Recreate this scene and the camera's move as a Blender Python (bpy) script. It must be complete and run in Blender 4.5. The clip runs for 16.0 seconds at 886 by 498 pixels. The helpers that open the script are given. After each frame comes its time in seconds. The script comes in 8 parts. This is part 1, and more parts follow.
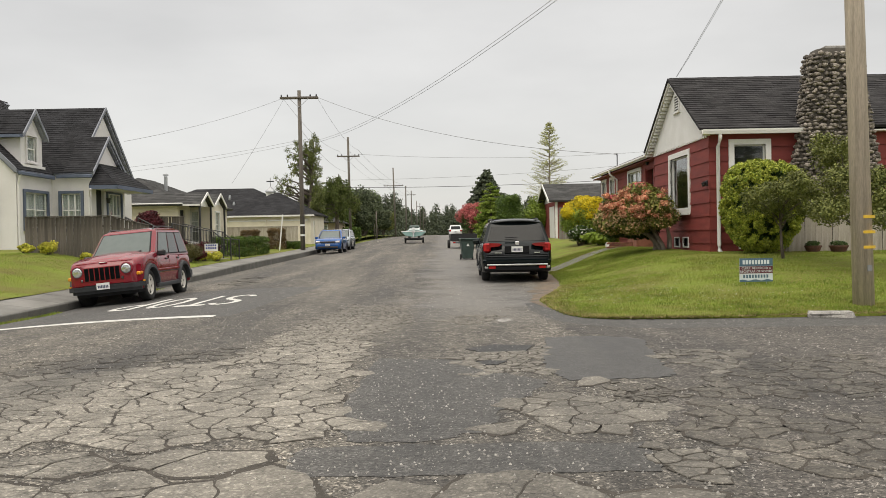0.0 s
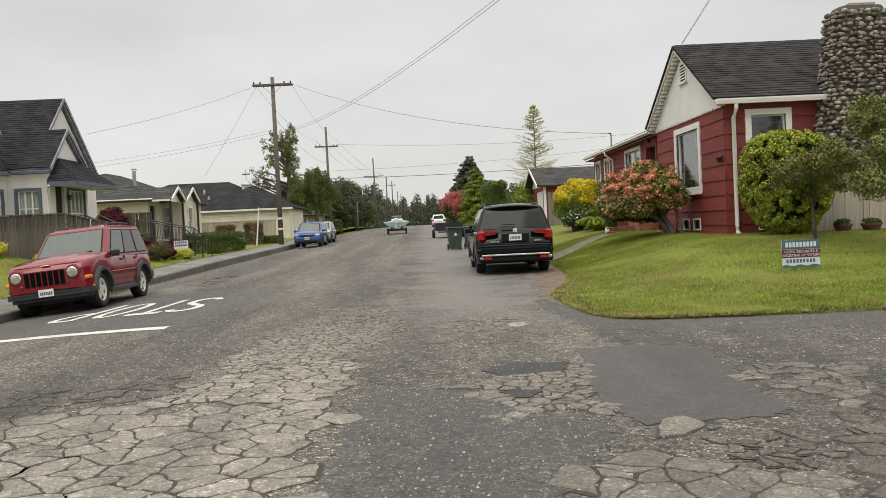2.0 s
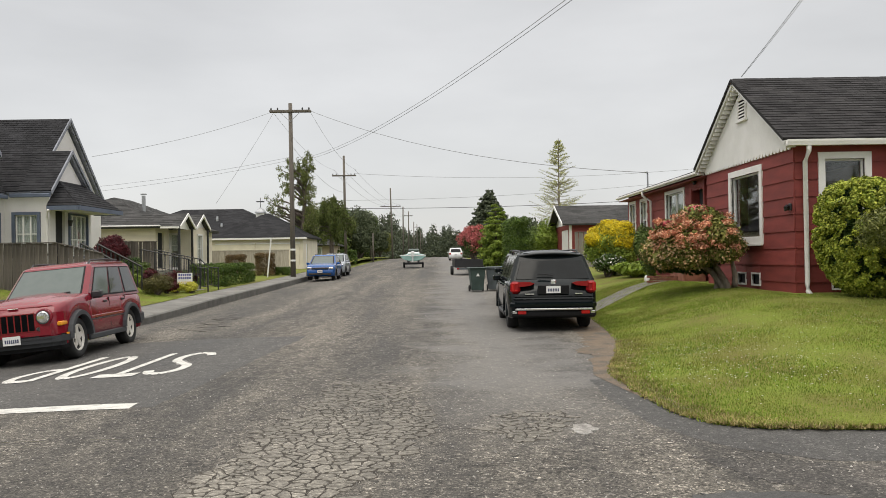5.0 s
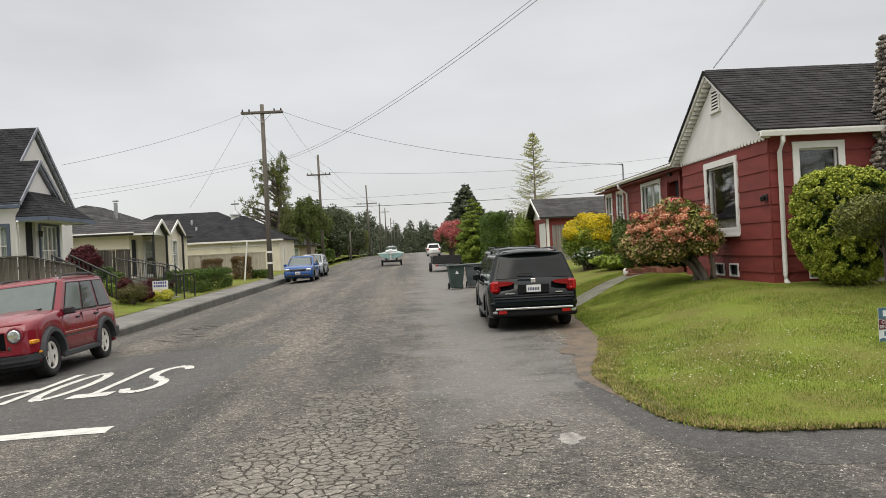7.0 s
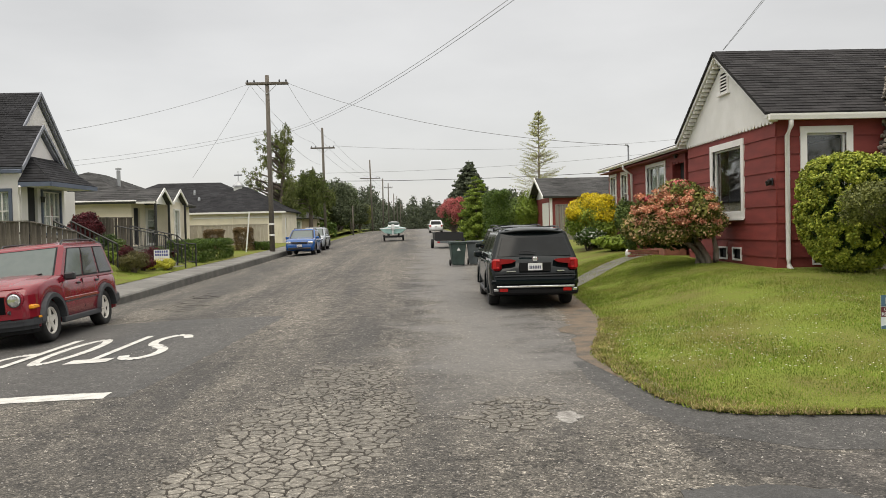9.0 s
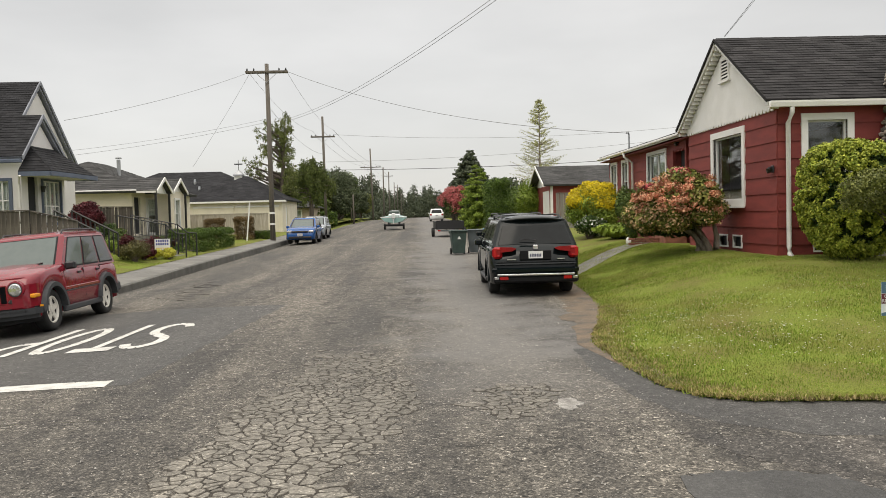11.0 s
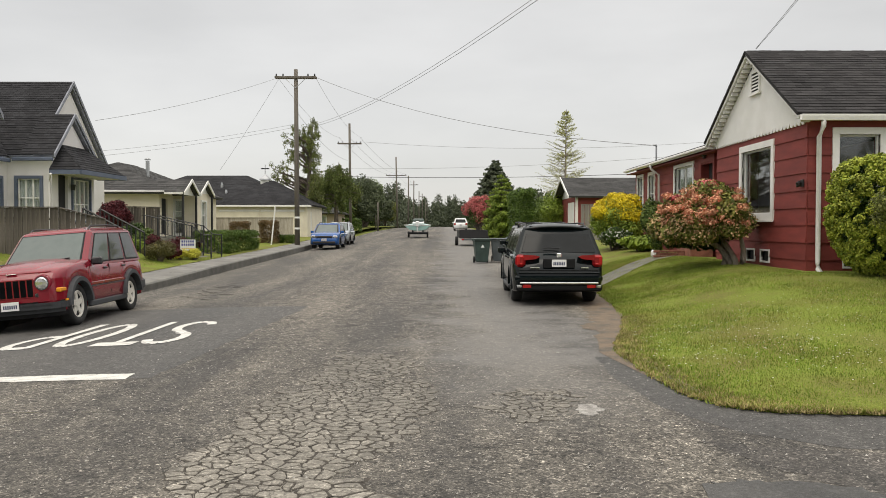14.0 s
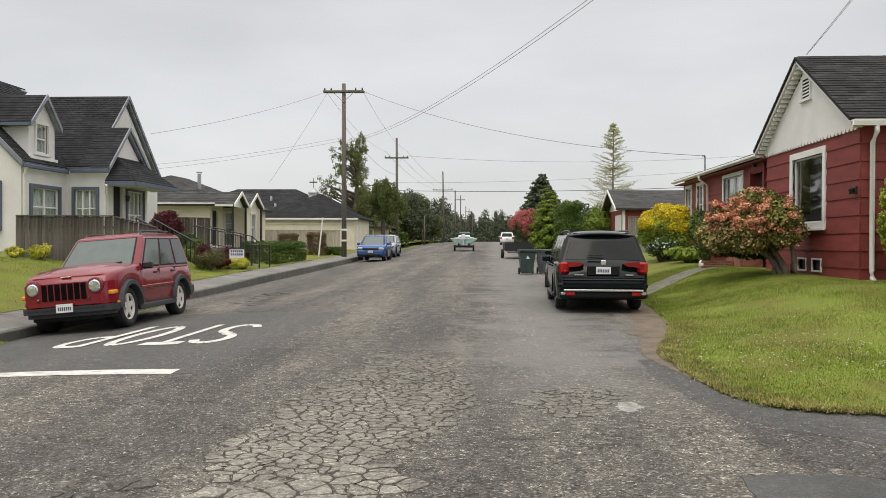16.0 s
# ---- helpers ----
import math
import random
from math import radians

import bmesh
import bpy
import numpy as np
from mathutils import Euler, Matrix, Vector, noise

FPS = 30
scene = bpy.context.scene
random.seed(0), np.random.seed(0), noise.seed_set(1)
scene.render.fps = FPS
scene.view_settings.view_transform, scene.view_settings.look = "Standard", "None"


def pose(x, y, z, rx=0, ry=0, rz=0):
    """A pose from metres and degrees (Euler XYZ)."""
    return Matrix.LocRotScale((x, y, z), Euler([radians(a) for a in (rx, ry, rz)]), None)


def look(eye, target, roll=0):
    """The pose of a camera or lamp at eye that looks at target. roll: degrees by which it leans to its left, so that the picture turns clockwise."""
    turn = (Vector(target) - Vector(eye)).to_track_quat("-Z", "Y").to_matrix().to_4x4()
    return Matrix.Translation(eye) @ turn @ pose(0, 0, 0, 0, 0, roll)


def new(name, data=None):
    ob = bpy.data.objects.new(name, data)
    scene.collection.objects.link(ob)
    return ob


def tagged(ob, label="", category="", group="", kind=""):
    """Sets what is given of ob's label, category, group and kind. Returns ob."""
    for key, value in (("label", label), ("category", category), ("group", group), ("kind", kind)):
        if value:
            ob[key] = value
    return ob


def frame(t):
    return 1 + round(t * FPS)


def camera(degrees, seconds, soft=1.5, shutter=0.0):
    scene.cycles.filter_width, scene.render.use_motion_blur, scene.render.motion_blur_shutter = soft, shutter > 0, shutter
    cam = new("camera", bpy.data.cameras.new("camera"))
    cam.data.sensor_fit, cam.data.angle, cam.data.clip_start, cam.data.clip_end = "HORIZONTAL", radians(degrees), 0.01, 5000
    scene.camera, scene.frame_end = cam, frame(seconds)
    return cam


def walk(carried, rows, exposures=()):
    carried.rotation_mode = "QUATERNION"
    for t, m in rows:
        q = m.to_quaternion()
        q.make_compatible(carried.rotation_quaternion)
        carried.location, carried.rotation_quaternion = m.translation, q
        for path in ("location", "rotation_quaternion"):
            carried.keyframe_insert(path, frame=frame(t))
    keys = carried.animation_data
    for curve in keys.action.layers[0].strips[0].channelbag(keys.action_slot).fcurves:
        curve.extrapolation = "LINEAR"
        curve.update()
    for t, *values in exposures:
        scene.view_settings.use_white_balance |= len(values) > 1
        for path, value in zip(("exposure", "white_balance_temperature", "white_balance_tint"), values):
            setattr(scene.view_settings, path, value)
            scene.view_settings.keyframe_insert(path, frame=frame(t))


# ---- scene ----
cam = camera(57.3, 16.0, soft=0.6)
METRES, EYE, TILT, LEAN, TURN = 5.474, 1.31, 0.0, 0.0, 0.0
ROWS = [
    (0.0, 0.0, 0.0, 0.0, -0.02, -0.86, 1.07),
    (0.5, -0.0052, 0.087, -0.0069, -0.93, -2.03, 1.21),
    (1.0, -0.0193, 0.1863, -0.0087, -0.24, -1.85, 0.53),
    (1.5, -0.0301, 0.3019, -0.0065, -1.12, -1.57, 0.78),
    (2.0, -0.0359, 0.4176, -0.0034, -1.32, -1.62, 2.68),
    (2.5, -0.056, 0.5209, 0.0002, -1.43, -1.24, 3.49),
    (3.0, -0.0515, 0.6169, 0.0038, -0.79, 0.12, 1.59),
    (3.5, -0.0581, 0.7039, 0.0085, 0.32, 0.57, 0.47),
    (4.0, -0.0705, 0.7785, 0.0258, 0.53, 0.48, -0.2),
    (6.5, -0.0829, 0.8847, 0.0973, -1.8, 0.73, 2.87),
    (7.0, -0.0808, 0.8885, 0.0956, -1.85, 0.14, 2.81),
    (7.5, -0.0803, 0.8921, 0.0945, -1.75, -0.4, 2.58),
    (8.0, -0.0797, 0.8974, 0.0927, -1.67, -0.81, 2.17),
    (8.5, -0.0797, 0.8995, 0.0922, -1.67, -1.17, 1.68),
    (9.0, -0.0808, 0.9001, 0.0912, -1.69, -1.48, 1.28),
    (9.5, -0.0815, 0.9014, 0.0909, -1.62, -1.75, 1.06),
    (12.0, -0.0785, 0.899, 0.0878, -1.66, -2.7, 1.62),
    (12.5, -0.0782, 0.9006, 0.087, -1.9, -2.91, 1.36),
    (13.0, -0.0786, 0.9037, 0.0848, -1.81, -2.84, 0.91),
    (13.5, -0.0799, 0.9047, 0.0813, -1.11, -2.31, 0.42),
    (14.0, -0.0794, 0.9072, 0.0724, 0.05, -1.55, -0.05),
    (14.5, -0.0771, 0.9046, 0.0602, 2.02, 0.32, -0.54),
    (15.0, -0.0737, 0.9046, 0.0474, 3.13, 0.62, -0.33),
    (15.5, -0.0696, 0.9029, 0.0433, 3.4, 0.1, -0.18),
    (16.0, -0.0653, 0.9008, 0.0378, 3.36, -0.47, -0.23),
]
walk(cam, [(t, pose(0, 0, EYE, TILT, LEAN, TURN) @ pose(METRES * x, METRES * y, METRES * z, 90 + pitch, roll, yaw)) for t, x, y, z, yaw, pitch, roll in ROWS],
     [(0, 0.03, 6850, 10), (3, 0.0, 6750, 10), (7, 0.0, 6600, 10), (9.5, 0.03, 6800, 10), (12, 0.07, 6850, 10), (13, 0.09, 6900, 10), (14.5, 0.01, 6700, 10), (16, 0.0, 6600, 10)])

# ---- sky and light: an even overcast, brighter overhead ----
EXPOSURE = 0.0
scene.view_settings.exposure = EXPOSURE
world = bpy.data.worlds.new("overcast")
scene.world = world
world.use_nodes = True
wn, wl = world.node_tree.nodes, world.node_tree.links
wn.clear()
w_out, w_bg = wn.new("ShaderNodeOutputWorld"), wn.new("ShaderNodeBackground")
w_sky = wn.new("ShaderNodeTexSky")
w_sky.sky_type, w_sky.sun_disc = "NISHITA", False
w_sky.sun_elevation, w_sky.sun_rotation = radians(52), radians(150)
w_tc, w_sep = wn.new("ShaderNodeTexCoord"), wn.new("ShaderNodeSeparateXYZ")
wl.new(w_tc.outputs["Generated"], w_sep.inputs[0])
w_ramp = wn.new("ShaderNodeValToRGB")
w_ramp.color_ramp.elements[0].position, w_ramp.color_ramp.elements[0].color = 0.0, (0.71, 0.713, 0.715, 1)
w_ramp.color_ramp.elements[1].position, w_ramp.color_ramp.elements[1].color = 1.0, (2.2, 2.16, 2.08, 1)
e = w_ramp.color_ramp.elements.new(0.3)
e.color = (0.68, 0.686, 0.694, 1)
wl.new(w_sep.outputs["Z"], w_ramp.inputs[0])
w_noise = wn.new("ShaderNodeTexNoise")
w_noise.inputs["Scale"].default_value, w_noise.inputs["Detail"].default_value = 2.2, 5
w_map = wn.new("ShaderNodeMapping")
w_map.inputs["Scale"].default_value = (1, 1, 3.2)
wl.new(w_tc.outputs["Generated"], w_map.inputs[0])
wl.new(w_map.outputs[0], w_noise.inputs["Vector"])
w_cl = wn.new("ShaderNodeMapRange")
for k, v in zip(("From Min", "From Max", "To Min", "To Max"), (0.3, 0.7, 0.85, 1.08)):
    w_cl.inputs[k].default_value = v
wl.new(w_noise.outputs[0], w_cl.inputs[0])
w_mul = wn.new("ShaderNodeMix")
w_mul.data_type, w_mul.blend_type = "RGBA", "MULTIPLY"
w_mul.inputs[0].default_value = 1
wl.new(w_ramp.outputs[0], w_mul.inputs[6])
wl.new(w_cl.outputs[0], w_mul.inputs[7])
w_dim = wn.new("ShaderNodeMix")
w_dim.data_type, w_dim.blend_type = "RGBA", "MIX"
w_dim.inputs[0].default_value = 0.985
wl.new(w_sky.outputs[0], w_dim.inputs[6])
wl.new(w_mul.outputs[2], w_dim.inputs[7])
wl.new(w_dim.outputs[2], w_bg.inputs[0])
w_bg.inputs[1].default_value = 1.0
wl.new(w_bg.outputs[0], w_out.inputs[0])
sun = new("sun", bpy.data.lights.new("sun", "SUN"))
sun.data.energy, sun.data.angle, sun.data.color = 1.0, radians(40), (1, 0.93, 0.83)
sun.matrix_world = look((0, 0, 60), (16, 28, 0))

# ---- materials ----
def mat(name, base, rough=0.7, metal=0.0, vary=0.15, scale=6.0, fine=60.0, bump=0.15, tone2=None, spot=0.5, island=0.0, rnd=0.0, spec=0.5, coat=0.0, aniso=(1, 1, 1), bump_dist=0.01):
    """A surface with coarse staining, fine grain and relief. island / rnd: tone change from piece to piece."""
    m = bpy.data.materials.new(name)
    m.use_nodes = True
    n, l = m.node_tree.nodes, m.node_tree.links
    p = n["Principled BSDF"]
    tc, mp = n.new("ShaderNodeTexCoord"), n.new("ShaderNodeMapping")
    mp.inputs["Scale"].default_value = aniso
    l.new(tc.outputs["Object"], mp.inputs[0])
    big, small = n.new("ShaderNodeTexNoise"), n.new("ShaderNodeTexNoise")
    big.inputs["Scale"].default_value, big.inputs["Detail"].default_value = scale, 5
    small.inputs["Scale"].default_value, small.inputs["Detail"].default_value = fine, 3
    l.new(mp.outputs[0], big.inputs["Vector"])
    l.new(mp.outputs[0], small.inputs["Vector"])
    rp = n.new("ShaderNodeValToRGB")
    t2 = tone2 or tuple(c * 0.6 for c in base)
    rp.color_ramp.elements[0].position, rp.color_ramp.elements[0].color = spot - 0.18, (*t2, 1)
    rp.color_ramp.elements[1].position, rp.color_ramp.elements[1].color = spot + 0.12, (*base, 1)
    l.new(big.outputs[0], rp.inputs[0])
    mr = n.new("ShaderNodeMapRange")
    for k, v in zip(("From Min", "From Max", "To Min", "To Max"), (0.25, 0.75, 1 - vary, 1 + vary)):
        mr.inputs[k].default_value = v
    l.new(small.outputs[0], mr.inputs[0])
    mx = n.new("ShaderNodeMix")
    mx.data_type, mx.blend_type = "RGBA", "MULTIPLY"
    mx.inputs[0].default_value = 1
    l.new(rp.outputs[0], mx.inputs[6])
    l.new(mr.outputs[0], mx.inputs[7])
    colour = mx.outputs[2]
    for amount, kind in ((island, "g"), (rnd, "o")):
        if amount:
            src = n.new("ShaderNodeNewGeometry").outputs["Random Per Island"] if kind == "g" else n.new("ShaderNodeObjectInfo").outputs["Random"]
            r2, m2 = n.new("ShaderNodeMapRange"), n.new("ShaderNodeMix")
            r2.inputs["To Min"].default_value, r2.inputs["To Max"].default_value = 1 - amount, 1 + amount
            l.new(src, r2.inputs[0])
            m2.data_type, m2.blend_type = "RGBA", "MULTIPLY"
            m2.inputs[0].default_value = 1
            l.new(colour, m2.inputs[6])
            l.new(r2.outputs[0], m2.inputs[7])
            colour = m2.outputs[2]
    l.new(colour, p.inputs["Base Color"])
    p.inputs["Roughness"].default_value, p.inputs["Metallic"].default_value = rough, metal
    p.inputs["Specular IOR Level"].default_value, p.inputs["Coat Weight"].default_value = spec, coat
    p.inputs["Coat Roughness"].default_value = 0.06
    if bump:
        b = n.new("ShaderNodeBump")
        b.inputs["Strength"].default_value, b.inputs["Distance"].default_value = bump, bump_dist
        l.new(small.outputs[0], b.inputs["Height"])
        l.new(b.outputs[0], p.inputs["Normal"])
    return m


def leafmat(name, a, b, c=None, share=0.0, rough=0.55, dry=None, spread=(0.65, 1.3)):
    """Leaves from tone a to b, leaf by leaf; a share of them in tone c; broad patches turn towards the tone dry."""
    m = bpy.data.materials.new(name)
    m.use_nodes = True
    n, l = m.node_tree.nodes, m.node_tree.links
    p = n["Principled BSDF"]
    g, r = n.new("ShaderNodeNewGeometry"), n.new("ShaderNodeValToRGB")
    els = r.color_ramp.elements
    els[0].position, els[0].color = 0, (*a, 1)
    els[1].position, els[1].color = 1 - share if c else 1, (*b, 1)
    if c:
        k = els.new(min(1 - share + 0.02, 1))
        k.color = (*c, 1)
    l.new(g.outputs["Random Per Island"], r.inputs[0])
    tc, no, mr, mx = n.new("ShaderNodeTexCoord"), n.new("ShaderNodeTexNoise"), n.new("ShaderNodeMapRange"), n.new("ShaderNodeMix")
    no.inputs["Scale"].default_value = 2.5
    l.new(tc.outputs["Object"], no.inputs["Vector"])
    for k, v in zip(("From Min", "From Max", "To Min", "To Max"), (0.3, 0.7, *spread)):
        mr.inputs[k].default_value = v
    l.new(no.outputs[0], mr.inputs[0])
    mx.data_type, mx.blend_type = "RGBA", "MULTIPLY"
    mx.inputs[0].default_value = 1
    l.new(r.outputs[0], mx.inputs[6])
    l.new(mr.outputs[0], mx.inputs[7])
    colour = mx.outputs[2]
    if dry:
        n2, r2, m2 = n.new("ShaderNodeTexNoise"), n.new("ShaderNodeMapRange"), n.new("ShaderNodeMix")
        n2.inputs["Scale"].default_value, n2.inputs["Detail"].default_value, n2.inputs["Roughness"].default_value = 0.75, 6, 0.65
        l.new(tc.outputs["Object"], n2.inputs["Vector"])
        for k, v in zip(("From Min", "From Max", "To Min", "To Max"), (0.48, 0.68, 0.0, 0.65)):
            r2.inputs[k].default_value = v
        l.new(n2.outputs[0], r2.inputs[0])
        m2.data_type = "RGBA"
        l.new(r2.outputs[0], m2.inputs[0])
        l.new(colour, m2.inputs[6])
        m2.inputs[7].default_value = (*dry, 1)
        colour = m2.outputs[2]
    l.new(colour, p.inputs["Base Color"])
    p.inputs["Roughness"].default_value, p.inputs["Specular IOR Level"].default_value = rough, 0.18
    p.inputs["Subsurface Weight"].default_value = 0.0
    return m


def glassmat(name, tint=(0.88, 0.91, 0.91)):
    """Clear glass: see-through, with the mirror share growing towards grazing sight."""
    m = bpy.data.materials.new(name)
    m.use_nodes = True
    n, l = m.node_tree.nodes, m.node_tree.links
    n.clear()
    o, mix, tr, gl, lw, pw, mr = (n.new("ShaderNode" + k) for k in ("OutputMaterial", "MixShader", "BsdfTransparent", "BsdfGlossy", "LayerWeight", "Math", "MapRange"))
    tr.inputs[0].default_value = (*tint, 1)
    gl.inputs["Roughness"].default_value = 0.03
    lw.inputs[0].default_value = 0.5
    pw.operation = "POWER"
    pw.inputs[1].default_value = 4.0
    l.new(lw.outputs["Facing"], pw.inputs[0])
    mr.inputs["To Min"].default_value, mr.inputs["To Max"].default_value = 0.07, 1.0
    l.new(pw.outputs[0], mr.inputs[0])
    l.new(mr.outputs[0], mix.inputs[0])
    l.new(tr.outputs[0], mix.inputs[1])
    l.new(gl.outputs[0], mix.inputs[2])
    l.new(mix.outputs[0], o.inputs[0])
    return m


def plain(name, base, rough=0.5, metal=0.0, coat=0.0):
    return mat(name, base, rough, metal, vary=0.05, scale=3, fine=40, bump=0.03, tone2=tuple(c * 0.88 for c in base), coat=coat)




def asphalt(name, dark, pale, share=0.5, rnd="", amount=0.1, crack=0.0, speck=1.0, rough=0.85, lane=None):
    """Old asphalt: broad tracks and stains, stones of about a centimetre, hairline cracks filled with dirt. lane: a
    band whose pale sheen is put into the colour.
    """
    m = bpy.data.materials.new(name)
    m.use_nodes = True
    n, l = m.node_tree.nodes, m.node_tree.links
    p = n["Principled BSDF"]
    tc, mp = n.new("ShaderNodeTexCoord"), n.new("ShaderNodeMapping")
    mp.inputs["Scale"].default_value = (0.75, 0.075, 1)

    def tex(kind, scale, vec, **k):
        t = n.new("ShaderNodeTex" + kind)
        t.inputs["Scale"].default_value = scale
        for q, v in k.items():
            if q in ("Detail", "Roughness", "Distortion"):
                t.inputs[q].default_value = v
        l.new(vec, t.inputs["Vector"])
        return t

    def mapr(src, a, b, c, d):
        r = n.new("ShaderNodeMapRange")
        for q, v in zip(("From Min", "From Max", "To Min", "To Max"), (a, b, c, d)):
            r.inputs[q].default_value = v
        l.new(src, r.inputs[0])
        return r.outputs[0]

    def mul(c, f):
        x = n.new("ShaderNodeMix")
        x.data_type, x.blend_type = "RGBA", "MULTIPLY"
        x.inputs[0].default_value = 1
        l.new(c, x.inputs[6])
        l.new(f, x.inputs[7])
        return x.outputs[2]
    obj = tc.outputs["Object"]
    if rnd == "o":
        geo = n.new("ShaderNodeNewGeometry")
        obj = geo.outputs["Position"]
    l.new(obj, mp.inputs[0])
    big = tex("Noise", 1.0, mp.outputs[0], Detail=6, Roughness=0.62)
    midn = tex("Noise", 3.5, obj, Detail=5, Roughness=0.65)
    addn = n.new("ShaderNodeMath")
    addn.operation = "ADD"
    l.new(big.outputs[0], addn.inputs[0])
    l.new(mapr(midn.outputs[0], 0, 1, -0.2, 0.2), addn.inputs[1])
    rp = n.new("ShaderNodeValToRGB")
    rp.color_ramp.elements[0].position, rp.color_ramp.elements[0].color = max(0, share - 0.14), (*dark, 1)
    rp.color_ramp.elements[1].position, rp.color_ramp.elements[1].color = min(1, share + 0.16), (*pale, 1)
    l.new(addn.outputs[0], rp.inputs[0])
    st = tex("Voronoi", 75, obj)
    hue = n.new("ShaderNodeSeparateColor")
    l.new(st.outputs["Color"], hue.inputs[0])
    rs = n.new("ShaderNodeValToRGB")
    els = rs.color_ramp.elements
    els[0].position, els[0].color = 0.0, (1 - 0.42 * speck,) * 3 + (1,)
    els[1].position, els[1].color = 1.0, (1 + 1.5 * speck,) * 3 + (1,)
    k = els.new(0.8)
    k.color = (1 + 0.12 * speck,) * 3 + (1,)
    k = els.new(0.93)
    k.color = (1 + 0.4 * speck,) * 3 + (1,)
    l.new(hue.outputs[0], rs.inputs[0])
    col = mul(rp.outputs[0], rs.outputs[0])
    chip = tex("Voronoi", 31, obj)
    hue2 = n.new("ShaderNodeSeparateColor")
    l.new(chip.outputs["Color"], hue2.inputs[0])
    rc = n.new("ShaderNodeValToRGB")
    els = rc.color_ramp.elements
    els[0].position, els[0].color = 0.0, (1 - 0.45 * speck,) * 3 + (1,)
    els[1].position, els[1].color = 1.0, (1 + 0.9 * speck,) * 3 + (1,)
    for q, v in ((0.12, 1 - 0.12 * speck), (0.88, 1 + 0.08 * speck), (0.94, 1 + 0.45 * speck)):
        k = els.new(q)
        k.color = (v, v, v, 1)
    l.new(hue2.outputs[0], rc.inputs[0])
    col = mul(col, rc.outputs[0])
    grain = tex("Noise", 40, obj, Detail=4, Roughness=0.7)
    col = mul(col, mapr(grain.outputs[0], 0.25, 0.75, 0.72, 1.28))
    height = n.new("ShaderNodeMath")
    height.operation = "ADD"
    l.new(mapr(st.outputs["Distance"], 0, 0.9, 1, 0), height.inputs[0])
    l.new(grain.outputs[0], height.inputs[1])
    if crack:
        warp = tex("Noise", 2.2, obj, Detail=5, Roughness=0.7)
        mixv = n.new("ShaderNodeMix")
        mixv.data_type, mixv.blend_type = "RGBA", "LINEAR_LIGHT"
        mixv.inputs[0].default_value = 0.12
        l.new(obj, mixv.inputs[6])
        l.new(warp.outputs["Color"], mixv.inputs[7])
        vo = n.new("ShaderNodeTexVoronoi")
        vo.feature = "DISTANCE_TO_EDGE"
        vo.inputs["Scale"].default_value = 3.2
        l.new(mixv.outputs[2], vo.inputs["Vector"])
        msk = tex("Noise", 0.7, obj, Detail=3)
        line = mapr(vo.outputs["Distance"], 0.0, 0.03, 1 - crack, 1.0)
        keep = mapr(msk.outputs[0], 0.45, 0.6, 0.0, 1.0)
        mm = n.new("ShaderNodeMix")
        mm.data_type = "FLOAT"
        l.new(keep, mm.inputs[0])
        mm.inputs[2].default_value = 1.0
        l.new(line, mm.inputs[3])
        col = mul(col, mm.outputs[0])
        v2 = n.new("ShaderNodeTexVoronoi")
        v2.feature = "DISTANCE_TO_EDGE"
        v2.inputs["Scale"].default_value = 7.5
        l.new(mixv.outputs[2], v2.inputs["Vector"])
        msk2 = tex("Noise", 0.5, obj, Detail=6, Roughness=0.7)
        m3 = n.new("ShaderNodeMix")
        m3.data_type = "FLOAT"
        l.new(mapr(msk2.outputs[0], 0.5, 0.6, 0.0, 1.0), m3.inputs[0])
        m3.inputs[2].default_value = 1.0
        l.new(mapr(v2.outputs["Distance"], 0.0, 0.055, 1 - crack * 1.1, 1.04), m3.inputs[3])
        col = mul(col, m3.outputs[0])
    if rnd:
        src = n.new("ShaderNodeObjectInfo").outputs["Random"] if rnd == "o" else n.new("ShaderNodeNewGeometry").outputs["Random Per Island"]
        col = mul(col, mapr(src, 0, 1, 1 - amount, 1 + amount))
    if lane:
        axes, off, far, away = n.new("ShaderNodeSeparateXYZ"), n.new("ShaderNodeMath"), n.new("ShaderNodeMath"), n.new("ShaderNodeMath")
        l.new(obj, axes.inputs[0])
        off.operation, far.operation, away.operation = "ADD", "ABSOLUTE", "MULTIPLY"
        sway = tex("Noise", 0.8, obj, Detail=6, Roughness=0.65)
        l.new(axes.outputs["X"], off.inputs[0])
        l.new(mapr(sway.outputs[0], 0.3, 0.7, -0.9 - lane[0], 0.9 - lane[0]), off.inputs[1])
        l.new(off.outputs[0], far.inputs[0])
        l.new(mapr(far.outputs[0], lane[1] * 0.3, lane[1], 1.0, 0.0), away.inputs[0])
        l.new(mapr(axes.outputs["Y"], lane[2], lane[2] + 4, 0.0, 1.0), away.inputs[1])
        # pale sheen along the lane, mixed into the base colour
        worn = n.new("ShaderNodeMix")
        worn.data_type = "RGBA"
        l.new(mapr(away.outputs[0], 0, 1, 0.0, 0.6), worn.inputs[0])
        l.new(col, worn.inputs[6])
        worn.inputs[7].default_value = (0.2, 0.193, 0.183, 1)
        col = worn.outputs[2]
    l.new(col, p.inputs["Base Color"])
    l.new(mapr(big.outputs[0], 0.35, 0.65, rough - 0.17, rough + 0.05), p.inputs["Roughness"])
    p.inputs["Specular IOR Level"].default_value = 0.4
    bp = n.new("ShaderNodeBump")
    bp.inputs["Strength"].default_value, bp.inputs["Distance"].default_value = 0.8, 0.006
    l.new(height.outputs[0], bp.inputs["Height"])
    l.new(bp.outputs[0], p.inputs["Normal"])
    return m


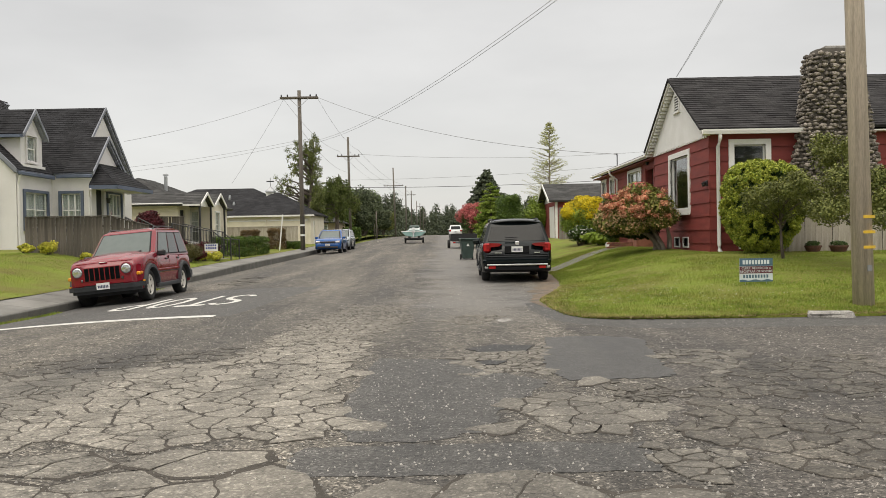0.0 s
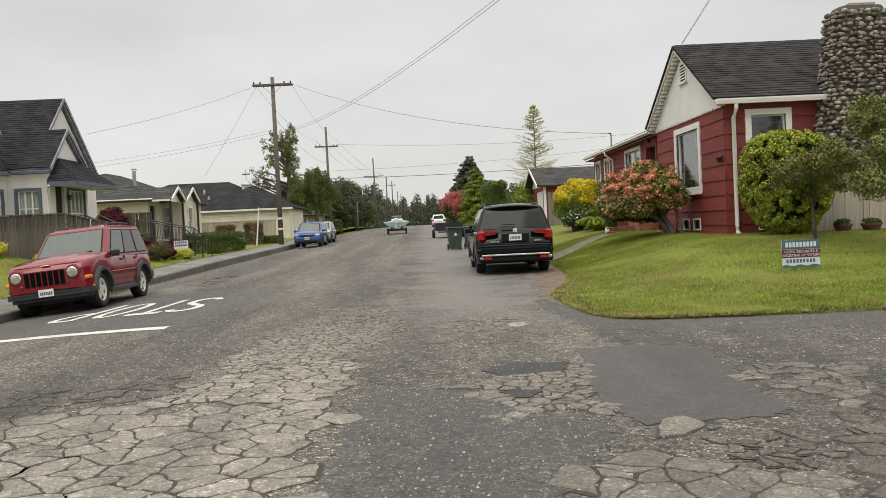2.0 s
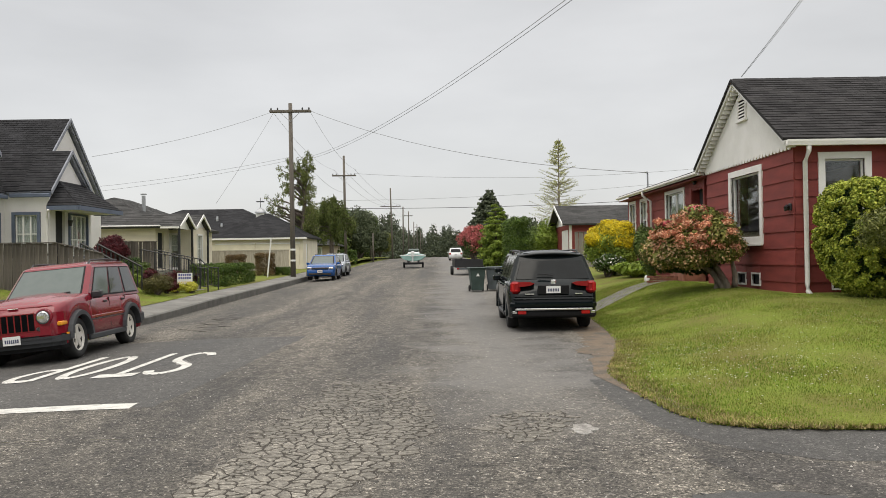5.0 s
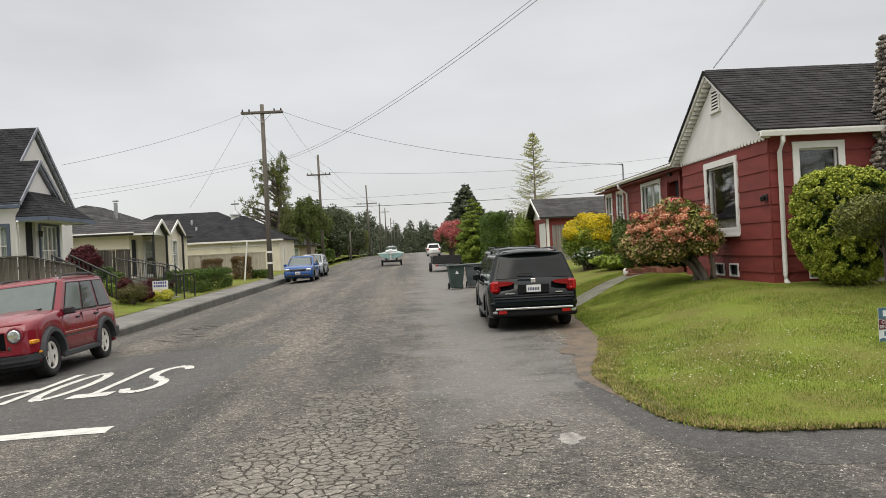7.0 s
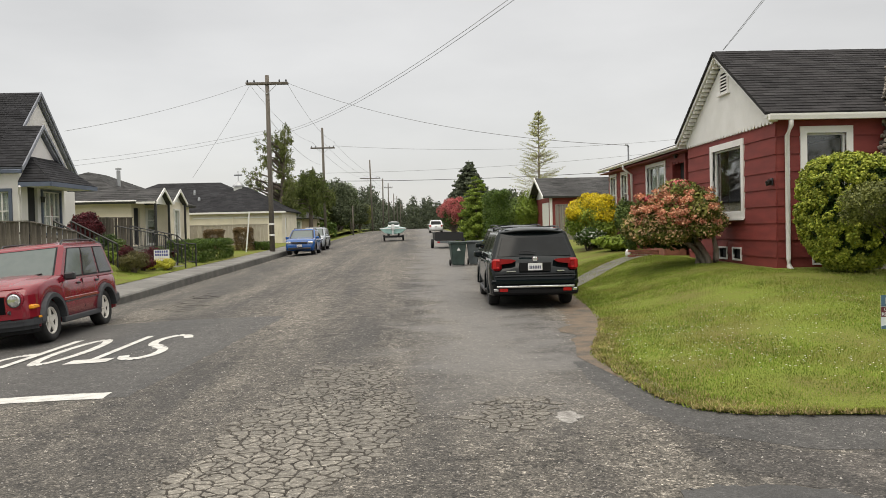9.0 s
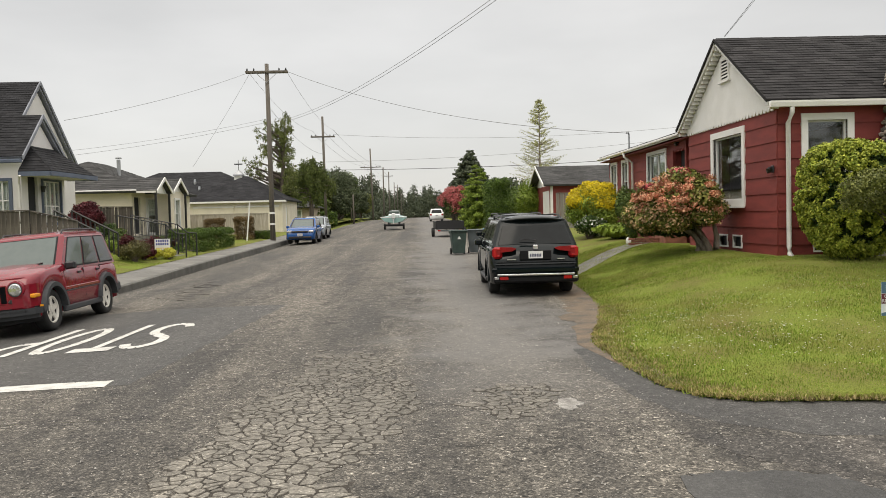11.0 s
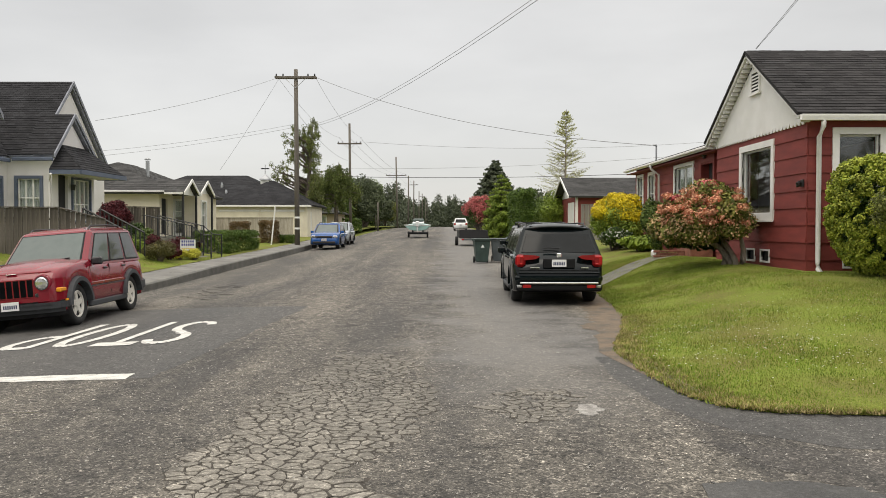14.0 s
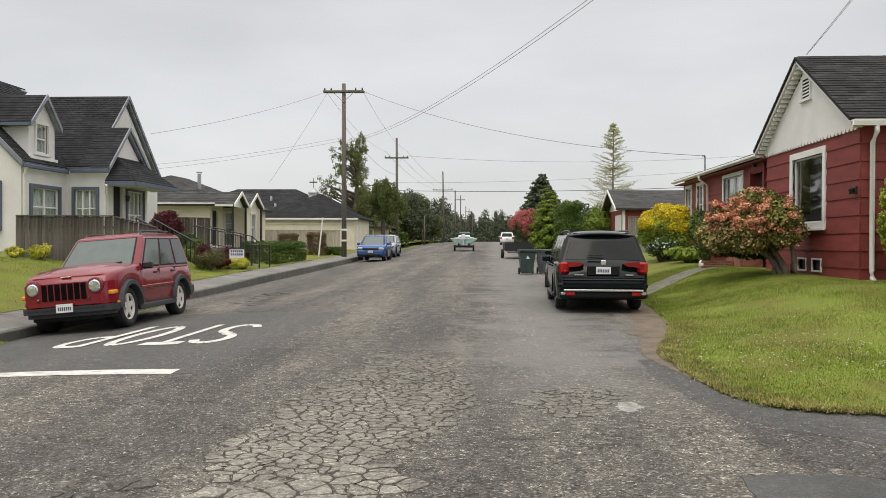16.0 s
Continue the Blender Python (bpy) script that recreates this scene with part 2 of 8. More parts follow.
M_ASPHALT = asphalt("asphalt", (0.058, 0.053, 0.047), (0.185, 0.168, 0.141), 0.52, crack=0.7, speck=1.5, lane=(0.6, 1.5, 11.5))
M_PATCH = asphalt("asphalt_patch", (0.048, 0.047, 0.046), (0.085, 0.083, 0.08), 0.5, speck=0.35, rough=0.68)
M_FILL = asphalt("pothole_asphalt", (0.022, 0.022, 0.022), (0.045, 0.044, 0.042), 0.5, speck=0.4, rough=0.7)
M_CRACK = mat("crack_bed", (0.062, 0.053, 0.043), 0.95, vary=0.5, scale=3, fine=120, bump=0.6)
M_PIECE = asphalt("worn_asphalt", (0.105, 0.097, 0.083), (0.27, 0.249, 0.213), 0.48, "o", 0.14, crack=0.6, speck=0.55)
M_PIECES = asphalt("worn_asphalt_joined", (0.1, 0.092, 0.079), (0.24, 0.222, 0.19), 0.49, "g", 0.14, crack=0.6, speck=0.55)
M_PIECEDARK = asphalt("worn_dark_asphalt_joined", (0.05, 0.046, 0.041), (0.165, 0.15, 0.126), 0.5, "g", 0.14, crack=0.6, speck=0.7)
M_BAND = asphalt("newer_asphalt", (0.05, 0.048, 0.045), (0.1, 0.096, 0.09), 0.5, speck=0.9, rough=0.75)
M_PAINT = mat("road_paint", (0.62, 0.61, 0.57), 0.7, vary=0.2, scale=7, fine=90, bump=0.3, tone2=(0.36, 0.35, 0.33), spot=0.42)
M_CONCRETE = mat("concrete", (0.2, 0.193, 0.178), 0.9, vary=0.18, scale=1.3, fine=90, bump=0.3, tone2=(0.14, 0.135, 0.123), rnd=0.12)
M_KERB = mat("kerb_concrete", (0.13, 0.125, 0.113), 0.9, vary=0.25, scale=2.5, fine=70, bump=0.4, tone2=(0.09, 0.088, 0.078), rnd=0.12)
M_SOIL = mat("soil", (0.175, 0.13, 0.09), 0.95, vary=0.5, scale=2.5, fine=70, bump=0.8, tone2=(0.095, 0.083, 0.068))
M_TURF = mat("turf", (0.16, 0.2, 0.032), 0.95, vary=0.4, scale=0.9, fine=45, bump=0.8, tone2=(0.15, 0.135, 0.042), spot=0.5, spec=0.15)
M_GRASS = leafmat("grass_blades", (0.135, 0.197, 0.027), (0.245, 0.325, 0.05), (0.36, 0.32, 0.11), 0.14, 0.7, (0.27, 0.24, 0.07), (0.7, 1.22))
M_DAISY = plain("daisy_white", (0.75, 0.75, 0.7))
M_RED = mat("red_siding", (0.215, 0.037, 0.03), 0.75, vary=0.1, scale=1.2, fine=50, bump=0.12, tone2=(0.16, 0.027, 0.023), rnd=0.09, aniso=(1, 1, 4))
M_WHITE = mat("white_paint", (0.8, 0.79, 0.765), 0.55, vary=0.05, scale=2, fine=50, bump=0.05, tone2=(0.73, 0.72, 0.69))
M_ROOF = mat("dark_shingle", (0.042, 0.04, 0.041), 0.93, vary=0.35, scale=1.2, fine=70, bump=0.5, tone2=(0.03, 0.029, 0.03), island=0.3, spec=0.2)
M_ROOF2 = mat("grey_shingle", (0.078, 0.077, 0.076), 0.93, vary=0.35, scale=1.2, fine=70, bump=0.5, tone2=(0.053, 0.053, 0.052), island=0.25, spec=0.2)
M_ROOF3 = mat("charcoal_shingle", (0.034, 0.034, 0.037), 0.93, vary=0.35, scale=1.2, fine=70, bump=0.5, tone2=(0.024, 0.024, 0.026), island=0.28, spec=0.2)
M_STONE = mat("river_stone", (0.3, 0.265, 0.23), 0.8, vary=0.3, scale=5, fine=40, bump=0.4, tone2=(0.09, 0.075, 0.062), rnd=0.6)
M_STONES = mat("river_stone_joined", (0.3, 0.265, 0.23), 0.8, vary=0.3, scale=5, fine=40, bump=0.4, tone2=(0.09, 0.075, 0.062), island=0.6)
M_MORTAR = mat("dark_mortar", (0.085, 0.075, 0.062), 0.95, vary=0.3, scale=4, fine=60, bump=0.6)
M_STUCCO = mat("pale_stucco", (0.73, 0.71, 0.7), 0.9, vary=0.08, scale=1, fine=90, bump=0.3, tone2=(0.65, 0.63, 0.62))
M_CREAM = mat("cream_siding", (0.76, 0.7, 0.575), 0.75, vary=0.08, scale=1, fine=60, bump=0.1, tone2=(0.66, 0.6, 0.49), rnd=0.04)
M_TAN = mat("tan_siding", (0.47, 0.39, 0.3), 0.8, vary=0.1, scale=1, fine=60, bump=0.12, tone2=(0.4, 0.33, 0.25))
M_RAKE = mat("pale_rake_paint", (0.27, 0.285, 0.33), 0.6, vary=0.06, scale=2, fine=50, bump=0.05)
M_PATH = mat("path_concrete", (0.2, 0.19, 0.17), 0.9, vary=0.2, scale=2, fine=80, bump=0.4, tone2=(0.1, 0.097, 0.088))
M_BLUE = mat("slate_blue_trim", (0.105, 0.13, 0.185), 0.6, vary=0.08, scale=2, fine=50, bump=0.05, tone2=(0.085, 0.105, 0.15))
M_WOODGREY = mat("weathered_boards", (0.15, 0.132, 0.112), 0.9, vary=0.45, scale=1.1, fine=30, bump=0.5, tone2=(0.045, 0.038, 0.031), rnd=0.3, aniso=(6, 6, 0.6))
M_FENCE2 = mat("pale_fence_boards", (0.42, 0.38, 0.32), 0.9, vary=0.2, scale=2.5, fine=30, bump=0.4, tone2=(0.3, 0.27, 0.22), rnd=0.12, aniso=(6, 6, 0.6))
M_FENCE3 = mat("grey_fence_boards", (0.26, 0.24, 0.21), 0.9, vary=0.25, scale=2.5, fine=30, bump=0.4, tone2=(0.17, 0.155, 0.135), rnd=0.15, aniso=(6, 6, 0.6))
M_POLE = mat("pole_wood", (0.16, 0.14, 0.118), 0.9, vary=0.35, scale=2.5, fine=25, bump=0.6, tone2=(0.1, 0.088, 0.075), aniso=(9, 9, 0.35))
M_POLEPALE = mat("pole_wood_pale", (0.56, 0.48, 0.38), 0.9, vary=0.3, scale=2.5, fine=25, bump=0.6, tone2=(0.4, 0.34, 0.27), aniso=(9, 9, 0.35))
M_WIRE = plain("wire_black", (0.03, 0.03, 0.032), 0.6)
M_WIREG = plain("wire_grey", (0.16, 0.16, 0.165), 0.6)
M_BLACK = plain("black_metal", (0.018, 0.018, 0.02), 0.45)
M_VENTSHADE = plain("vent_shadow", (0.02, 0.02, 0.02), 0.95)
M_DARK = plain("dark_interior", (0.022, 0.022, 0.024), 0.9)
M_METAL = plain("galvanised", (0.45, 0.46, 0.47), 0.35, 0.9)
M_YELLOW = plain("yellow_band", (0.72, 0.47, 0.04), 0.5)
M_CURTAIN = mat("white_curtain", (0.82, 0.81, 0.78), 0.9, vary=0.15, scale=3, fine=25, bump=0.3, aniso=(10, 10, 0.5))
M_GLASS = glassmat("window_glass")
M_BARK = mat("bark", (0.13, 0.105, 0.085), 0.95, vary=0.4, scale=4, fine=30, bump=0.8, tone2=(0.075, 0.06, 0.05), aniso=(4, 4, 1))
M_BARKPALE = mat("bark_pale", (0.3, 0.26, 0.2), 0.95, vary=0.35, scale=4, fine=30, bump=0.7, tone2=(0.18, 0.15, 0.12), aniso=(4, 4, 1))
M_CLAY = mat("weathered_clay", (0.13, 0.062, 0.042), 0.9, vary=0.25, scale=7, fine=70, bump=0.3, tone2=(0.085, 0.05, 0.038))
M_BRICK = mat("red_brick", (0.25, 0.1, 0.065), 0.9, vary=0.2, scale=4, fine=60, bump=0.4, rnd=0.2)
L_GREEN = leafmat("leaves_yellow_green", (0.12, 0.18, 0.02), (0.46, 0.48, 0.075))
L_AZALEA = leafmat("leaves_olive", (0.07, 0.1, 0.02), (0.29, 0.28, 0.075))
L_CORAL = leafmat("coral_blossom", (0.5, 0.15, 0.09), (0.74, 0.44, 0.27))
L_PINK = leafmat("crimson_blossom", (0.36, 0.05, 0.06), (0.6, 0.22, 0.2))
L_YELLOW = leafmat("yellow_blossom", (0.55, 0.42, 0.015), (0.85, 0.68, 0.03), (0.2, 0.24, 0.025), 0.1)
# own green of some plants; painted shade inside two bushes
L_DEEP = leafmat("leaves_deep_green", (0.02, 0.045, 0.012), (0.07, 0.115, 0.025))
L_MID = leafmat("leaves_mid_green", (0.05, 0.085, 0.018), (0.14, 0.19, 0.045))
L_LIGHT = leafmat("leaves_fresh_green", (0.13, 0.2, 0.025), (0.28, 0.36, 0.06))
L_WILLOW = leafmat("leaves_drooping", (0.075, 0.1, 0.025), (0.2, 0.22, 0.07))
L_SPARSE = leafmat("leaves_pale_sparse", (0.34, 0.36, 0.14), (0.56, 0.56, 0.28))
L_OLIVE = leafmat("leaves_olive_brown", (0.08, 0.1, 0.025), (0.23, 0.24, 0.07))
L_MAROON = leafmat("leaves_maroon", (0.045, 0.01, 0.014), (0.13, 0.025, 0.03))
# far leaves: paled base tones carry the haze of distance
L_FAR = leafmat("leaves_far", (0.05, 0.068, 0.035), (0.12, 0.14, 0.075))
L_LEMON = leafmat("leaves_lemon", (0.3, 0.33, 0.03), (0.68, 0.6, 0.09))
# haze is lightened into this darker far tone as well
L_FARDARK = leafmat("leaves_far_dark", (0.055, 0.07, 0.045), (0.12, 0.14, 0.085))
L_HEDGE = leafmat("leaves_hedge", (0.03, 0.062, 0.01), (0.115, 0.175, 0.028))
L_RUSSET = leafmat("leaves_russet", (0.1, 0.07, 0.03), (0.2, 0.13, 0.06))
L_WHITEF = leafmat("white_blossom", (0.6, 0.6, 0.55), (0.8, 0.8, 0.75))

# ---- building blocks ----
def part(name, bm, material, parent=None, label="", smooth=False, kind=""):
    me = bpy.data.meshes.new(name)
    bm.to_mesh(me)
    bm.free()
    me.materials.append(material)
    if smooth:
        me.polygons.foreach_set("use_smooth", [True] * len(me.polygons))
    ob = new(name, me)
    ob.parent = parent
    if label or kind:
        tagged(ob, label, kind=kind)
    return ob


def raw(name, verts, faces, material, parent=None, label="", kind="", smooth=False):
    me = bpy.data.meshes.new(name)
    me.from_pydata([tuple(v) for v in verts], [], [tuple(f) for f in faces])
    me.materials.append(material)
    if smooth:
        me.polygons.foreach_set("use_smooth", [True] * len(me.polygons))
    ob = new(name, me)
    ob.parent = parent
    if label or kind:
        tagged(ob, label, kind=kind)
    return ob


def thing(name, label, category, m=None, group=""):
    ob = new(name)
    ob.empty_display_size = 0.2
    ob.matrix_basis = m or Matrix()
    return tagged(ob, label, category, group)


def B():
    return bmesh.new()


def box(bm, a, b, bev=0.0):
    c = [(x, y, z) for z in (a[2], b[2]) for y in (a[1], b[1]) for x in (a[0], b[0])]
    v = [bm.verts.new(p) for p in c]
    f = [bm.faces.new([v[i] for i in q]) for q in ((0, 2, 3, 1), (4, 5, 7, 6), (0, 1, 5, 4), (2, 6, 7, 3), (0, 4, 6, 2), (1, 3, 7, 5))]
    if bev:
        bmesh.ops.bevel(bm, geom=list({e for q in f for e in q.edges}), offset=bev, segments=1, affect="EDGES")
    return bm


def prism(bm, pts, axis, a, b):
    """A polygon drawn in the two other axes, pushed from a to b along axis."""
    def at(p, w):
        return {"x": (w, p[0], p[1]), "y": (p[0], w, p[1]), "z": (p[0], p[1], w)}[axis]
    lo, hi = [bm.verts.new(at(p, a)) for p in pts], [bm.verts.new(at(p, b)) for p in pts]
    n = len(pts)
    faces = [bm.faces.new(lo), bm.faces.new(hi[::-1])]
    faces += [bm.faces.new((lo[i], hi[i], hi[(i + 1) % n], lo[(i + 1) % n])) for i in range(n)]
    bmesh.ops.recalc_face_normals(bm, faces=faces)
    return bm


def tube(bm, pts, r, n=7, caps=True):
    """A round bar along points; r is one radius or one for each point."""
    pts = [Vector(p) for p in pts]
    rs = list(r) if hasattr(r, "__len__") else [r] * len(pts)
    rings = []
    for i, p in enumerate(pts):
        d = (pts[min(i + 1, len(pts) - 1)] - pts[max(i - 1, 0)]).normalized()
        s = d.cross(Vector((0, 0, 1)) if abs(d.z) < 0.9 else Vector((1, 0, 0))).normalized()
        u = s.cross(d)
        rings.append([bm.verts.new(p + rs[i] * (math.cos(2 * math.pi * k / n) * s + math.sin(2 * math.pi * k / n) * u)) for k in range(n)])
    for a, b in zip(rings, rings[1:]):
        for k in range(n):
            bm.faces.new((a[k], a[(k + 1) % n], b[(k + 1) % n], b[k]))
    if caps:
        bm.faces.new(rings[0][::-1])
        bm.faces.new(rings[-1])
    return bm


def plate(bm, p, thick):
    """A flat four- or three-cornered slab under the corners p, pushed down along its normal."""
    p = [Vector(q) for q in p]
    nrm = (p[1] - p[0]).cross(p[-1] - p[0]).normalized()
    if nrm.z < 0:
        p, nrm = p[::-1], -nrm
    top, low = [bm.verts.new(q) for q in p], [bm.verts.new(q - nrm * thick) for q in p]
    n = len(p)
    bm.faces.new(top)
    bm.faces.new(low[::-1])
    for i in range(n):
        bm.faces.new((top[i], low[i], low[(i + 1) % n], top[(i + 1) % n]))
    return bm


def inside(poly, x, y):
    c = False
    for i in range(len(poly)):
        (x1, y1), (x2, y2) = poly[i], poly[i - 1]
        if (y1 > y) != (y2 > y) and x < (x2 - x1) * (y - y1) / (y2 - y1) + x1:
            c = not c
    return c


def shingles(name, quad, material, parent, course=0.145, tab=0.32, seed=1):
    """Rows of overlapping tabs on a roof slope. quad: eave left, eave right, ridge right, ridge left."""
    rng = random.Random(seed)
    a, b, c, d = (Vector(q) for q in quad)
    nrm = (b - a).cross(d - a).normalized()
    if nrm.z < 0:
        nrm = -nrm
    rows = max(2, int(((d + c) / 2 - (a + b) / 2).length / course))
    vs, fs = [], []
    for i in range(rows):
        l0, r0 = a.lerp(d, i / rows), b.lerp(c, i / rows)
        l1, r1 = a.lerp(d, min(1, (i + 1.25) / rows)), b.lerp(c, min(1, (i + 1.25) / rows))
        w = (r0 - l0).length
        k = max(1, int(w / tab))
        off = (i % 2) * 0.5 / k
        cuts = sorted({0.0, 1.0} | {min(1, max(0, j / k + off + rng.uniform(-0.12, 0.12) / k)) for j in range(k + 1)})
        for u0, u1 in zip(cuts, cuts[1:]):
            if u1 - u0 < 0.02 / max(w, 0.1):
                continue
            g = 0.004 / max(w, 0.1)
            h = 0.016 + rng.uniform(0, 0.007)
            p = [l0.lerp(r0, u0 + g), l0.lerp(r0, u1 - g), l1.lerp(r1, u1 - g), l1.lerp(r1, u0 + g)]
            n0 = len(vs)
            vs += [p[0] + nrm * h, p[1] + nrm * h, p[2] + nrm * 0.004, p[3] + nrm * 0.004, p[0] + nrm * 0.001, p[1] + nrm * 0.001]
            fs += [(n0, n0 + 1, n0 + 2, n0 + 3), (n0 + 4, n0 + 5, n0 + 1, n0)]
    return raw(name, vs, fs, material, parent, kind="stuff")


def wall(bm, axis, at, thick, u0, u1, z0, z1, holes=()):
    """An upright wall with openings through it. axis 'x': the wall stands at x = at .. at + thick and runs along y."""
    us = sorted({u0, u1} | {v for h in holes for v in h[:2]})
    zs = sorted({z0, z1} | {v for h in holes for v in h[2:]})
    for ua, ub in zip(us, us[1:]):
        for za, zb in zip(zs, zs[1:]):
            um, zm = (ua + ub) / 2, (za + zb) / 2
            if any(h[0] < um < h[1] and h[2] < zm < h[3] for h in holes):
                continue
            if axis == "x":
                box(bm, (at, ua, za), (at + thick, ub, zb))
            else:
                box(bm, (ua, at, za), (ub, at + thick, zb))
    return bm


def window(parent, axis, face, out, u0, u1, z0, z1, trim, trim_w=0.11, mullions=(), rails=(), curtain=0.0, sash=0.04, name="window", cloth=None):
    """A window in an opening: casing proud of the wall face, sash bars, pane and, where seen, a curtain.
    face: the wall's outer face; out: +1 or -1, the side that is outdoors."""
    def b3(bm, ua, ub, d0, d1, za, zb):
        lo, hi = sorted((face + out * d0, face + out * d1))
        if axis == "x":
            return box(bm, (lo, ua, za), (hi, ub, zb))
        return box(bm, (ua, lo, za), (ub, hi, zb))
    bm = B()
    for ua, ub, za, zb in ((u0 - trim_w, u0, z0 - trim_w, z1 + trim_w), (u1, u1 + trim_w, z0 - trim_w, z1 + trim_w), (u0, u1, z1, z1 + trim_w), (u0, u1, z0 - trim_w, z0)):
        b3(bm, ua, ub, -0.1, 0.065, za, zb)
    w = part(name, bm, trim, parent)
    bm = B()
    for ua, ub, za, zb in ((u0, u0 + sash, z0, z1), (u1 - sash, u1, z0, z1), (u0 + sash, u1 - sash, z1 - sash, z1), (u0 + sash, u1 - sash, z0, z0 + sash)):
        b3(bm, ua, ub, -0.09, -0.02, za, zb)
    for q in mullions:
        b3(bm, u0 + (u1 - u0) * q - 0.025, u0 + (u1 - u0) * q + 0.025, -0.085, -0.025, z0 + sash, z1 - sash)
    for q in rails:
        b3(bm, u0 + sash, u1 - sash, -0.082, -0.028, z0 + (z1 - z0) * q - 0.02, z0 + (z1 - z0) * q + 0.02)
    part("sash", bm, M_WHITE, w)
    p = part("pane", b3(B(), u0 + sash, u1 - sash, -0.06, -0.054, z0 + sash, z1 - sash), M_GLASS, w)
    p.visible_shadow = False
    bm = B()
    b3(bm, u0 - trim_w - 0.03, u1 + trim_w + 0.03, 0.065, 0.11, z0 - trim_w - 0.03, z0 - trim_w + 0.015)
    part("sill", bm, trim, w)
    if curtain:
        vs, fs, k = [], [], 28
        for i in range(k + 1):
            u = u0 + 0.01 + (u1 - u0 - 0.02) * i / k
            d = face + out * (-0.115 - 0.015 * math.sin(i * 1.9) - 0.008 * math.sin(i * 4.3))
            for z in (z1 - (z1 - z0) * curtain, z1):
                vs.append((d, u, z) if axis == "x" else (u, d, z))
        fs = [(2 * i, 2 * i + 2, 2 * i + 3, 2 * i + 1) for i in range(k)]
        raw("curtain", vs, fs, cloth or M_CURTAIN, w, "gathered curtain behind the pane")
    return w


def leaf_cloud(n, clumps, size, seed, droop=0.0, flat=0.0, shell=0.55):
    """n leaves spread over ellipsoid clumps (x, y, z, rx, ry, rz): verts and faces."""
    rng = np.random.default_rng(seed)
    cl = np.array(clumps, float)
    wgt = (cl[:, 3] * cl[:, 4] + cl[:, 4] * cl[:, 5] + cl[:, 3] * cl[:, 5])
    pick = rng.choice(len(cl), n, p=wgt / wgt.sum())
    d = rng.normal(size=(n, 3))
    d /= np.linalg.norm(d, axis=1)[:, None]
    r = 1 - (1 - shell) * rng.random(n) ** 1.6 + rng.normal(0, 0.05, n)
    pos = cl[pick, :3] + d * r[:, None] * cl[pick, 3:]
    nrm = d + rng.normal(0, 0.6, (n, 3))
    nrm[:, 2] += 0.3
    nrm /= np.linalg.norm(nrm, axis=1)[:, None]
    t = np.cross(nrm, rng.normal(size=(n, 3)))
    t[:, 2] -= droop * 2
    t /= np.linalg.norm(t, axis=1)[:, None] + 1e-9
    s = np.cross(nrm, t)
    s /= np.linalg.norm(s, axis=1)[:, None] + 1e-9
    ln = size * rng.uniform(0.6, 1.3, n)[:, None]
    wd = ln * rng.uniform(0.3, 0.5, n)[:, None] * (1 - flat * 0.5)
    v = np.stack([pos - t * ln * 0.5, pos + s * wd + nrm * ln * 0.12, pos + t * ln * 0.5, pos - s * wd + nrm * ln * 0.12], 1).reshape(-1, 3)
    f = np.arange(4 * n).reshape(-1, 4)
    return v, f


def leaves(name, n, clumps, size, material, parent, seed, label="", droop=0.0, shell=0.55, flat=0.0):
    v, f = leaf_cloud(n, clumps, size, seed, droop, flat, shell)
    me = bpy.data.meshes.new(name)
    me.vertices.add(len(v))
    me.vertices.foreach_set("co", v.ravel())
    me.loops.add(4 * n)
    me.loops.foreach_set("vertex_index", f.ravel())
    me.polygons.add(n)
    me.polygons.foreach_set("loop_start", np.arange(0, 4 * n, 4))
    me.polygons.foreach_set("loop_total", np.full(n, 4))
    me.update(calc_edges=True)
    me.materials.append(material)
    ob = new(name, me)
    ob.parent = parent
    if label:
        tagged(ob, label)
    return ob


def knobbly(cx, cy, cz, rx, ry, rz, k, seed, small=0.38):
    """An uneven rounded mass as a set of overlapping clumps."""
    rng = random.Random(seed)
    out = [(cx, cy, cz, rx * 0.78, ry * 0.78, rz * 0.8)]
    for _ in range(k):
        a, b = rng.uniform(0, 2 * math.pi), math.asin(rng.uniform(-0.75, 1))
        f = rng.uniform(0.55, 0.8)
        s = rng.uniform(0.7, 1.25) * small
        out.append((cx + rx * f * math.cos(a) * math.cos(b), cy + ry * f * math.sin(a) * math.cos(b), cz + rz * f * math.sin(b), rx * s, ry * s, rz * s))
    return out


def limbs(bm, base, tips, r, seed, bend=0.12):
    rng = random.Random(seed)
    base = Vector(base)
    for tip in tips:
        tip = Vector(tip)
        L = (tip - base).length
        pts = [base.lerp(tip, q) + Vector((rng.uniform(-1, 1), rng.uniform(-1, 1), 0.4)) * bend * L * math.sin(math.pi * q) * 0.5 for q in (0, 0.25, 0.5, 0.75, 1)]
        tube(bm, pts, [r, r * 0.8, r * 0.6, r * 0.4, r * 0.18], 6)
    return bm


def rise(y):
    """Height of the road's middle along its length."""
    return float(np.interp(y, (-80, 22, 30, 40, 50, 58, 78, 118, 160, 260, 3000), (0, 0, 0.07, 0.18, 0.3, 0.42, 0.75, 1.34, 1.66, 1.72, 1.72)))


def road_z(x, y):
    fall = float(np.interp(y, (6, 13, 18, 26), (0, 0.9, 1, 0.55)))
    return rise(y) - 0.0093 * max(0.0, -(x + 3.3)) ** 2 * fall


def kerb_x(y):
    return -8.72 - 0.012 * max(0, y - 24) - 0.2 * (1 - smooth01((y - 22) / 8))


def pave_drop(y):
    return 0.04 + 0.07 * (1 - smooth01((y - 22) / 14))


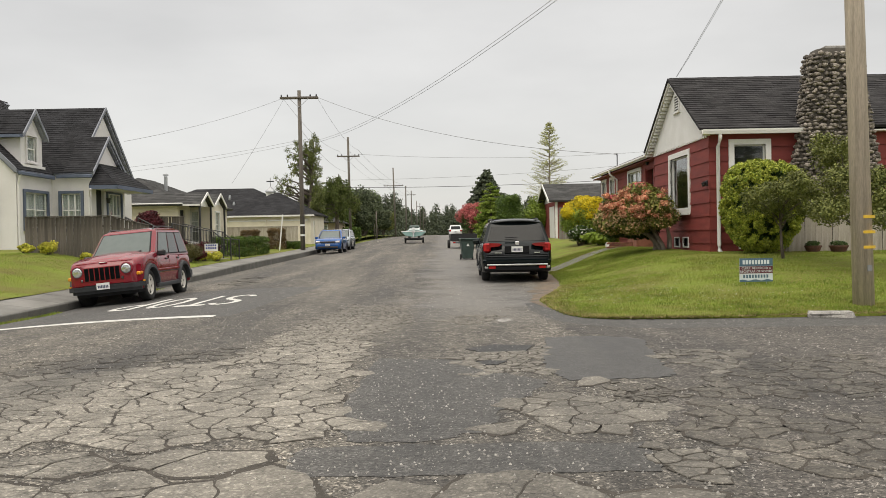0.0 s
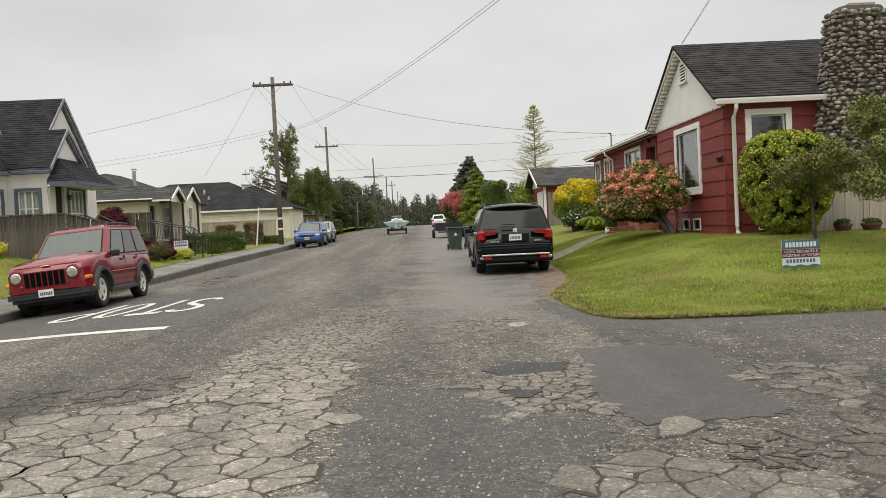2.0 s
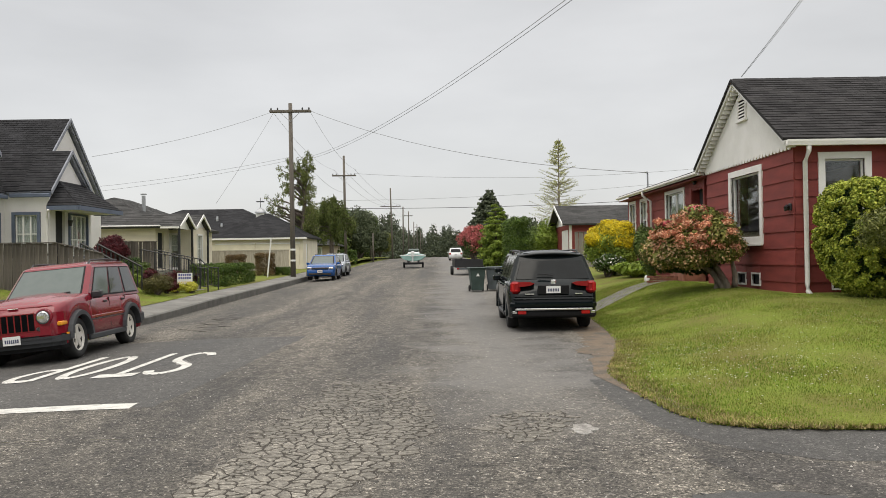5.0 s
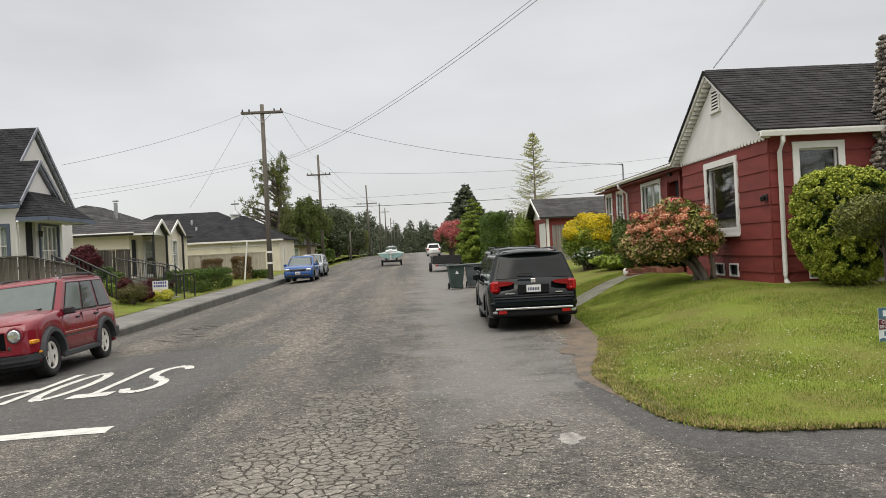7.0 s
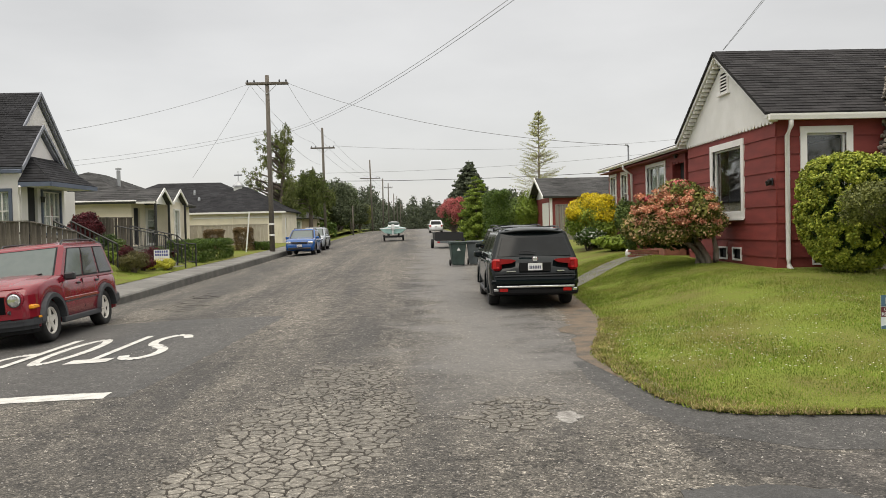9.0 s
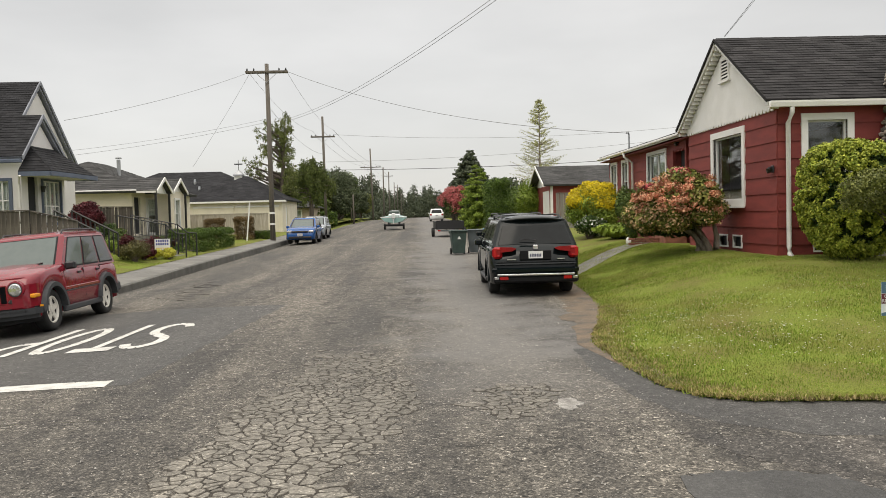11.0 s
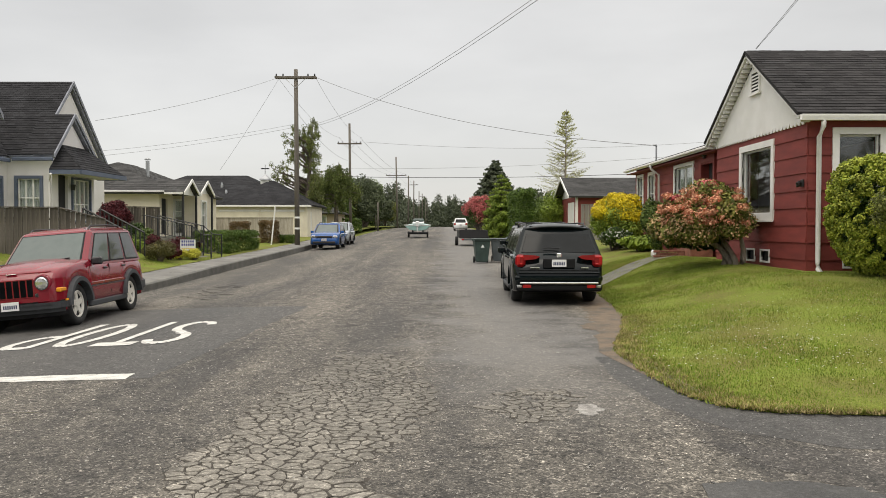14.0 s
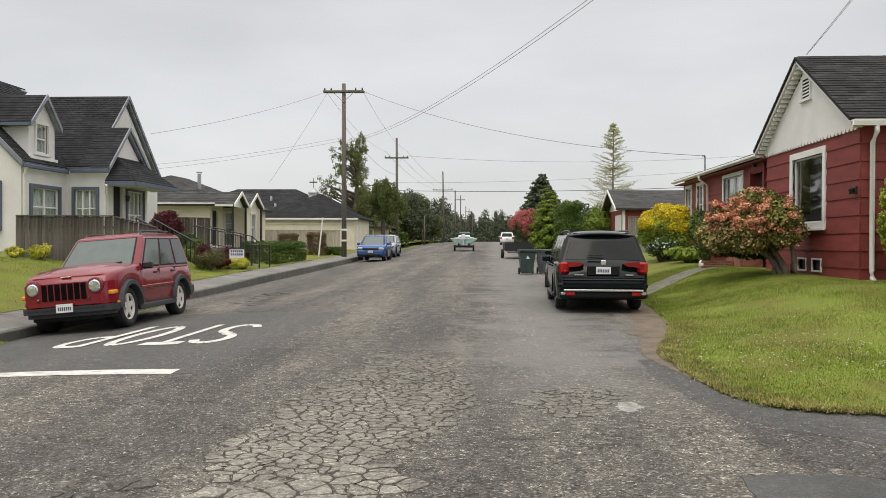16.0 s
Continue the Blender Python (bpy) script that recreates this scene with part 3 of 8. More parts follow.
def pave_z(y):
    return rise(y) - pave_drop(y) + 0.02 - 0.04 * (1 - smooth01((y - 20) / 8)) + 0.09 * smooth01((y - 14) / 12) + 0.05 * smooth01((y - 26) / 15)


def smooth01(v):
    v = min(1.0, max(0.0, v))
    return v * v * (3 - 2 * v)


def lawn_edge(y):
    """Where the right-hand lawn begins, along the street."""
    return float(np.interp(y, (12.15, 12.22, 12.35, 12.6, 13.2, 14.5, 16, 17, 18, 20, 22, 25, 60, 400), (6.5, 3.8, 2.7, 2.27, 2.04, 1.97, 1.97, 2.2, 2.5, 2.97, 3.22, 3.45, 3.4, 3.5)))


def lawn_r(x, y):
    """Height of the right-hand lawn."""
    e = lawn_edge(max(y, 13.2))
    up = 0.72 * smooth01((x - e + 0.35) / (7.3 - e)) ** 0.8 * smooth01((y - 10.9) / 11.5) ** 0.9
    return rise(y) * 0.85 + 0.025 + up


def lawn_l(x, y):
    """Height of the left-hand yards, behind the pavement."""
    d = kerb_x(y) - 1.25 - x
    return pave_z(y) + pave_drop(y) + 0.04 + 0.78 * smooth01((d + 0.2) / 4.7) * smooth01((46 - y) / 10) + 0.25 * smooth01(d / 8) * (1 - smooth01((46 - y) / 10))

# ---- ground, road, pavement ----
def sheet(name, xs_of, ys, zf, material, label, nx=2, wob=0.0):
    """One strip of ground: for each y a row of points between two x values."""
    vs, fs = [], []
    for y in ys:
        a, b = xs_of(y)
        for i in range(nx + 1):
            x = a + (b - a) * i / nx
            vs.append((x, y, zf(x, y) + (wob * noise.noise(Vector((x * 0.7, y * 0.7, 0))) if wob else 0)))
    for j in range(len(ys) - 1):
        for i in range(nx):
            k = j * (nx + 1) + i
            fs.append((k, k + 1, k + nx + 2, k + nx + 1))
    return tagged(raw(name, vs, fs, material, smooth=True), label, name.replace("_", " "), kind="structure")


far_ys = [-3000, -400, -80, -30] + [float(v) for v in np.arange(-20, 60, 4)] + [60, 70, 78, 90, 104, 118, 140, 160, 200, 260, 400, 800, 3000]
sheet("ground", lambda y: (-3000, 3000), far_ys, lambda x, y: rise(y) - 0.32, M_TURF, "broad green ground of yards beyond the street", 24)
sheet("road", lambda y: (kerb_x(y) - 0.12, lawn_edge(y) + 0.5 if y > 13.3 else 7.0), [12.4 + 0.5 * i for i in range(100)] + [62.4, 66, 72, 78, 90, 104, 118, 140, 160, 200, 260, 400, 600], lambda x, y: road_z(x, y), M_ASPHALT, "worn grey asphalt residential street with gravelly patches", 30)
sheet("cross_street", lambda y: (-60, 60), [-12 + 0.61 * i for i in range(41)], lambda x, y: road_z(x, y), M_ASPHALT, "worn cracked asphalt of the crossing street", 120)
sheet("lawn_right", lambda y: (lawn_edge(y), 45), [12.15, 12.2, 12.3, 12.45, 12.6, 12.9, 13.2] + [13.6 + 0.45 * i for i in range(80)] + [52, 60, 70, 90], lambda x, y: lawn_r(x, y) - (0.06 if x <= lawn_edge(y) + 0.01 else 0), M_TURF, "mown green front lawn rising to the house", 90, 0.03)
sheet("lawn_left", lambda y: (-60, kerb_x(y) - 1.22), [float(v) for v in np.arange(6, 60, 1.0)] + [62, 66, 72, 80, 100, 130, 200], lawn_l, M_TURF, "mown green front yards behind the pavement", 60, 0.03)
# dirt shoulder beside the lawn
sheet("dirt_shoulder", lambda y: (lawn_edge(y) - 0.05 - 0.25 * smooth01((y - 13.5) / 3) - 0.5 * smooth01((y - 16.4) / 3) * smooth01((31 - y) / 6) * (0.8 + 0.6 * noise.noise(Vector((y * 1.3, 0, 0))) + 0.35 * noise.noise(Vector((y * 3.1, 3, 0))) + 0.1 * noise.noise(Vector((y * 8, 7, 0)))), lawn_edge(y) + 0.15), [12.9 + 0.06 * i for i in range(320)], lambda x, y: road_z(x, y) + 0.006 + 0.03 * smooth01((x - lawn_edge(y) + 0.1) / 0.2), M_SOIL, "bare brown dirt strip beside the asphalt", 8)

# pavement slabs and kerb stones on the far side of the street
pave = tagged(new("pavement"), "grey concrete pavement of slabs behind a kerb", "pavement", kind="structure")
for i in range(48):
    y0, y1 = 8 + 1.25 * i, 8 + 1.25 * (i + 1) - 0.012
    k0, k1 = kerb_x(y0), kerb_x(y1)
    z0, z1 = pave_z(y0), pave_z(y1)
    tilt = random.uniform(-0.006, 0.006)
    bm = B()
    plate(bm, [(k0 - 1.25, y0, z0 + pave_drop(y0) + 0.03 + tilt), (k0 - 0.17, y0, z0), (k1 - 0.17, y1, z1 + tilt), (k1 - 1.25, y1, z1 + pave_drop(y1) + 0.03)], 0.25)
    part("slab", bm, M_CONCRETE, pave)
kerb = tagged(new("kerb"), "dark weathered concrete kerb beside the road", "kerb", kind="structure")
for i in range(32):
    y0, y1 = 8 + 1.875 * i, 8 + 1.875 * (i + 1) - 0.01
    k0, k1 = kerb_x(y0), kerb_x(y1)
    z0, z1 = pave_z(y0) + 0.003, pave_z(y1) + 0.003
    bm = B()
    plate(bm, [(k0 - 0.165, y0, z0), (k0, y0, z0), (k1, y1, z1), (k1 - 0.165, y1, z1)], 0.5)
    bmesh.ops.bevel(bm, geom=[e for e in bm.edges if all(v.co.z > -0.1 + min(z0, z1) for v in e.verts)], offset=0.02, segments=1, affect="EDGES")
    part("kerb_stone", bm, M_KERB, kerb)

# new asphalt over the trench and the pothole
def patch(name, pts, z, label, material, seed, sub=10, wob=0.04):
    rng = random.Random(seed)
    pts = [Vector((*p, 0)) for p in pts]
    ring = []
    for a, b in zip(pts, pts[1:] + pts[:1]):
        ring += [a.lerp(b, i / sub) + Vector((rng.uniform(-wob, wob), rng.uniform(-wob, wob), 0)) for i in range(sub)]
    bm = B()
    prism(bm, [(p.x, p.y) for p in ring], "z", z - 0.02, z)
    return tagged(part(name, bm, material), label, "road patch", kind="structure")


FILL_A = [(0.25, 9.4), (0.55, 9.72), (1.04, 9.58), (0.9, 9.15), (0.4, 9.1)]
FILL_B = [(0.34, 8.43), (0.55, 8.56), (0.67, 8.4), (0.5, 8.2), (0.38, 8.22)]
M_ROUGH = asphalt("rough_dark_asphalt", (0.05, 0.046, 0.042), (0.135, 0.122, 0.107), 0.5, crack=0.6, speck=1.3)
patch("worn_surface", [(1.55, 6.0), (2.05, 7.2), (2.3, 8.6), (2.45, 9.9), (1.9, 10.7), (1.62, 11.4), (2.0, 11.25), (2.7, 11.1), (7.0, 10.9), (7.5, 4.0), (1.55, 3.6)], 0.003, "rough dark crumbling asphalt of the crossing", M_ROUGH, 8, 10, 0.05)
patch("road_patch", [(-0.72, 8.8), (0.15, 8.6), (0.3, 8.0), (0.62, 7.65), (0.93, 7.23), (0.68, 6.6), (0.42, 6.05), (0.3, 5.45), (-0.1, 5.17), (-0.66, 5.2), (-0.8, 6.4), (-0.77, 7.4)], 0.004, "darker pebbly asphalt strip down the middle", M_BAND, 9, 8, 0.03)
patch("road_patch", [(-0.9, 5.07), (0.2, 5.1), (1.27, 5.05), (1.22, 4.75), (1.2, 4.45), (0.2, 4.42), (-0.83, 4.45), (-0.95, 4.8)], 0.004, "darker pebbly asphalt across the near lane", M_BAND, 10, 8, 0.03)
patch("road_patch", [(1.3, 10.3), (1.6, 10.4), (2.28, 10.25), (2.42, 9.85), (2.24, 8.7), (2.13, 7.47), (1.95, 7.3), (1.1, 7.26), (0.99, 7.9), (1.05, 8.9)], 0.006, "smooth dark asphalt patch in the street", M_PATCH, 3)
patch("pothole_fill", FILL_A, 0.007, "dark asphalt fill in a pothole", M_FILL, 4, 6, 0.03)
patch("pothole_fill", FILL_B, 0.007, "small dark asphalt fill in a pothole", M_FILL, 14, 5, 0.02)
M_DUST = mat("pale_crushed", (0.36, 0.345, 0.32), 0.9, vary=0.4, scale=9, fine=70, bump=0.5, tone2=(0.16, 0.15, 0.137))
patch("pale_scar", [(0.84, 12.68), (1.0, 12.7), (1.06, 12.5), (0.9, 12.2), (0.8, 12.35)], 0.009, "pale broken spot in the asphalt", M_DUST, 6, 5, 0.03)

# newer asphalt: under the painted word, and along the lawn corner
def edge_wave(v, k):
    return 0.07 * noise.noise(Vector((v * 1.7, k, 0))) + 0.04 * noise.noise(Vector((v * 6.5, k, 3)))


sheet("asphalt_overlay", lambda y: (kerb_x(y), -3.75 + 0.05 * (y - 14) + edge_wave(y, 1)), [14.05 + 0.12 * i for i in range(70)], lambda x, y: road_z(x, y) + 0.002, M_BAND, "smoother dark asphalt overlay beneath the painted word", 40)
sheet("asphalt_apron", lambda y: (float(np.interp(y, (10.85, 11.15, 11.65, 12.65, 14.1, 15.6), (7.0, 2.7, 2.05, 1.62, 1.5, 1.55))) + edge_wave(y, 2) * 0.7, max(lawn_edge(max(y, 12.2)) + 0.1, 2.0) if y > 12.2 else 7.0), [10.85 + 0.08 * i for i in range(60)], lambda x, y: road_z(x, y) + 0.002, M_BAND, "dark newer asphalt apron along the lawn corner", 20)
# stop line and the word before it, written for drivers coming the other way
def painted(name, pts, label, rough_edge=0.012):
    ring = []
    for a, b in zip(pts, pts[1:] + pts[:1]):
        k = max(1, int(math.dist(a, b) / 0.12))
        ring += [(a[0] + (b[0] - a[0]) * i / k + random.uniform(-1, 1) * rough_edge, a[1] + (b[1] - a[1]) * i / k + random.uniform(-1, 1) * rough_edge) for i in range(k)]
    bm = B()
    f = bm.faces.new([bm.verts.new((x, y, road_z(x, y) + 0.006)) for x, y in ring])
    bmesh.ops.triangulate(bm, faces=[f])
    return bm


stop_line = painted("stop_line", [(-4.02, 14.35), (-8.5, 14.25), (-8.5, 13.9), (-4.0, 14.0)], "")
tagged(part("stop_line", stop_line, M_PAINT), "worn white stop line painted on the asphalt", "road marking", kind="structure")
word = tagged(new("stop_word"), "worn white painted word STOP on the asphalt", "road marking", kind="structure")


def letter(ch, x_right, w, y0, y1):
    """A tall road letter, upside down as seen along the street: its left side lies at x_right."""
    h = y1 - y0

    def P(u, v):
        return (x_right - u * w, y0 + (1 - v) * h)
    if ch == "T":
        polys = [[P(0, 1), P(1, 1), P(1, 0.87), P(0, 0.87)], [P(0.4, 0.87), P(0.6, 0.87), P(0.6, 0), P(0.4, 0)]]
    else:
        def arc(cu, cv, ru, rv, a0, a1, k=12):
            return [(cu + ru * math.cos(radians(a0 + (a1 - a0) * i / k)), cv + rv * math.sin(radians(a0 + (a1 - a0) * i / k))) for i in range(k + 1)]
        if ch == "O":
            line = arc(0.5, 0.5, 0.4, 0.44, 0, 360, 24)
        elif ch == "S":
            line = arc(0.5, 0.74, 0.38, 0.2, 20, 270, 12) + arc(0.5, 0.26, 0.38, 0.22, 90, -160, 12)
        else:
            line = [(0.12, 0), (0.12, 0.94)] + arc(0.5, 0.72, 0.38, 0.22, 90, -90, 12) + [(0.12, 0.5)]
        polys = []
        for (u0, v0), (u1, v1) in zip(line, line[1:]):
            d = Vector(((u1 - u0) * w, (v1 - v0) * h))
            if d.length < 1e-4:
                continue
            n = Vector((-d.y, d.x)).normalized()
            tu, tv = n.x * 0.075 / w, n.y * 0.13 / h
            du, dv = (u1 - u0) * 0.02, (v1 - v0) * 0.02
            polys.append([P(u0 + tu - du, v0 + tv - dv), P(u1 + tu + du, v1 + tv + dv), P(u1 - tu + du, v1 - tv + dv), P(u0 - tu - du, v0 - tv - dv)])
    bm = B()
    for i, q in enumerate(polys):
        vv = [bm.verts.new((x, y, road_z(x, y) + 0.01 + 0.0002 * (i % 2))) for x, y in q]
        bm.faces.new(vv)
    for f in bm.faces:
        f.normal_update()
        if f.normal.z < 0:
            f.normal_flip()
    part("letter", bm, M_PAINT, word)


for ch, x in zip("STOP", (-4.42, -5.02, -5.78, -6.55)):
    letter(ch, x, 0.62, 16.75, 19.7)
M_SIGNBLUE2 = plain("sign_royal_blue", (0.06, 0.07, 0.28), 0.5)

# ---- red corner house ----
HX, HY = 7.51, 22.72
red = thing("house", "low red board-sided house with white trim and dark shingle roof", "house", pose(HX, HY, 0))
BASE, TOP, PEAK, GW = 0.45, 4.05, 5.98, 5.8
# inside the house's own frame: x away from the street, y along it
front_holes = [(1.86, 3.79, 2.03, 3.67)]
side_holes = [(0.665, 1.55, 2.3, 3.73), (0.8, 1.1, 0.85, 1.12)]
WX, WINGS, WTOP = 0.34, ((9.15, 11.24), (14.06, 14.9), (15.87, 16.75)), 3.78
DOOR = (7.0, 8.15)
VENTS = (1.95, 2.87)
bm = B()
wall(bm, "x", 0.0, 0.2, 0.0, GW, BASE, TOP, front_holes + [(v, v + 0.5, 0.88, 1.13) for v in VENTS])
wall(bm, "y", 0.0, 0.2, 0.2, 11.0, BASE, TOP, side_holes)
wall(bm, "x", 10.8, 0.2, 0.2, 17.2, BASE, TOP)
wall(bm, "y", GW - 0.2, 0.2, 0.2, 1.1, BASE, TOP)
wall(bm, "x", WX, 0.2, GW, 17.2, BASE, TOP + 0.2, [(*DOOR, 1.55, 3.75)] + [(a, b, 2.3, WTOP) for a, b in WINGS])
wall(bm, "y", 17.0, 0.2, 0.54, 10.8, BASE, TOP + 0.2)
part("wall", bm, M_RED, red)
part("floor_slab", box(B(), (0.54, 0.2, 0.9), (10.8, 16.9, 1.0)), M_DARK, red)
part("ceiling", box(B(), (0.54, 0.2, TOP - 0.04), (10.8, 16.9, TOP)), M_DARK, red)
part("inner_wall", box(B(), (3.4, 0.25, 1.0), (3.5, 16.9, TOP - 0.05)), M_TAN, red)
# wide lapped boards
def boards(parent, axis, face, out, u0, u1, z0, z1, course, holes, material):
    k = max(1, round((z1 - z0) / course))
    hh = (z1 - z0) / k
    for i in range(k):
        za, zb = z0 + i * hh, z0 + (i + 1) * hh
        cuts = sorted({u0, u1} | {min(u1, max(u0, v)) for h in holes if h[2] < zb - 0.02 and h[3] > za + 0.02 for v in h[:2]})
        for ua, ub in zip(cuts, cuts[1:]):
            um = (ua + ub) / 2
            zs = [(za, zb)]
            for h in holes:
                if h[0] < um < h[1]:
                    nz = []
                    for p, q in zs:
                        if h[3] <= p or h[2] >= q:
                            nz.append((p, q))
                            continue
                        if h[2] > p + 0.01:
                            nz.append((p, h[2]))
                        if h[3] < q - 0.01:
                            nz.append((h[3], q))
                    zs = nz
            for p, q in zs:
                if ub - ua < 0.02:
                    continue
                prof = [(face + out * 0.004, p), (face + out * 0.042, p), (face + out * 0.018, q), (face + out * 0.004, q)]
                bm = B()
                if axis == "x":
                    prism(bm, prof, "y", ua, ub)
                else:
                    vs = [(ua, a, b) for a, b in prof], [(ub, a, b) for a, b in prof]
                    lo, hi = [bm.verts.new(v) for v in vs[0]], [bm.verts.new(v) for v in vs[1]]
                    fs = [bm.faces.new(lo), bm.faces.new(hi[::-1])] + [bm.faces.new((lo[j], hi[j], hi[(j + 1) % 4], lo[(j + 1) % 4])) for j in range(4)]
                    bmesh.ops.recalc_face_normals(bm, faces=fs)
                part("board", bm, material, parent)


vent_holes = [(v, v + 0.5, 0.88, 1.13) for v in VENTS]
boards(red, "x", 0.0, -1, -0.02, GW, 0.6, TOP, 0.38, front_holes + vent_holes, M_RED)
boards(red, "y", 0.0, -1, 0.0, 11.0, 0.6, TOP, 0.38, side_holes, M_RED)
boards(red, "x", WX, -1, DOOR[1] + 0.25, 17.2, 0.7, TOP, 0.38, [(a, b, 2.3, WTOP) for a, b in WINGS], M_RED)
window(red, "x", 0.0, -1, 1.86, 3.79, 2.03, 3.67, M_WHITE, 0.16)
window(red, "y", 0.0, -1, 0.665, 1.55, 2.3, 3.73, M_WHITE, 0.15)
window(red, "x", WX, -1, *WINGS[0], 2.3, WTOP, M_WHITE, 0.12, mullions=(0.5,), curtain=0.9)
for a, b in WINGS[1:]:
    window(red, "x", WX, -1, a, b, 2.3, WTOP, M_WHITE, 0.12, rails=(0.5,), curtain=0.5)
for u in VENTS:
    bm = B()
    for a, b, c, d in ((u - 0.03, u + 0.53, 1.13, 1.17), (u - 0.03, u + 0.53, 0.84, 0.88), (u - 0.03, u, 0.88, 1.13), (u + 0.5, u + 0.53, 0.88, 1.13)):
        box(bm, (-0.06, a, c), (0.05, b, d))
    v = part("crawl_vent", bm, M_WHITE, red, "small white framed crawl space vent")
    part("screen", box(B(), (0.03, u, 0.88), (0.04, u + 0.5, 1.13)), M_BLACK, v)
bm = B()
for a, b, c, d in ((0.77, 1.13, 1.12, 1.16), (0.77, 1.13, 0.81, 0.85), (0.77, 0.8, 0.85, 1.12), (1.1, 1.13, 0.85, 1.12)):
    box(bm, (a, -0.06, c), (b, 0.05, d))
v = part("crawl_vent", bm, M_WHITE, red, "small white framed crawl space vent")
part("screen", box(B(), (0.8, 0.03, 0.85), (1.1, 0.04, 1.12)), M_BLACK, v)
# recessed entry with a scalloped head
part("entry_door", box(B(), (0.5, DOOR[0] + 0.03, 1.55), (0.56, DOOR[1] - 0.03, 3.72)), M_DARK, red, "dark door in a recessed entry")
part("entry_frame", box(box(box(B(), (0.24, DOOR[0] - 0.14, 1.5), (0.36, DOOR[0], 3.75)), (0.24, DOOR[1], 1.5), (0.36, DOOR[1] + 0.24, 3.75)), (0.24, DOOR[0] - 0.14, 3.75), (0.36, DOOR[1] + 0.24, 4.1)), M_RED, red)
bm = B()
for i in range(8):
    u = DOOR[0] + (DOOR[1] - DOOR[0]) * (i + 0.5) / 8
    prism(bm, [(u + 0.07 * math.cos(a), 3.76 - 0.09 * math.sin(a)) for a in [math.pi * k / 6 for k in range(7)]], "x", 0.26, 0.29)
part("scalloped_edge", bm, M_RED, red)
part("porch_step", box(B(), (-0.45, DOOR[0] - 0.15, 0.5), (0.24, DOOR[1] + 0.15, 1.3), 0.02), M_BRICK, red)
part("entry_lamp", box(box(B(), (0.12, 7.5, 3.92), (0.24, 7.75, 4.02), 0.02), (0.14, 7.56, 3.85), (0.22, 7.69, 3.92), 0.02), M_BLACK, red, "small black porch lamp")
part("wall_lamp", tube(tube(box(B(), (-0.075, 0.06, 2.6), (-0.042, 0.2, 2.76), 0.01), [(-0.06, 0.13, 2.68), (-0.14, 0.1, 2.7), (-0.2, 0.06, 2.66)], 0.035, 8), [(-0.06, 0.16, 2.66), (-0.16, 0.2, 2.62)], 0.04, 8), M_BLACK, red, "black wall lamp")
# white gable with a scalloped lower edge
OV = 0.27
mid = GW / 2
bm = B()
prism(bm, [(-0.02, TOP), (GW + 0.02, TOP), (GW + 0.02, TOP + 0.1), (mid, PEAK - 0.12), (-0.02, TOP + 0.1)], "x", -0.075, -0.045)
part("gable_board", bm, M_WHITE, red)
bm = B()
n = 30
for i in range(n):
    u = GW * (i + 0.5) / n
    prism(bm, [(u + GW / n * 0.48 * math.cos(a), TOP + 0.005 - 0.1 * math.sin(a)) for a in [math.pi * k / 6 for k in range(7)]], "x", -0.078, -0.048)
part("scalloped_edge", bm, M_WHITE, red)
part("gable_core", prism(B(), [(0.0, TOP), (GW, TOP), (mid, PEAK - 0.15)], "x", -0.04, 0.16), M_WHITE, red)
gv = part("gable_vent", box(box(box(box(B(), (-0.11, mid - 0.4, 5.1), (-0.07, mid - 0.33, 5.66)), (-0.11, mid + 0.13, 5.1), (-0.07, mid + 0.2, 5.66)), (-0.11, mid - 0.33, 5.6), (-0.07, mid + 0.13, 5.66)), (-0.15, mid - 0.45, 5.04), (-0.07, mid + 0.25, 5.1)), M_WHITE, red, "white louvred gable vent")
# no hole is cut; a dark panel paints the shade behind the slats
part("vent_shade_panel", box(B(), (-0.082, mid - 0.33, 5.1), (-0.076, mid + 0.13, 5.6)), M_VENTSHADE, gv, "dark panel painting the shade behind the louvres")
for i in range(6):
    bm = B()
    prism(bm, [(-0.12, 5.1 + 0.082 * i), (-0.085, 5.145 + 0.082 * i), (-0.085, 5.13 + 0.082 * i), (-0.12, 5.085 + 0.082 * i)], "y", mid - 0.33, mid + 0.13)
    part("slat", bm, M_WHITE, gv)
# roof of the gabled block
slope, ex = 0.631, 0.25
for sgn, tag in ((0, "south"), (1, "north")):
    y_e, y_r = (-ex, mid) if not sgn else (GW + ex, mid)
    z_e = PEAK - slope * (mid + ex) + 0.16
    q = [(-OV - 0.075, y_e, z_e + 0.02), (11.4, y_e, z_e + 0.02), (11.4, y_r, PEAK + 0.18), (-OV - 0.075, y_r, PEAK + 0.18)]
    r = part("roof", plate(B(), q, 0.055), M_ROOF, red)
    shingles("shingle", q, M_ROOF, r, seed=11 + sgn)
    qs = [(-OV, y_e, z_e - 0.125), (-0.046, y_e, z_e - 0.125), (-0.046, y_r, PEAK + 0.035), (-OV, y_r, PEAK + 0.035)]
    part("rake_soffit", plate(B(), qs, 0.02), M_WHITE, red)
    bm = B()
    plate(bm, [(-OV - 0.035, y_e, z_e - 0.04), (-OV - 0.003, y_e, z_e - 0.04), (-OV - 0.003, y_r, PEAK + 0.12), (-OV - 0.035, y_r, PEAK + 0.12)], 0.085)
    part("rake_board", bm, M_WHITE, red, "white barge board along the roof edge")
    for i in range(21):
        t = (i + 0.5) / 21
        yy, zz = y_e + (y_r - y_e) * t, z_e + (PEAK + 0.16 - z_e) * t - 0.12
        part("lookout", box(B(), (-OV + 0.01, yy - 0.035, zz - 0.1), (-0.05, yy + 0.035, zz - 0.02)), M_WHITE, red)
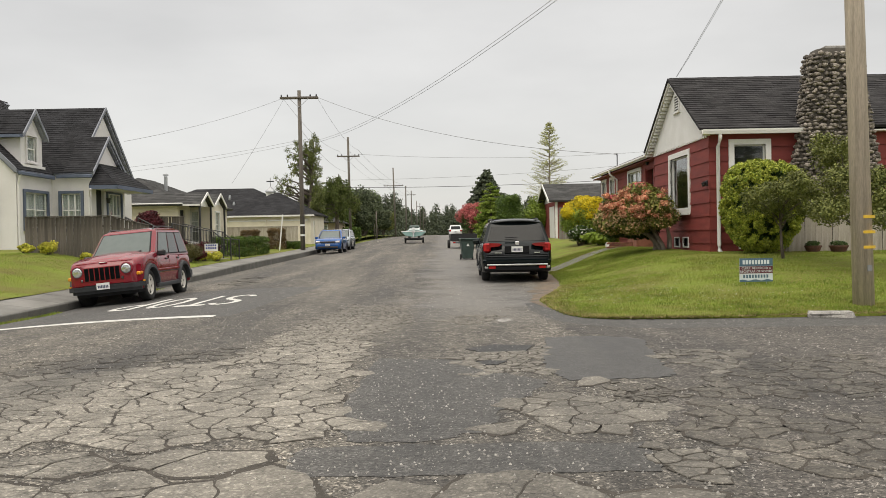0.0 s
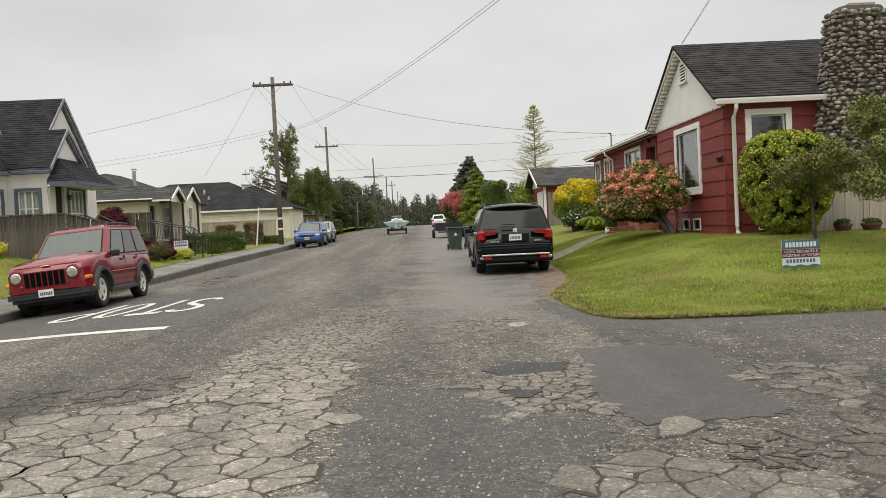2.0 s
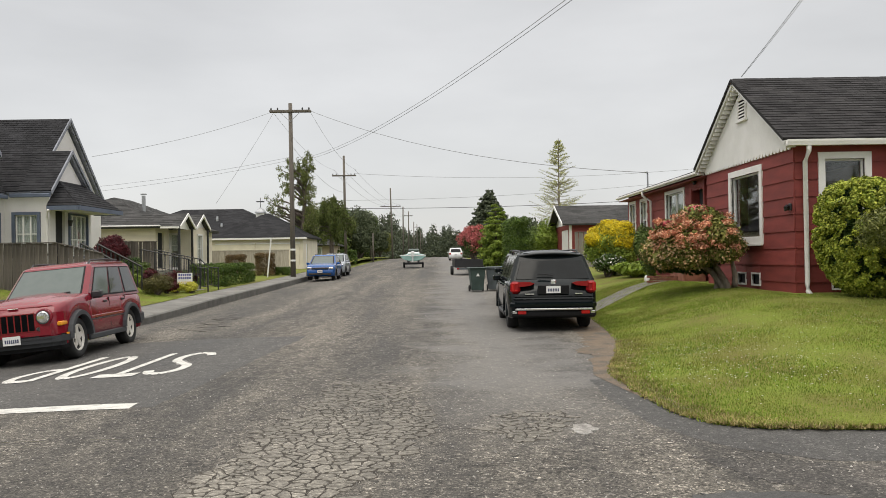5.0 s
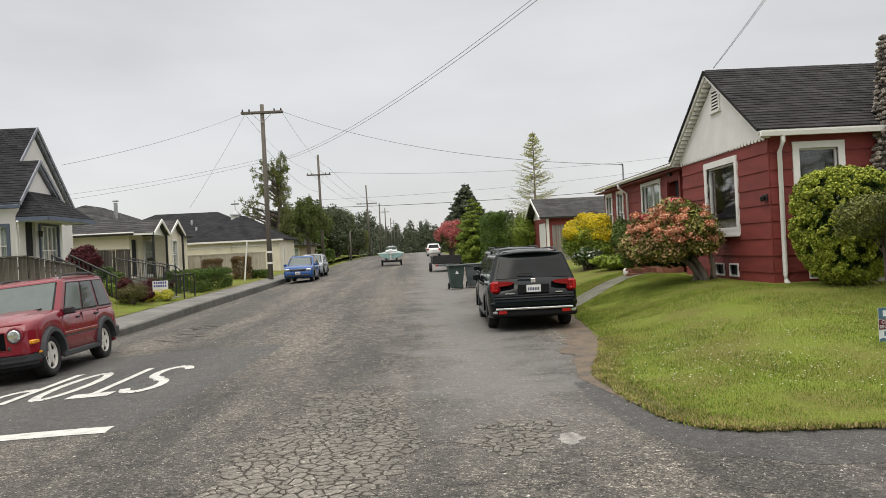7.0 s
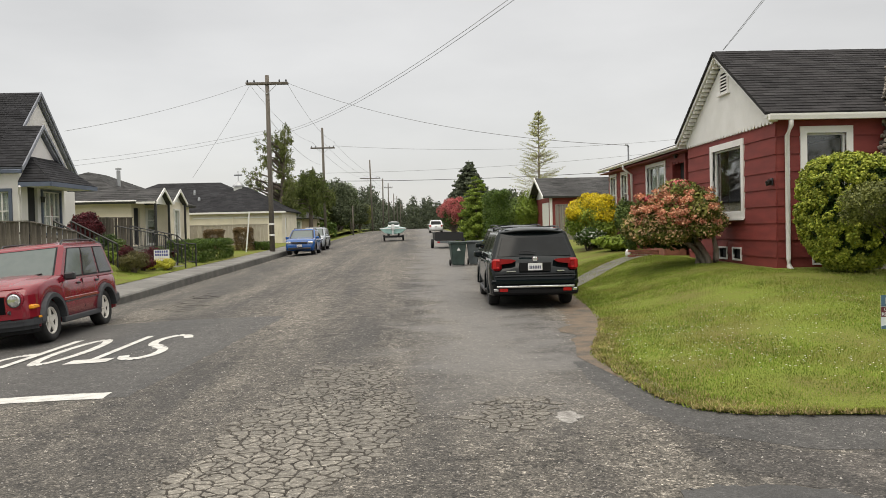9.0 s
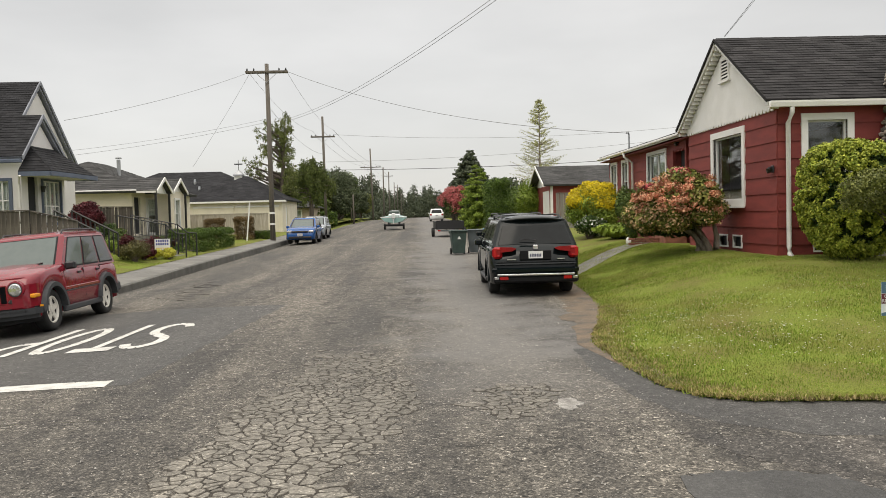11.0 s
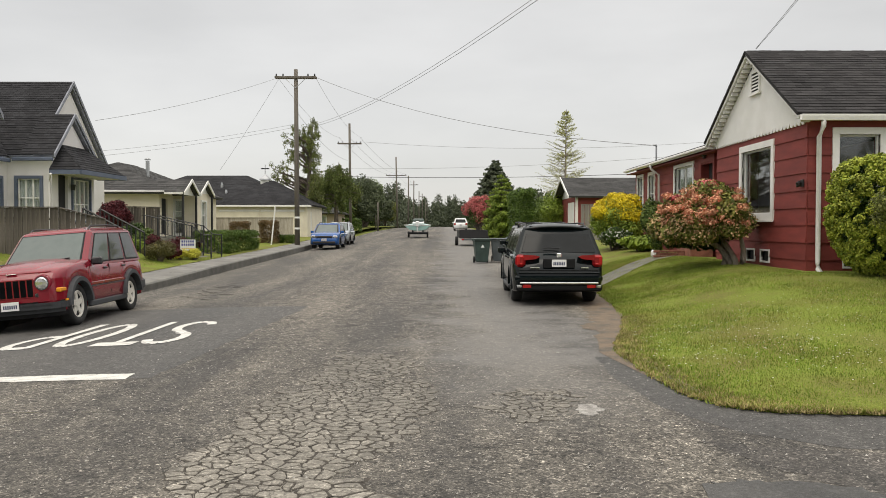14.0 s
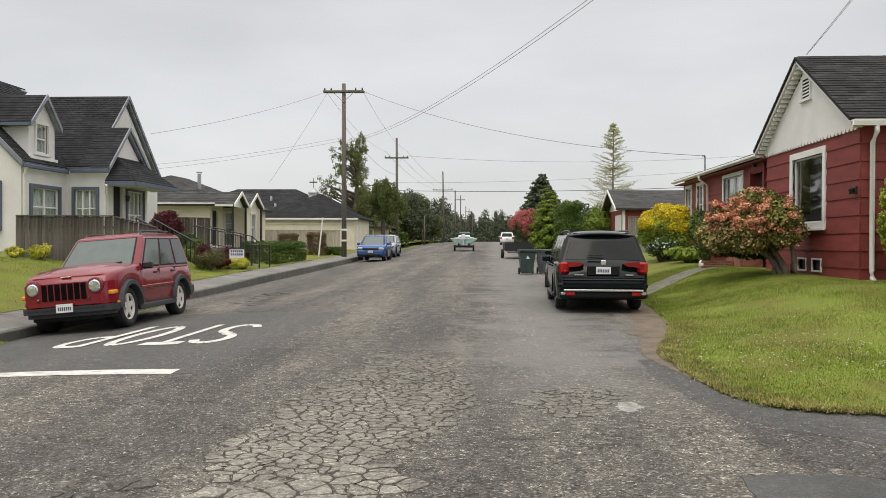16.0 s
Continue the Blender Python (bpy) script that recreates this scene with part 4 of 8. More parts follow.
for i in range(40):
    x0 = -OV + i * 0.295
    part("ridge_tile", prism(B(), [(mid - 0.14, PEAK + 0.09), (mid, PEAK + 0.2 + 0.004 * (i % 2)), (mid + 0.14, PEAK + 0.09), (mid, PEAK + 0.17)], "x", x0, x0 + 0.3), M_ROOF, red)
zs = PEAK - slope * (mid + ex) + 0.1
g = part("gutter", prism(B(), [(-ex - 0.12, zs), (-ex - 0.12, zs + 0.04), (-ex - 0.09, zs + 0.04), (-ex - 0.08, zs - 0.05), (-ex - 0.02, zs - 0.06), (-ex - 0.02, zs + 0.04), (-ex + 0.0, zs + 0.04), (-ex, zs - 0.09), (-ex - 0.1, zs - 0.09)], "x", -OV - 0.02, 2.65), M_WHITE, red, "white gutter")
part("soffit", box(B(), (-0.04, -ex, TOP - 0.02), (11.2, 0.0, TOP + 0.02)), M_WHITE, red)
part("downspout", tube(B(), [(0.2, -ex - 0.05, zs - 0.09), (0.2, -ex - 0.05, zs - 0.2), (0.2, -0.1, zs - 0.42), (0.2, -0.1, 0.95), (0.2, -0.12, 0.8), (0.2, -0.28, 0.7)], 0.055, 8), M_WHITE, red, "white downspout", smooth=True)
# long low wing
ze, zr = 4.18, 5.45
q = [(-0.04, GW - 0.2, ze), (-0.04, 17.6, ze), (4.9, 17.6, zr), (4.9, GW - 0.2, zr)]
r = part("roof", plate(B(), q, 0.12), M_ROOF, red)
shingles("shingle", q, M_ROOF, r, seed=21)
q = [(10.0, GW, ze), (10.0, 17.6, ze), (4.9, 17.6, zr), (4.9, GW, zr)]
part("roof", plate(B(), q, 0.12), M_ROOF, red)
part("gable_core", prism(B(), [(1.0, TOP), (9.6, TOP), (4.9, zr - 0.15)], "y", 17.05, 17.18), M_RED, red)
part("gutter", box(box(B(), (-0.14, GW + 0.05, ze - 0.11), (-0.06, 17.6, ze - 0.03), 0.02), (-0.05, GW + 0.05, ze - 0.14), (-0.02, 17.6, ze - 0.02)), M_WHITE, red, "white gutter")
part("downspout", tube(B(), [(-0.1, 13.1, ze - 0.12), (-0.09, 13.1, ze - 0.26), (0.22, 13.1, ze - 0.48), (0.24, 13.1, 1.2)], 0.045, 8), M_WHITE, red, smooth=True)
part("soffit", box(B(), (-0.02, GW + 0.05, ze - 0.22), (0.4, 17.5, ze - 0.19)), M_RED, red)
part("service_mast", tube(B(), [(0.9, 16.1, 4.3), (0.9, 16.1, 5.05), (0.86, 16.05, 5.13), (0.76, 15.95, 5.1)], 0.035, 7), M_METAL, red, "grey service mast on the roof")

# ---- pale stucco house with blue trim ----
PIVOT = Vector((-0.39, 4.93, 1.56))


def farther(k):
    """Grows a house that was planned too near, away from the middle of the crossing."""
    return Matrix.Translation(PIVOT) @ Matrix.Scale(k, 4) @ Matrix.Translation(-PIVOT)


pale = thing("house", "pale stucco house with slate-blue trim and steep charcoal roofs", "house", farther(1.25))
XM, XE, XW, YS, YW = -14.2, -13.5, -15.0, 32.06, 29.44
RY, RZ, EZ = 34.95, 6.76, 3.93
bm = B()
south_holes = [(-14.72 + 0.08, -13.84 - 0.05, 1.95, 3.28)]
wing_holes = [(29.98, 31.62, 1.95, 3.25)]
wall(bm, "y", YS, 0.2, XW, XE, 0.6, EZ, south_holes)
wall(bm, "x", XW - 0.2, 0.2, YW, YS, 0.6, EZ, wing_holes)
wall(bm, "y", YW, 0.2, -21.4, XW - 0.2, 0.6, EZ, [(-17.2, -15.72, 1.95, 3.3)])
wall(bm, "x", XE - 0.2, 0.2, YS + 0.2, 35.3, 0.6, EZ, [(32.5, 33.2, 1.5, 3.5), (33.5, 34.9, 1.9, 3.35)])
wall(bm, "x", XM - 0.2, 0.2, 35.3, 37.9, 0.6, EZ)
wall(bm, "y", 37.7, 0.2, -22.0, XM - 0.2, 0.6, EZ)
part("wall", bm, M_STUCCO, pale)
part("gable_wall", prism(B(), [(YS, EZ), (37.9, EZ), (RY, RZ - 0.1)], "x", XM - 0.2, XM), M_STUCCO, pale)
PY, PZ = 33.5, 5.4
part("gable_wall", prism(B(), [(YS + 0.02, EZ), (35.3, EZ), (PY, PZ - 0.08)], "x", XE - 0.2, XE - 0.003), M_STUCCO, pale)
part("gable_wall", prism(B(), [(-21.4, EZ), (XW, EZ), (-18.2, EZ + 3.2)], "y", YW, YW + 0.2), M_STUCCO, pale)
part("inner_floor", box(B(), (-21, YW + 0.3, 1.2), (XW - 0.3, 37.6, 1.3)), M_DARK, pale)
window(pale, "y", YS, -1, south_holes[0][0], south_holes[0][1], 1.95, 3.28, M_BLUE, 0.1, rails=(0.52,), mullions=(0.33, 0.66), curtain=0.95)
window(pale, "x", XW, 1, 29.98, 31.62, 1.95, 3.25, M_BLUE, 0.1, rails=(0.52,), mullions=(0.5,), curtain=0.95)
window(pale, "y", YW, -1, -17.2, -15.72, 1.95, 3.3, M_BLUE, 0.1, rails=(0.52,), curtain=0.95)
window(pale, "x", XE, 1, 33.5, 34.9, 1.9, 3.35, M_BLUE, 0.06, rails=(0.4,), mullions=(0.25, 0.5, 0.75), curtain=0.6)
part("entry_door", box(B(), (XE - 0.15, 32.5, 1.5), (XE - 0.1, 33.2, 3.5)), M_DARK, pale, "dark front door under the porch roof")
part("porch_lamp", tube(B(), [(XE + 0.12, 33.35, 2.95), (XE + 0.12, 33.35, 3.15)], [0.06, 0.09], 8), M_BLACK, pale)


def slope_roof(parent, q, mat_, seed, thick=0.14, course=0.13):
    low = [(x, y, z - 0.03) for x, y, z in q]
    part("roof_deck", plate(B(), low, thick), M_RAKE, parent, "pale painted roof edge")
    r = part("roof", plate(B(), q, 0.026), mat_, parent)
    shingles("shingle", q, mat_, r, course, 0.24, seed)
    return r


ov = 0.12
sl = (RZ - EZ) / (RY - YS)
slope_roof(pale, [(-22.5, YS - ov, EZ - ov * sl + 0.25), (XM + ov, YS - ov, EZ - ov * sl + 0.25), (XM + ov, RY, RZ + 0.25), (-22.5, RY, RZ + 0.25)], M_ROOF3, 31)
slope_roof(pale, [(-22.5, 37.9 + ov, EZ - ov * sl + 0.25), (XM + ov, 37.9 + ov, EZ - ov * sl + 0.25), (XM + ov, RY, RZ + 0.25), (-22.5, RY, RZ + 0.25)], M_ROOF3, 32)
ps = (PZ - EZ) / (35.3 - PY)
PT = EZ + (PY - YS) * sl + 0.275
slope_roof(pale, [(XM - 0.3, YS - ov, EZ - ov * sl + 0.275), (XE + ov, YS - ov, EZ - ov * sl + 0.275), (XE + ov, PY, PT), (XM - 0.3, PY, PT)], M_ROOF3, 33)
slope_roof(pale, [(XM, 35.3 + ov, EZ - ov * ps + 0.21), (XE + ov, 35.3 + ov, EZ - ov * ps + 0.21), (XE + ov, PY, PT), (XM, PY, PT)], M_ROOF3, 34)
# porch roof skirt
q = [(-12.45, YS - 0.15, 3.58), (-12.45, 35.6, 3.58), (XE - 0.02, 34.6, 4.5), (XE - 0.02, 32.75, 4.5)]
slope_roof(pale, q, M_ROOF3, 35, 0.1)
slope_roof(pale, [(XE - 0.02, YS - 0.15, 3.58), (-12.45, YS - 0.15, 3.58), (XE - 0.02, 32.75, 4.5), (XE - 0.03, 32.75, 4.5)], M_ROOF3, 36, 0.1)
slope_roof(pale, [(-12.45, 35.6, 3.58), (XE - 0.02, 35.6, 3.58), (XE - 0.03, 34.6, 4.5), (XE - 0.02, 34.6, 4.5)], M_ROOF3, 37, 0.1)
part("porch_fascia", box(box(box(B(), (-12.46, YS - 0.17, 3.42), (-12.4, 35.62, 3.57)), (XE, YS - 0.2, 3.42), (-12.46, YS - 0.14, 3.57)), (XE, 35.56, 3.42), (-12.46, 35.62, 3.57)), M_BLUE, pale)
part("porch_ceiling", box(B(), (XE + 0.003, YS - 0.14, 3.44), (-12.46, 35.56, 3.48)), M_STUCCO, pale)
part("porch_floor", box(B(), (XE, YS + 0.1, 0.5), (-12.5, 35.3, 1.42)), M_CONCRETE, pale)
# wing with its dormer
WR = -18.2
ws = 3.2 / (XW - WR)
slope_roof(pale, [(XW + ov, YW - ov, EZ - ov * ws + 0.2), (XW + ov, YS + 0.3, EZ - ov * ws + 0.2), (WR, YS + 2.6, EZ + 3.4), (WR, YW - ov, EZ + 3.4)], M_ROOF3, 38)
slope_roof(pale, [(-21.4 - ov, YW - ov, EZ - ov * ws + 0.2), (-21.4 - ov, YS + 3, EZ - ov * ws + 0.2), (WR, YS + 3, EZ + 3.4), (WR, YW - ov, EZ + 3.4)], M_ROOF3, 39)


def rake(parent, a, b, w=0.17, material=M_RAKE, t=0.05, axis="x"):
    a, b = Vector(a), Vector(b)
    d = Vector((t, 0, 0)) if axis == "x" else Vector((0, -t, 0))
    bm = B()
    vs = [bm.verts.new(p) for p in (a, b, b - Vector((0, 0, w)), a - Vector((0, 0, w)), a + d, b + d, b + d - Vector((0, 0, w)), a + d - Vector((0, 0, w)))]
    fs = [bm.faces.new([vs[i] for i in q]) for q in ((0, 1, 2, 3), (7, 6, 5, 4), (0, 4, 5, 1), (1, 5, 6, 2), (2, 6, 7, 3), (3, 7, 4, 0))]
    bmesh.ops.recalc_face_normals(bm, faces=fs)
    return part("rake_board", bm, material, parent)


rake(pale, (XM + ov + 0.004, PY + 0.02, PT), (XM + ov + 0.004, RY, RZ + 0.27), 0.14)
rake(pale, (XM + ov + 0.004, 37.9 + ov, EZ - ov * sl + 0.27), (XM + ov + 0.004, RY, RZ + 0.27), 0.14)
rake(pale, (XE + ov + 0.004, YS - ov, EZ - ov * sl + 0.3), (XE + ov + 0.004, PY, PT + 0.02), 0.13)
rake(pale, (XE + ov + 0.004, 35.3 + ov, EZ - ov * ps + 0.23), (XE + ov + 0.004, PY, PT + 0.02), 0.13)
rake(pale, (XW + ov, YW - ov - 0.004, EZ - ov * ws + 0.22), (WR, YW - ov - 0.004, EZ + 3.42), axis="y")
part("gutter", box(B(), (XW + 0.26, YS - ov - 0.1, EZ - 0.07), (XE + ov, YS - ov, EZ + 0.06), 0.02), M_BLUE, pale, "slate-blue gutter")
part("gutter", box(B(), (XW + ov, YW - ov, EZ - 0.12), (XW + ov + 0.1, YS - 0.15, EZ + 0.01), 0.02), M_BLUE, pale, "slate-blue gutter")
part("downspout", tube(B(), [(XW + 0.18, YW - 0.02, EZ - 0.1), (XW + 0.06, YW + 0.05, EZ - 0.45), (XW + 0.06, YW + 0.05, 1.2)], 0.04, 7), M_STUCCO, pale)
part("downspout", tube(B(), [(XE + 0.1, YS - 0.3, EZ - 0.5), (XE - 0.06, YS - 0.06, EZ - 0.75), (XE - 0.06, YS - 0.06, 1.2)], 0.04, 7), M_STUCCO, pale)
# dormer
DX, D0, D1, DM, DZ, DP = -15.12, 30.05, 31.6, 30.82, 5.38, 6.22
bm = B()
wall(bm, "x", DX - 0.15, 0.15, D0, D1, 4.05, DZ, [(30.42, 31.12, 4.4, 5.32)])
box(bm, (-18.0, D0, 4.1), (DX - 0.15, D0 + 0.15, DZ))
box(bm, (-18.0, D1 - 0.15, 4.1), (DX - 0.15, D1, DZ))
prism(bm, [(D0, DZ), (D1, DZ), (DM, DP - 0.05)], "x", DX - 0.15, DX)
part("dormer", bm, M_STUCCO, pale)
window(pale, "x", DX, 1, 30.42, 31.12, 4.4, 5.32, M_STUCCO, 0.07, rails=(0.5,), curtain=0.95)
ds = (DP - DZ) / (DM - D0)
slope_roof(pale, [(-18.4, D0 - 0.14, DZ - 0.14 * ds + 0.1), (DX + 0.16, D0 - 0.14, DZ - 0.14 * ds + 0.1), (DX + 0.16, DM, DP + 0.1), (-18.4, DM, DP + 0.1)], M_ROOF3, 40, 0.1)
slope_roof(pale, [(-18.4, D1 + 0.14, DZ - 0.14 * ds + 0.1), (DX + 0.16, D1 + 0.14, DZ - 0.14 * ds + 0.1), (DX + 0.16, DM, DP + 0.1), (-18.4, DM, DP + 0.1)], M_ROOF3, 41, 0.1)
for y_e in (D0 - 0.14, D1 + 0.14):
    rake(pale, (DX + 0.164, y_e, DZ - 0.14 * ds + 0.12), (DX + 0.164, DM, DP + 0.12), 0.16)
part("dormer_gutter", box(B(), (-18.2, D0 - 0.32, DZ - 0.2), (DX + 0.16, D0 - 0.14, DZ - 0.1)), M_BLUE, pale)
part("dormer_sill", box(B(), (DX, D0 - 0.03, 4.16), (DX + 0.1, D1 + 0.03, 4.26)), M_WHITE, pale)

# ---- vehicles ----
def paint(name, c, flake=0.0):
    m = mat(name, c, 0.16, 0.0, vary=0.04, scale=2, fine=40, bump=0.0, tone2=tuple(v * 0.9 for v in c), spec=0.45, coat=0.35)
    return m


M_CARRED = paint("car_paint_red", (0.205, 0.008, 0.020))
M_CARBLACK = mat("car_paint_black", (0.005, 0.0085, 0.0095), 0.1, 0.0, vary=0.04, scale=2, fine=40, bump=0.0, tone2=(0.004, 0.007, 0.008), spec=0.3)
M_VOID = mat("grille_dark", (0.006, 0.006, 0.007), 0.9, vary=0.1, bump=0.0, spec=0.05)
M_TRIM = mat("black_plastic_trim", (0.009, 0.009, 0.01), 0.55, vary=0.1, scale=3, fine=60, bump=0.05, spec=0.2)
M_CARBLUE = paint("car_paint_blue", (0.007, 0.07, 0.26))
M_CARGREY = paint("car_paint_grey", (0.32, 0.35, 0.38))
M_CARWHITE = paint("car_paint_white", (0.72, 0.73, 0.73))
M_TINT = mat("tinted_glass", (0.008, 0.0095, 0.01), 0.04, vary=0.01, bump=0.0, spec=0.24, tone2=(0.011, 0.013, 0.014))
# base tones hold the sky's reflection and the cabin behind the glass
M_SCREEN = mat("windscreen_sky_tone", (0.1, 0.124, 0.116), 0.05, vary=0.01, bump=0.0, spec=0.55, tone2=(0.088, 0.112, 0.106))
M_SIDEGLASS = mat("side_glass_sky_tone", (0.045, 0.052, 0.052), 0.04, vary=0.01, bump=0.0, spec=0.55, tone2=(0.04, 0.046, 0.046))
M_TYRE = mat("tyre_rubber", (0.022, 0.022, 0.022), 0.85, vary=0.2, scale=6, fine=60, bump=0.3)
M_RIM = plain("alloy", (0.72, 0.69, 0.63), 0.4, 0.1)
M_RIMDARK = plain("alloy_dark", (0.12, 0.12, 0.125), 0.35, 0.8)
M_CLAD = plain("grey_cladding", (0.042, 0.045, 0.05), 0.65)
M_BUMPER = plain("dark_bumper_plastic", (0.024, 0.026, 0.03), 0.6)
M_CHROME = plain("chrome", (0.8, 0.8, 0.81), 0.2, 0.9)
M_LAMPRED = plain("red_lens", (0.42, 0.014, 0.014), 0.12)
M_LAMPDARK = plain("dark_red_lens", (0.26, 0.008, 0.011), 0.12)
M_LAMPCLEAR = plain("clear_lens", (0.7, 0.71, 0.72), 0.14, 0.85)
M_AMBER = plain("amber_lens", (0.75, 0.3, 0.02), 0.2)
M_PLATE = plain("plate_white", (0.75, 0.75, 0.74), 0.5)
M_INK = plain("plate_ink", (0.05, 0.06, 0.12), 0.6)


def lathe(bm, prof, cx, cy, cz, side=1, n=22):
    """A round part about an axle along x: prof is (radius, out) pairs."""
    rings = [[bm.verts.new((cx + side * o, cy + r * math.cos(2 * math.pi * k / n), cz + r * math.sin(2 * math.pi * k / n))) for k in range(n)] for r, o in prof]
    fs = []
    for a, b in zip(rings, rings[1:]):
        fs += [bm.faces.new((a[k], a[(k + 1) % n], b[(k + 1) % n], b[k])) for k in range(n)]
    fs += [bm.faces.new(rings[0]), bm.faces.new(rings[-1])]
    bmesh.ops.recalc_face_normals(bm, faces=fs)
    return bm


def wheel(parent, x, y, r, side, rim_mat=None, spokes=5, width=0.23):
    bm = lathe(B(), [(r * 0.62, -width), (r * 0.93, -width), (r, -width + 0.03), (r, -0.035), (r * 0.95, 0.0), (r * 0.78, 0.012), (r * 0.66, -0.01), (r * 0.64, -0.05)], x, y, r, side, 26)
    w = part("wheel", bm, M_TYRE, parent, smooth=True)
    part("rim", lathe(B(), [(r * 0.64, -0.11), (r * 0.66, -0.01), (r * 0.6, -0.012), (r * 0.57, -0.09)], x, y, r, side), rim_mat or M_RIM, w, "alloy rim", smooth=True)
    bm = B()
    for k in range(spokes):
        a = 2 * math.pi * (k + 0.25) / spokes
        d, t = Vector((0, math.cos(a), math.sin(a))), Vector((0, -math.sin(a), math.cos(a)))
        c = Vector((x, y, r))
        o = Vector((side, 0, 0))
        vs = []
        for dep in (-0.075, -0.028):
            for q, wd in ((0.06, 0.16), (0.6, 0.1)):
                for s in (-1, 1):
                    vs.append(bm.verts.new(c + d * q * r + t * s * wd * r + o * dep))
        for q in ((0, 1, 3, 2), (4, 6, 7, 5), (0, 4, 5, 1), (2, 3, 7, 6), (0, 2, 6, 4), (1, 5, 7, 3)):
            bm.faces.new([vs[i] for i in q])
    lathe(bm, [(r * 0.02, -0.09), (r * 0.19, -0.09), (r * 0.17, -0.02), (r * 0.02, -0.015)], x, y, r, side, 12)
    bmesh.ops.recalc_face_normals(bm, faces=bm.faces[:])
    part("spokes", bm, rim_mat or M_RIM, w)
    part("brake_disc", lathe(B(), [(r * 0.05, -0.13), (r * 0.55, -0.13), (r * 0.55, -0.115), (r * 0.05, -0.115)], x, y, r, side), M_RIMDARK, w)
    return w


def suv(label, m, col, L, W, H, wb, fo, wr, gc, top, belt, cowl, roof_f, roof_r, tail, sill=0.0, rim=None, clad=None, group="", spokes=5, rear_w=0.97):
    """A car standing on z = 0 with its nose towards +y. top: (y, z) points of the bonnet and waist line from tail to nose.
    cowl, roof_f, roof_r, tail: y of the windscreen's foot and head and of the rear window's head and foot."""
    car = thing("car", label, "car", m, group)
    yn, yt = L / 2, -L / 2
    yf = yn - fo
    yr = yf - wb
    hw = W / 2
    ty, tz = zip(*top)

    def topz(y):
        return float(np.interp(y, ty, tz))

    def halfw(y):
        e = min(y - yt, yn - y)
        return hw * (1 - 0.16 * max(0, 1 - e / 0.55) ** 2.2) if y > 0 else hw * (1 - (1 - rear_w + 0.08) * max(0, 1 - e / 0.4) ** 2)

    R = wr + 0.07
    ys = sorted(set(np.round(np.concatenate([np.linspace(yt, yn, 46), *[yw + R * np.cos(np.linspace(0, math.pi, 17)) for yw in (yf, yr)]]), 4)))
    bm = B()
    rings = []
    for y in ys:
        zb = gc
        e = min(y - yt, yn - y)
        zb += 0.1 * max(0, 1 - e / 0.3)
        for yw in (yf, yr):
            if abs(y - yw) < R:
                zb = max(zb, wr + math.sqrt(R * R - (y - yw) ** 2))
        zt = topz(y)
        w = halfw(y)
        zb = min(zb, zt - 0.12)
        zm = zb + (zt - zb) * 0.45
        half = [(0, zb), (w * 0.86, zb), (w * 0.97, zb + 0.03), (w, zm), (w * 0.985, zt - 0.14 * min(1, (zt - zb))), (w * 0.955, zt - 0.03), (w * 0.9, zt), (w * 0.5, zt + 0.025), (0, zt + 0.035)]
        rings.append([bm.verts.new((x, y, z)) for x, z in half] + [bm.verts.new((-x, y, z)) for x, z in half[-2:0:-1]])
    n = len(rings[0])
    for a, b in zip(rings, rings[1:]):
        for k in range(n):
            bm.faces.new((a[k], a[(k + 1) % n], b[(k + 1) % n], b[k]))
    bm.faces.new(rings[0])
    bm.faces.new(rings[-1][::-1])
    bmesh.ops.recalc_face_normals(bm, faces=bm.faces[:])
    body = part("body", bm, col, car, smooth=True)
    part("underbody", box(B(), (-hw + 0.26, yt + 0.25, gc + 0.02), (hw - 0.26, yn - 0.25, max(gc + 0.3, wr + 0.25))), M_BLACK, car)
    # cabin
    wb_, wt_ = hw * 0.94, hw * (0.775 if W < 1.9 else 0.73)
    bz = belt - 0.02

    def ring(y0, y1, w0, w1, z, c=0.065):
        return [(-w0 + c, y0, z), (w0 - c, y0, z), (w0, y0 + c, z), (w1, y1 - c * 1.5, z), (w1 - c * 1.2, y1, z), (-w1 + c * 1.2, y1, z), (-w1, y1 - c * 1.5, z), (-w0, y0 + c, z)]
    loops = [ring(tail, cowl, wb_, wb_, bz), ring(tail + (roof_r - tail) * 0.9, cowl + (roof_f - cowl) * 0.9, wt_ + 0.03, wt_ + 0.02, H - 0.1), ring(roof_r, roof_f, wt_ - 0.02, wt_ - 0.04, H - 0.03), ring(roof_r + 0.25, roof_f - 0.3, wt_ - 0.2, wt_ - 0.22, H)]
    bm = B()
    vs = [[bm.verts.new(p) for p in lp] for lp in loops]
    for a, b in zip(vs, vs[1:]):
        for k in range(8):
            bm.faces.new((a[k], a[(k + 1) % 8], b[(k + 1) % 8], b[k]))
    bm.faces.new(vs[-1])
    bmesh.ops.recalc_face_normals(bm, faces=bm.faces[:])
    bmesh.ops.bevel(bm, geom=[e for e in bm.edges if e.calc_length() > 0.3 and min(v.co.z for v in e.verts) > bz + 0.1], offset=0.03, segments=2, affect="EDGES")
    cabin = part("cabin", bm, col, car, smooth=False)
    A, Bq = loops[0], loops[1]

    def pane(name, i, j, u0, u1, v0, v1, material, lab="", t=0.014):
        p00, p10, p01, p11 = (Vector(q) for q in (A[i], A[j], Bq[i], Bq[j]))

        def at(u, v):
            return p00.lerp(p10, u).lerp(p01.lerp(p11, u), v)
        q = [at(u0, v0), at(u1, v0), at(u1, v1), at(u0, v1)]
        nrm = (q[1] - q[0]).cross(q[3] - q[0]).normalized()
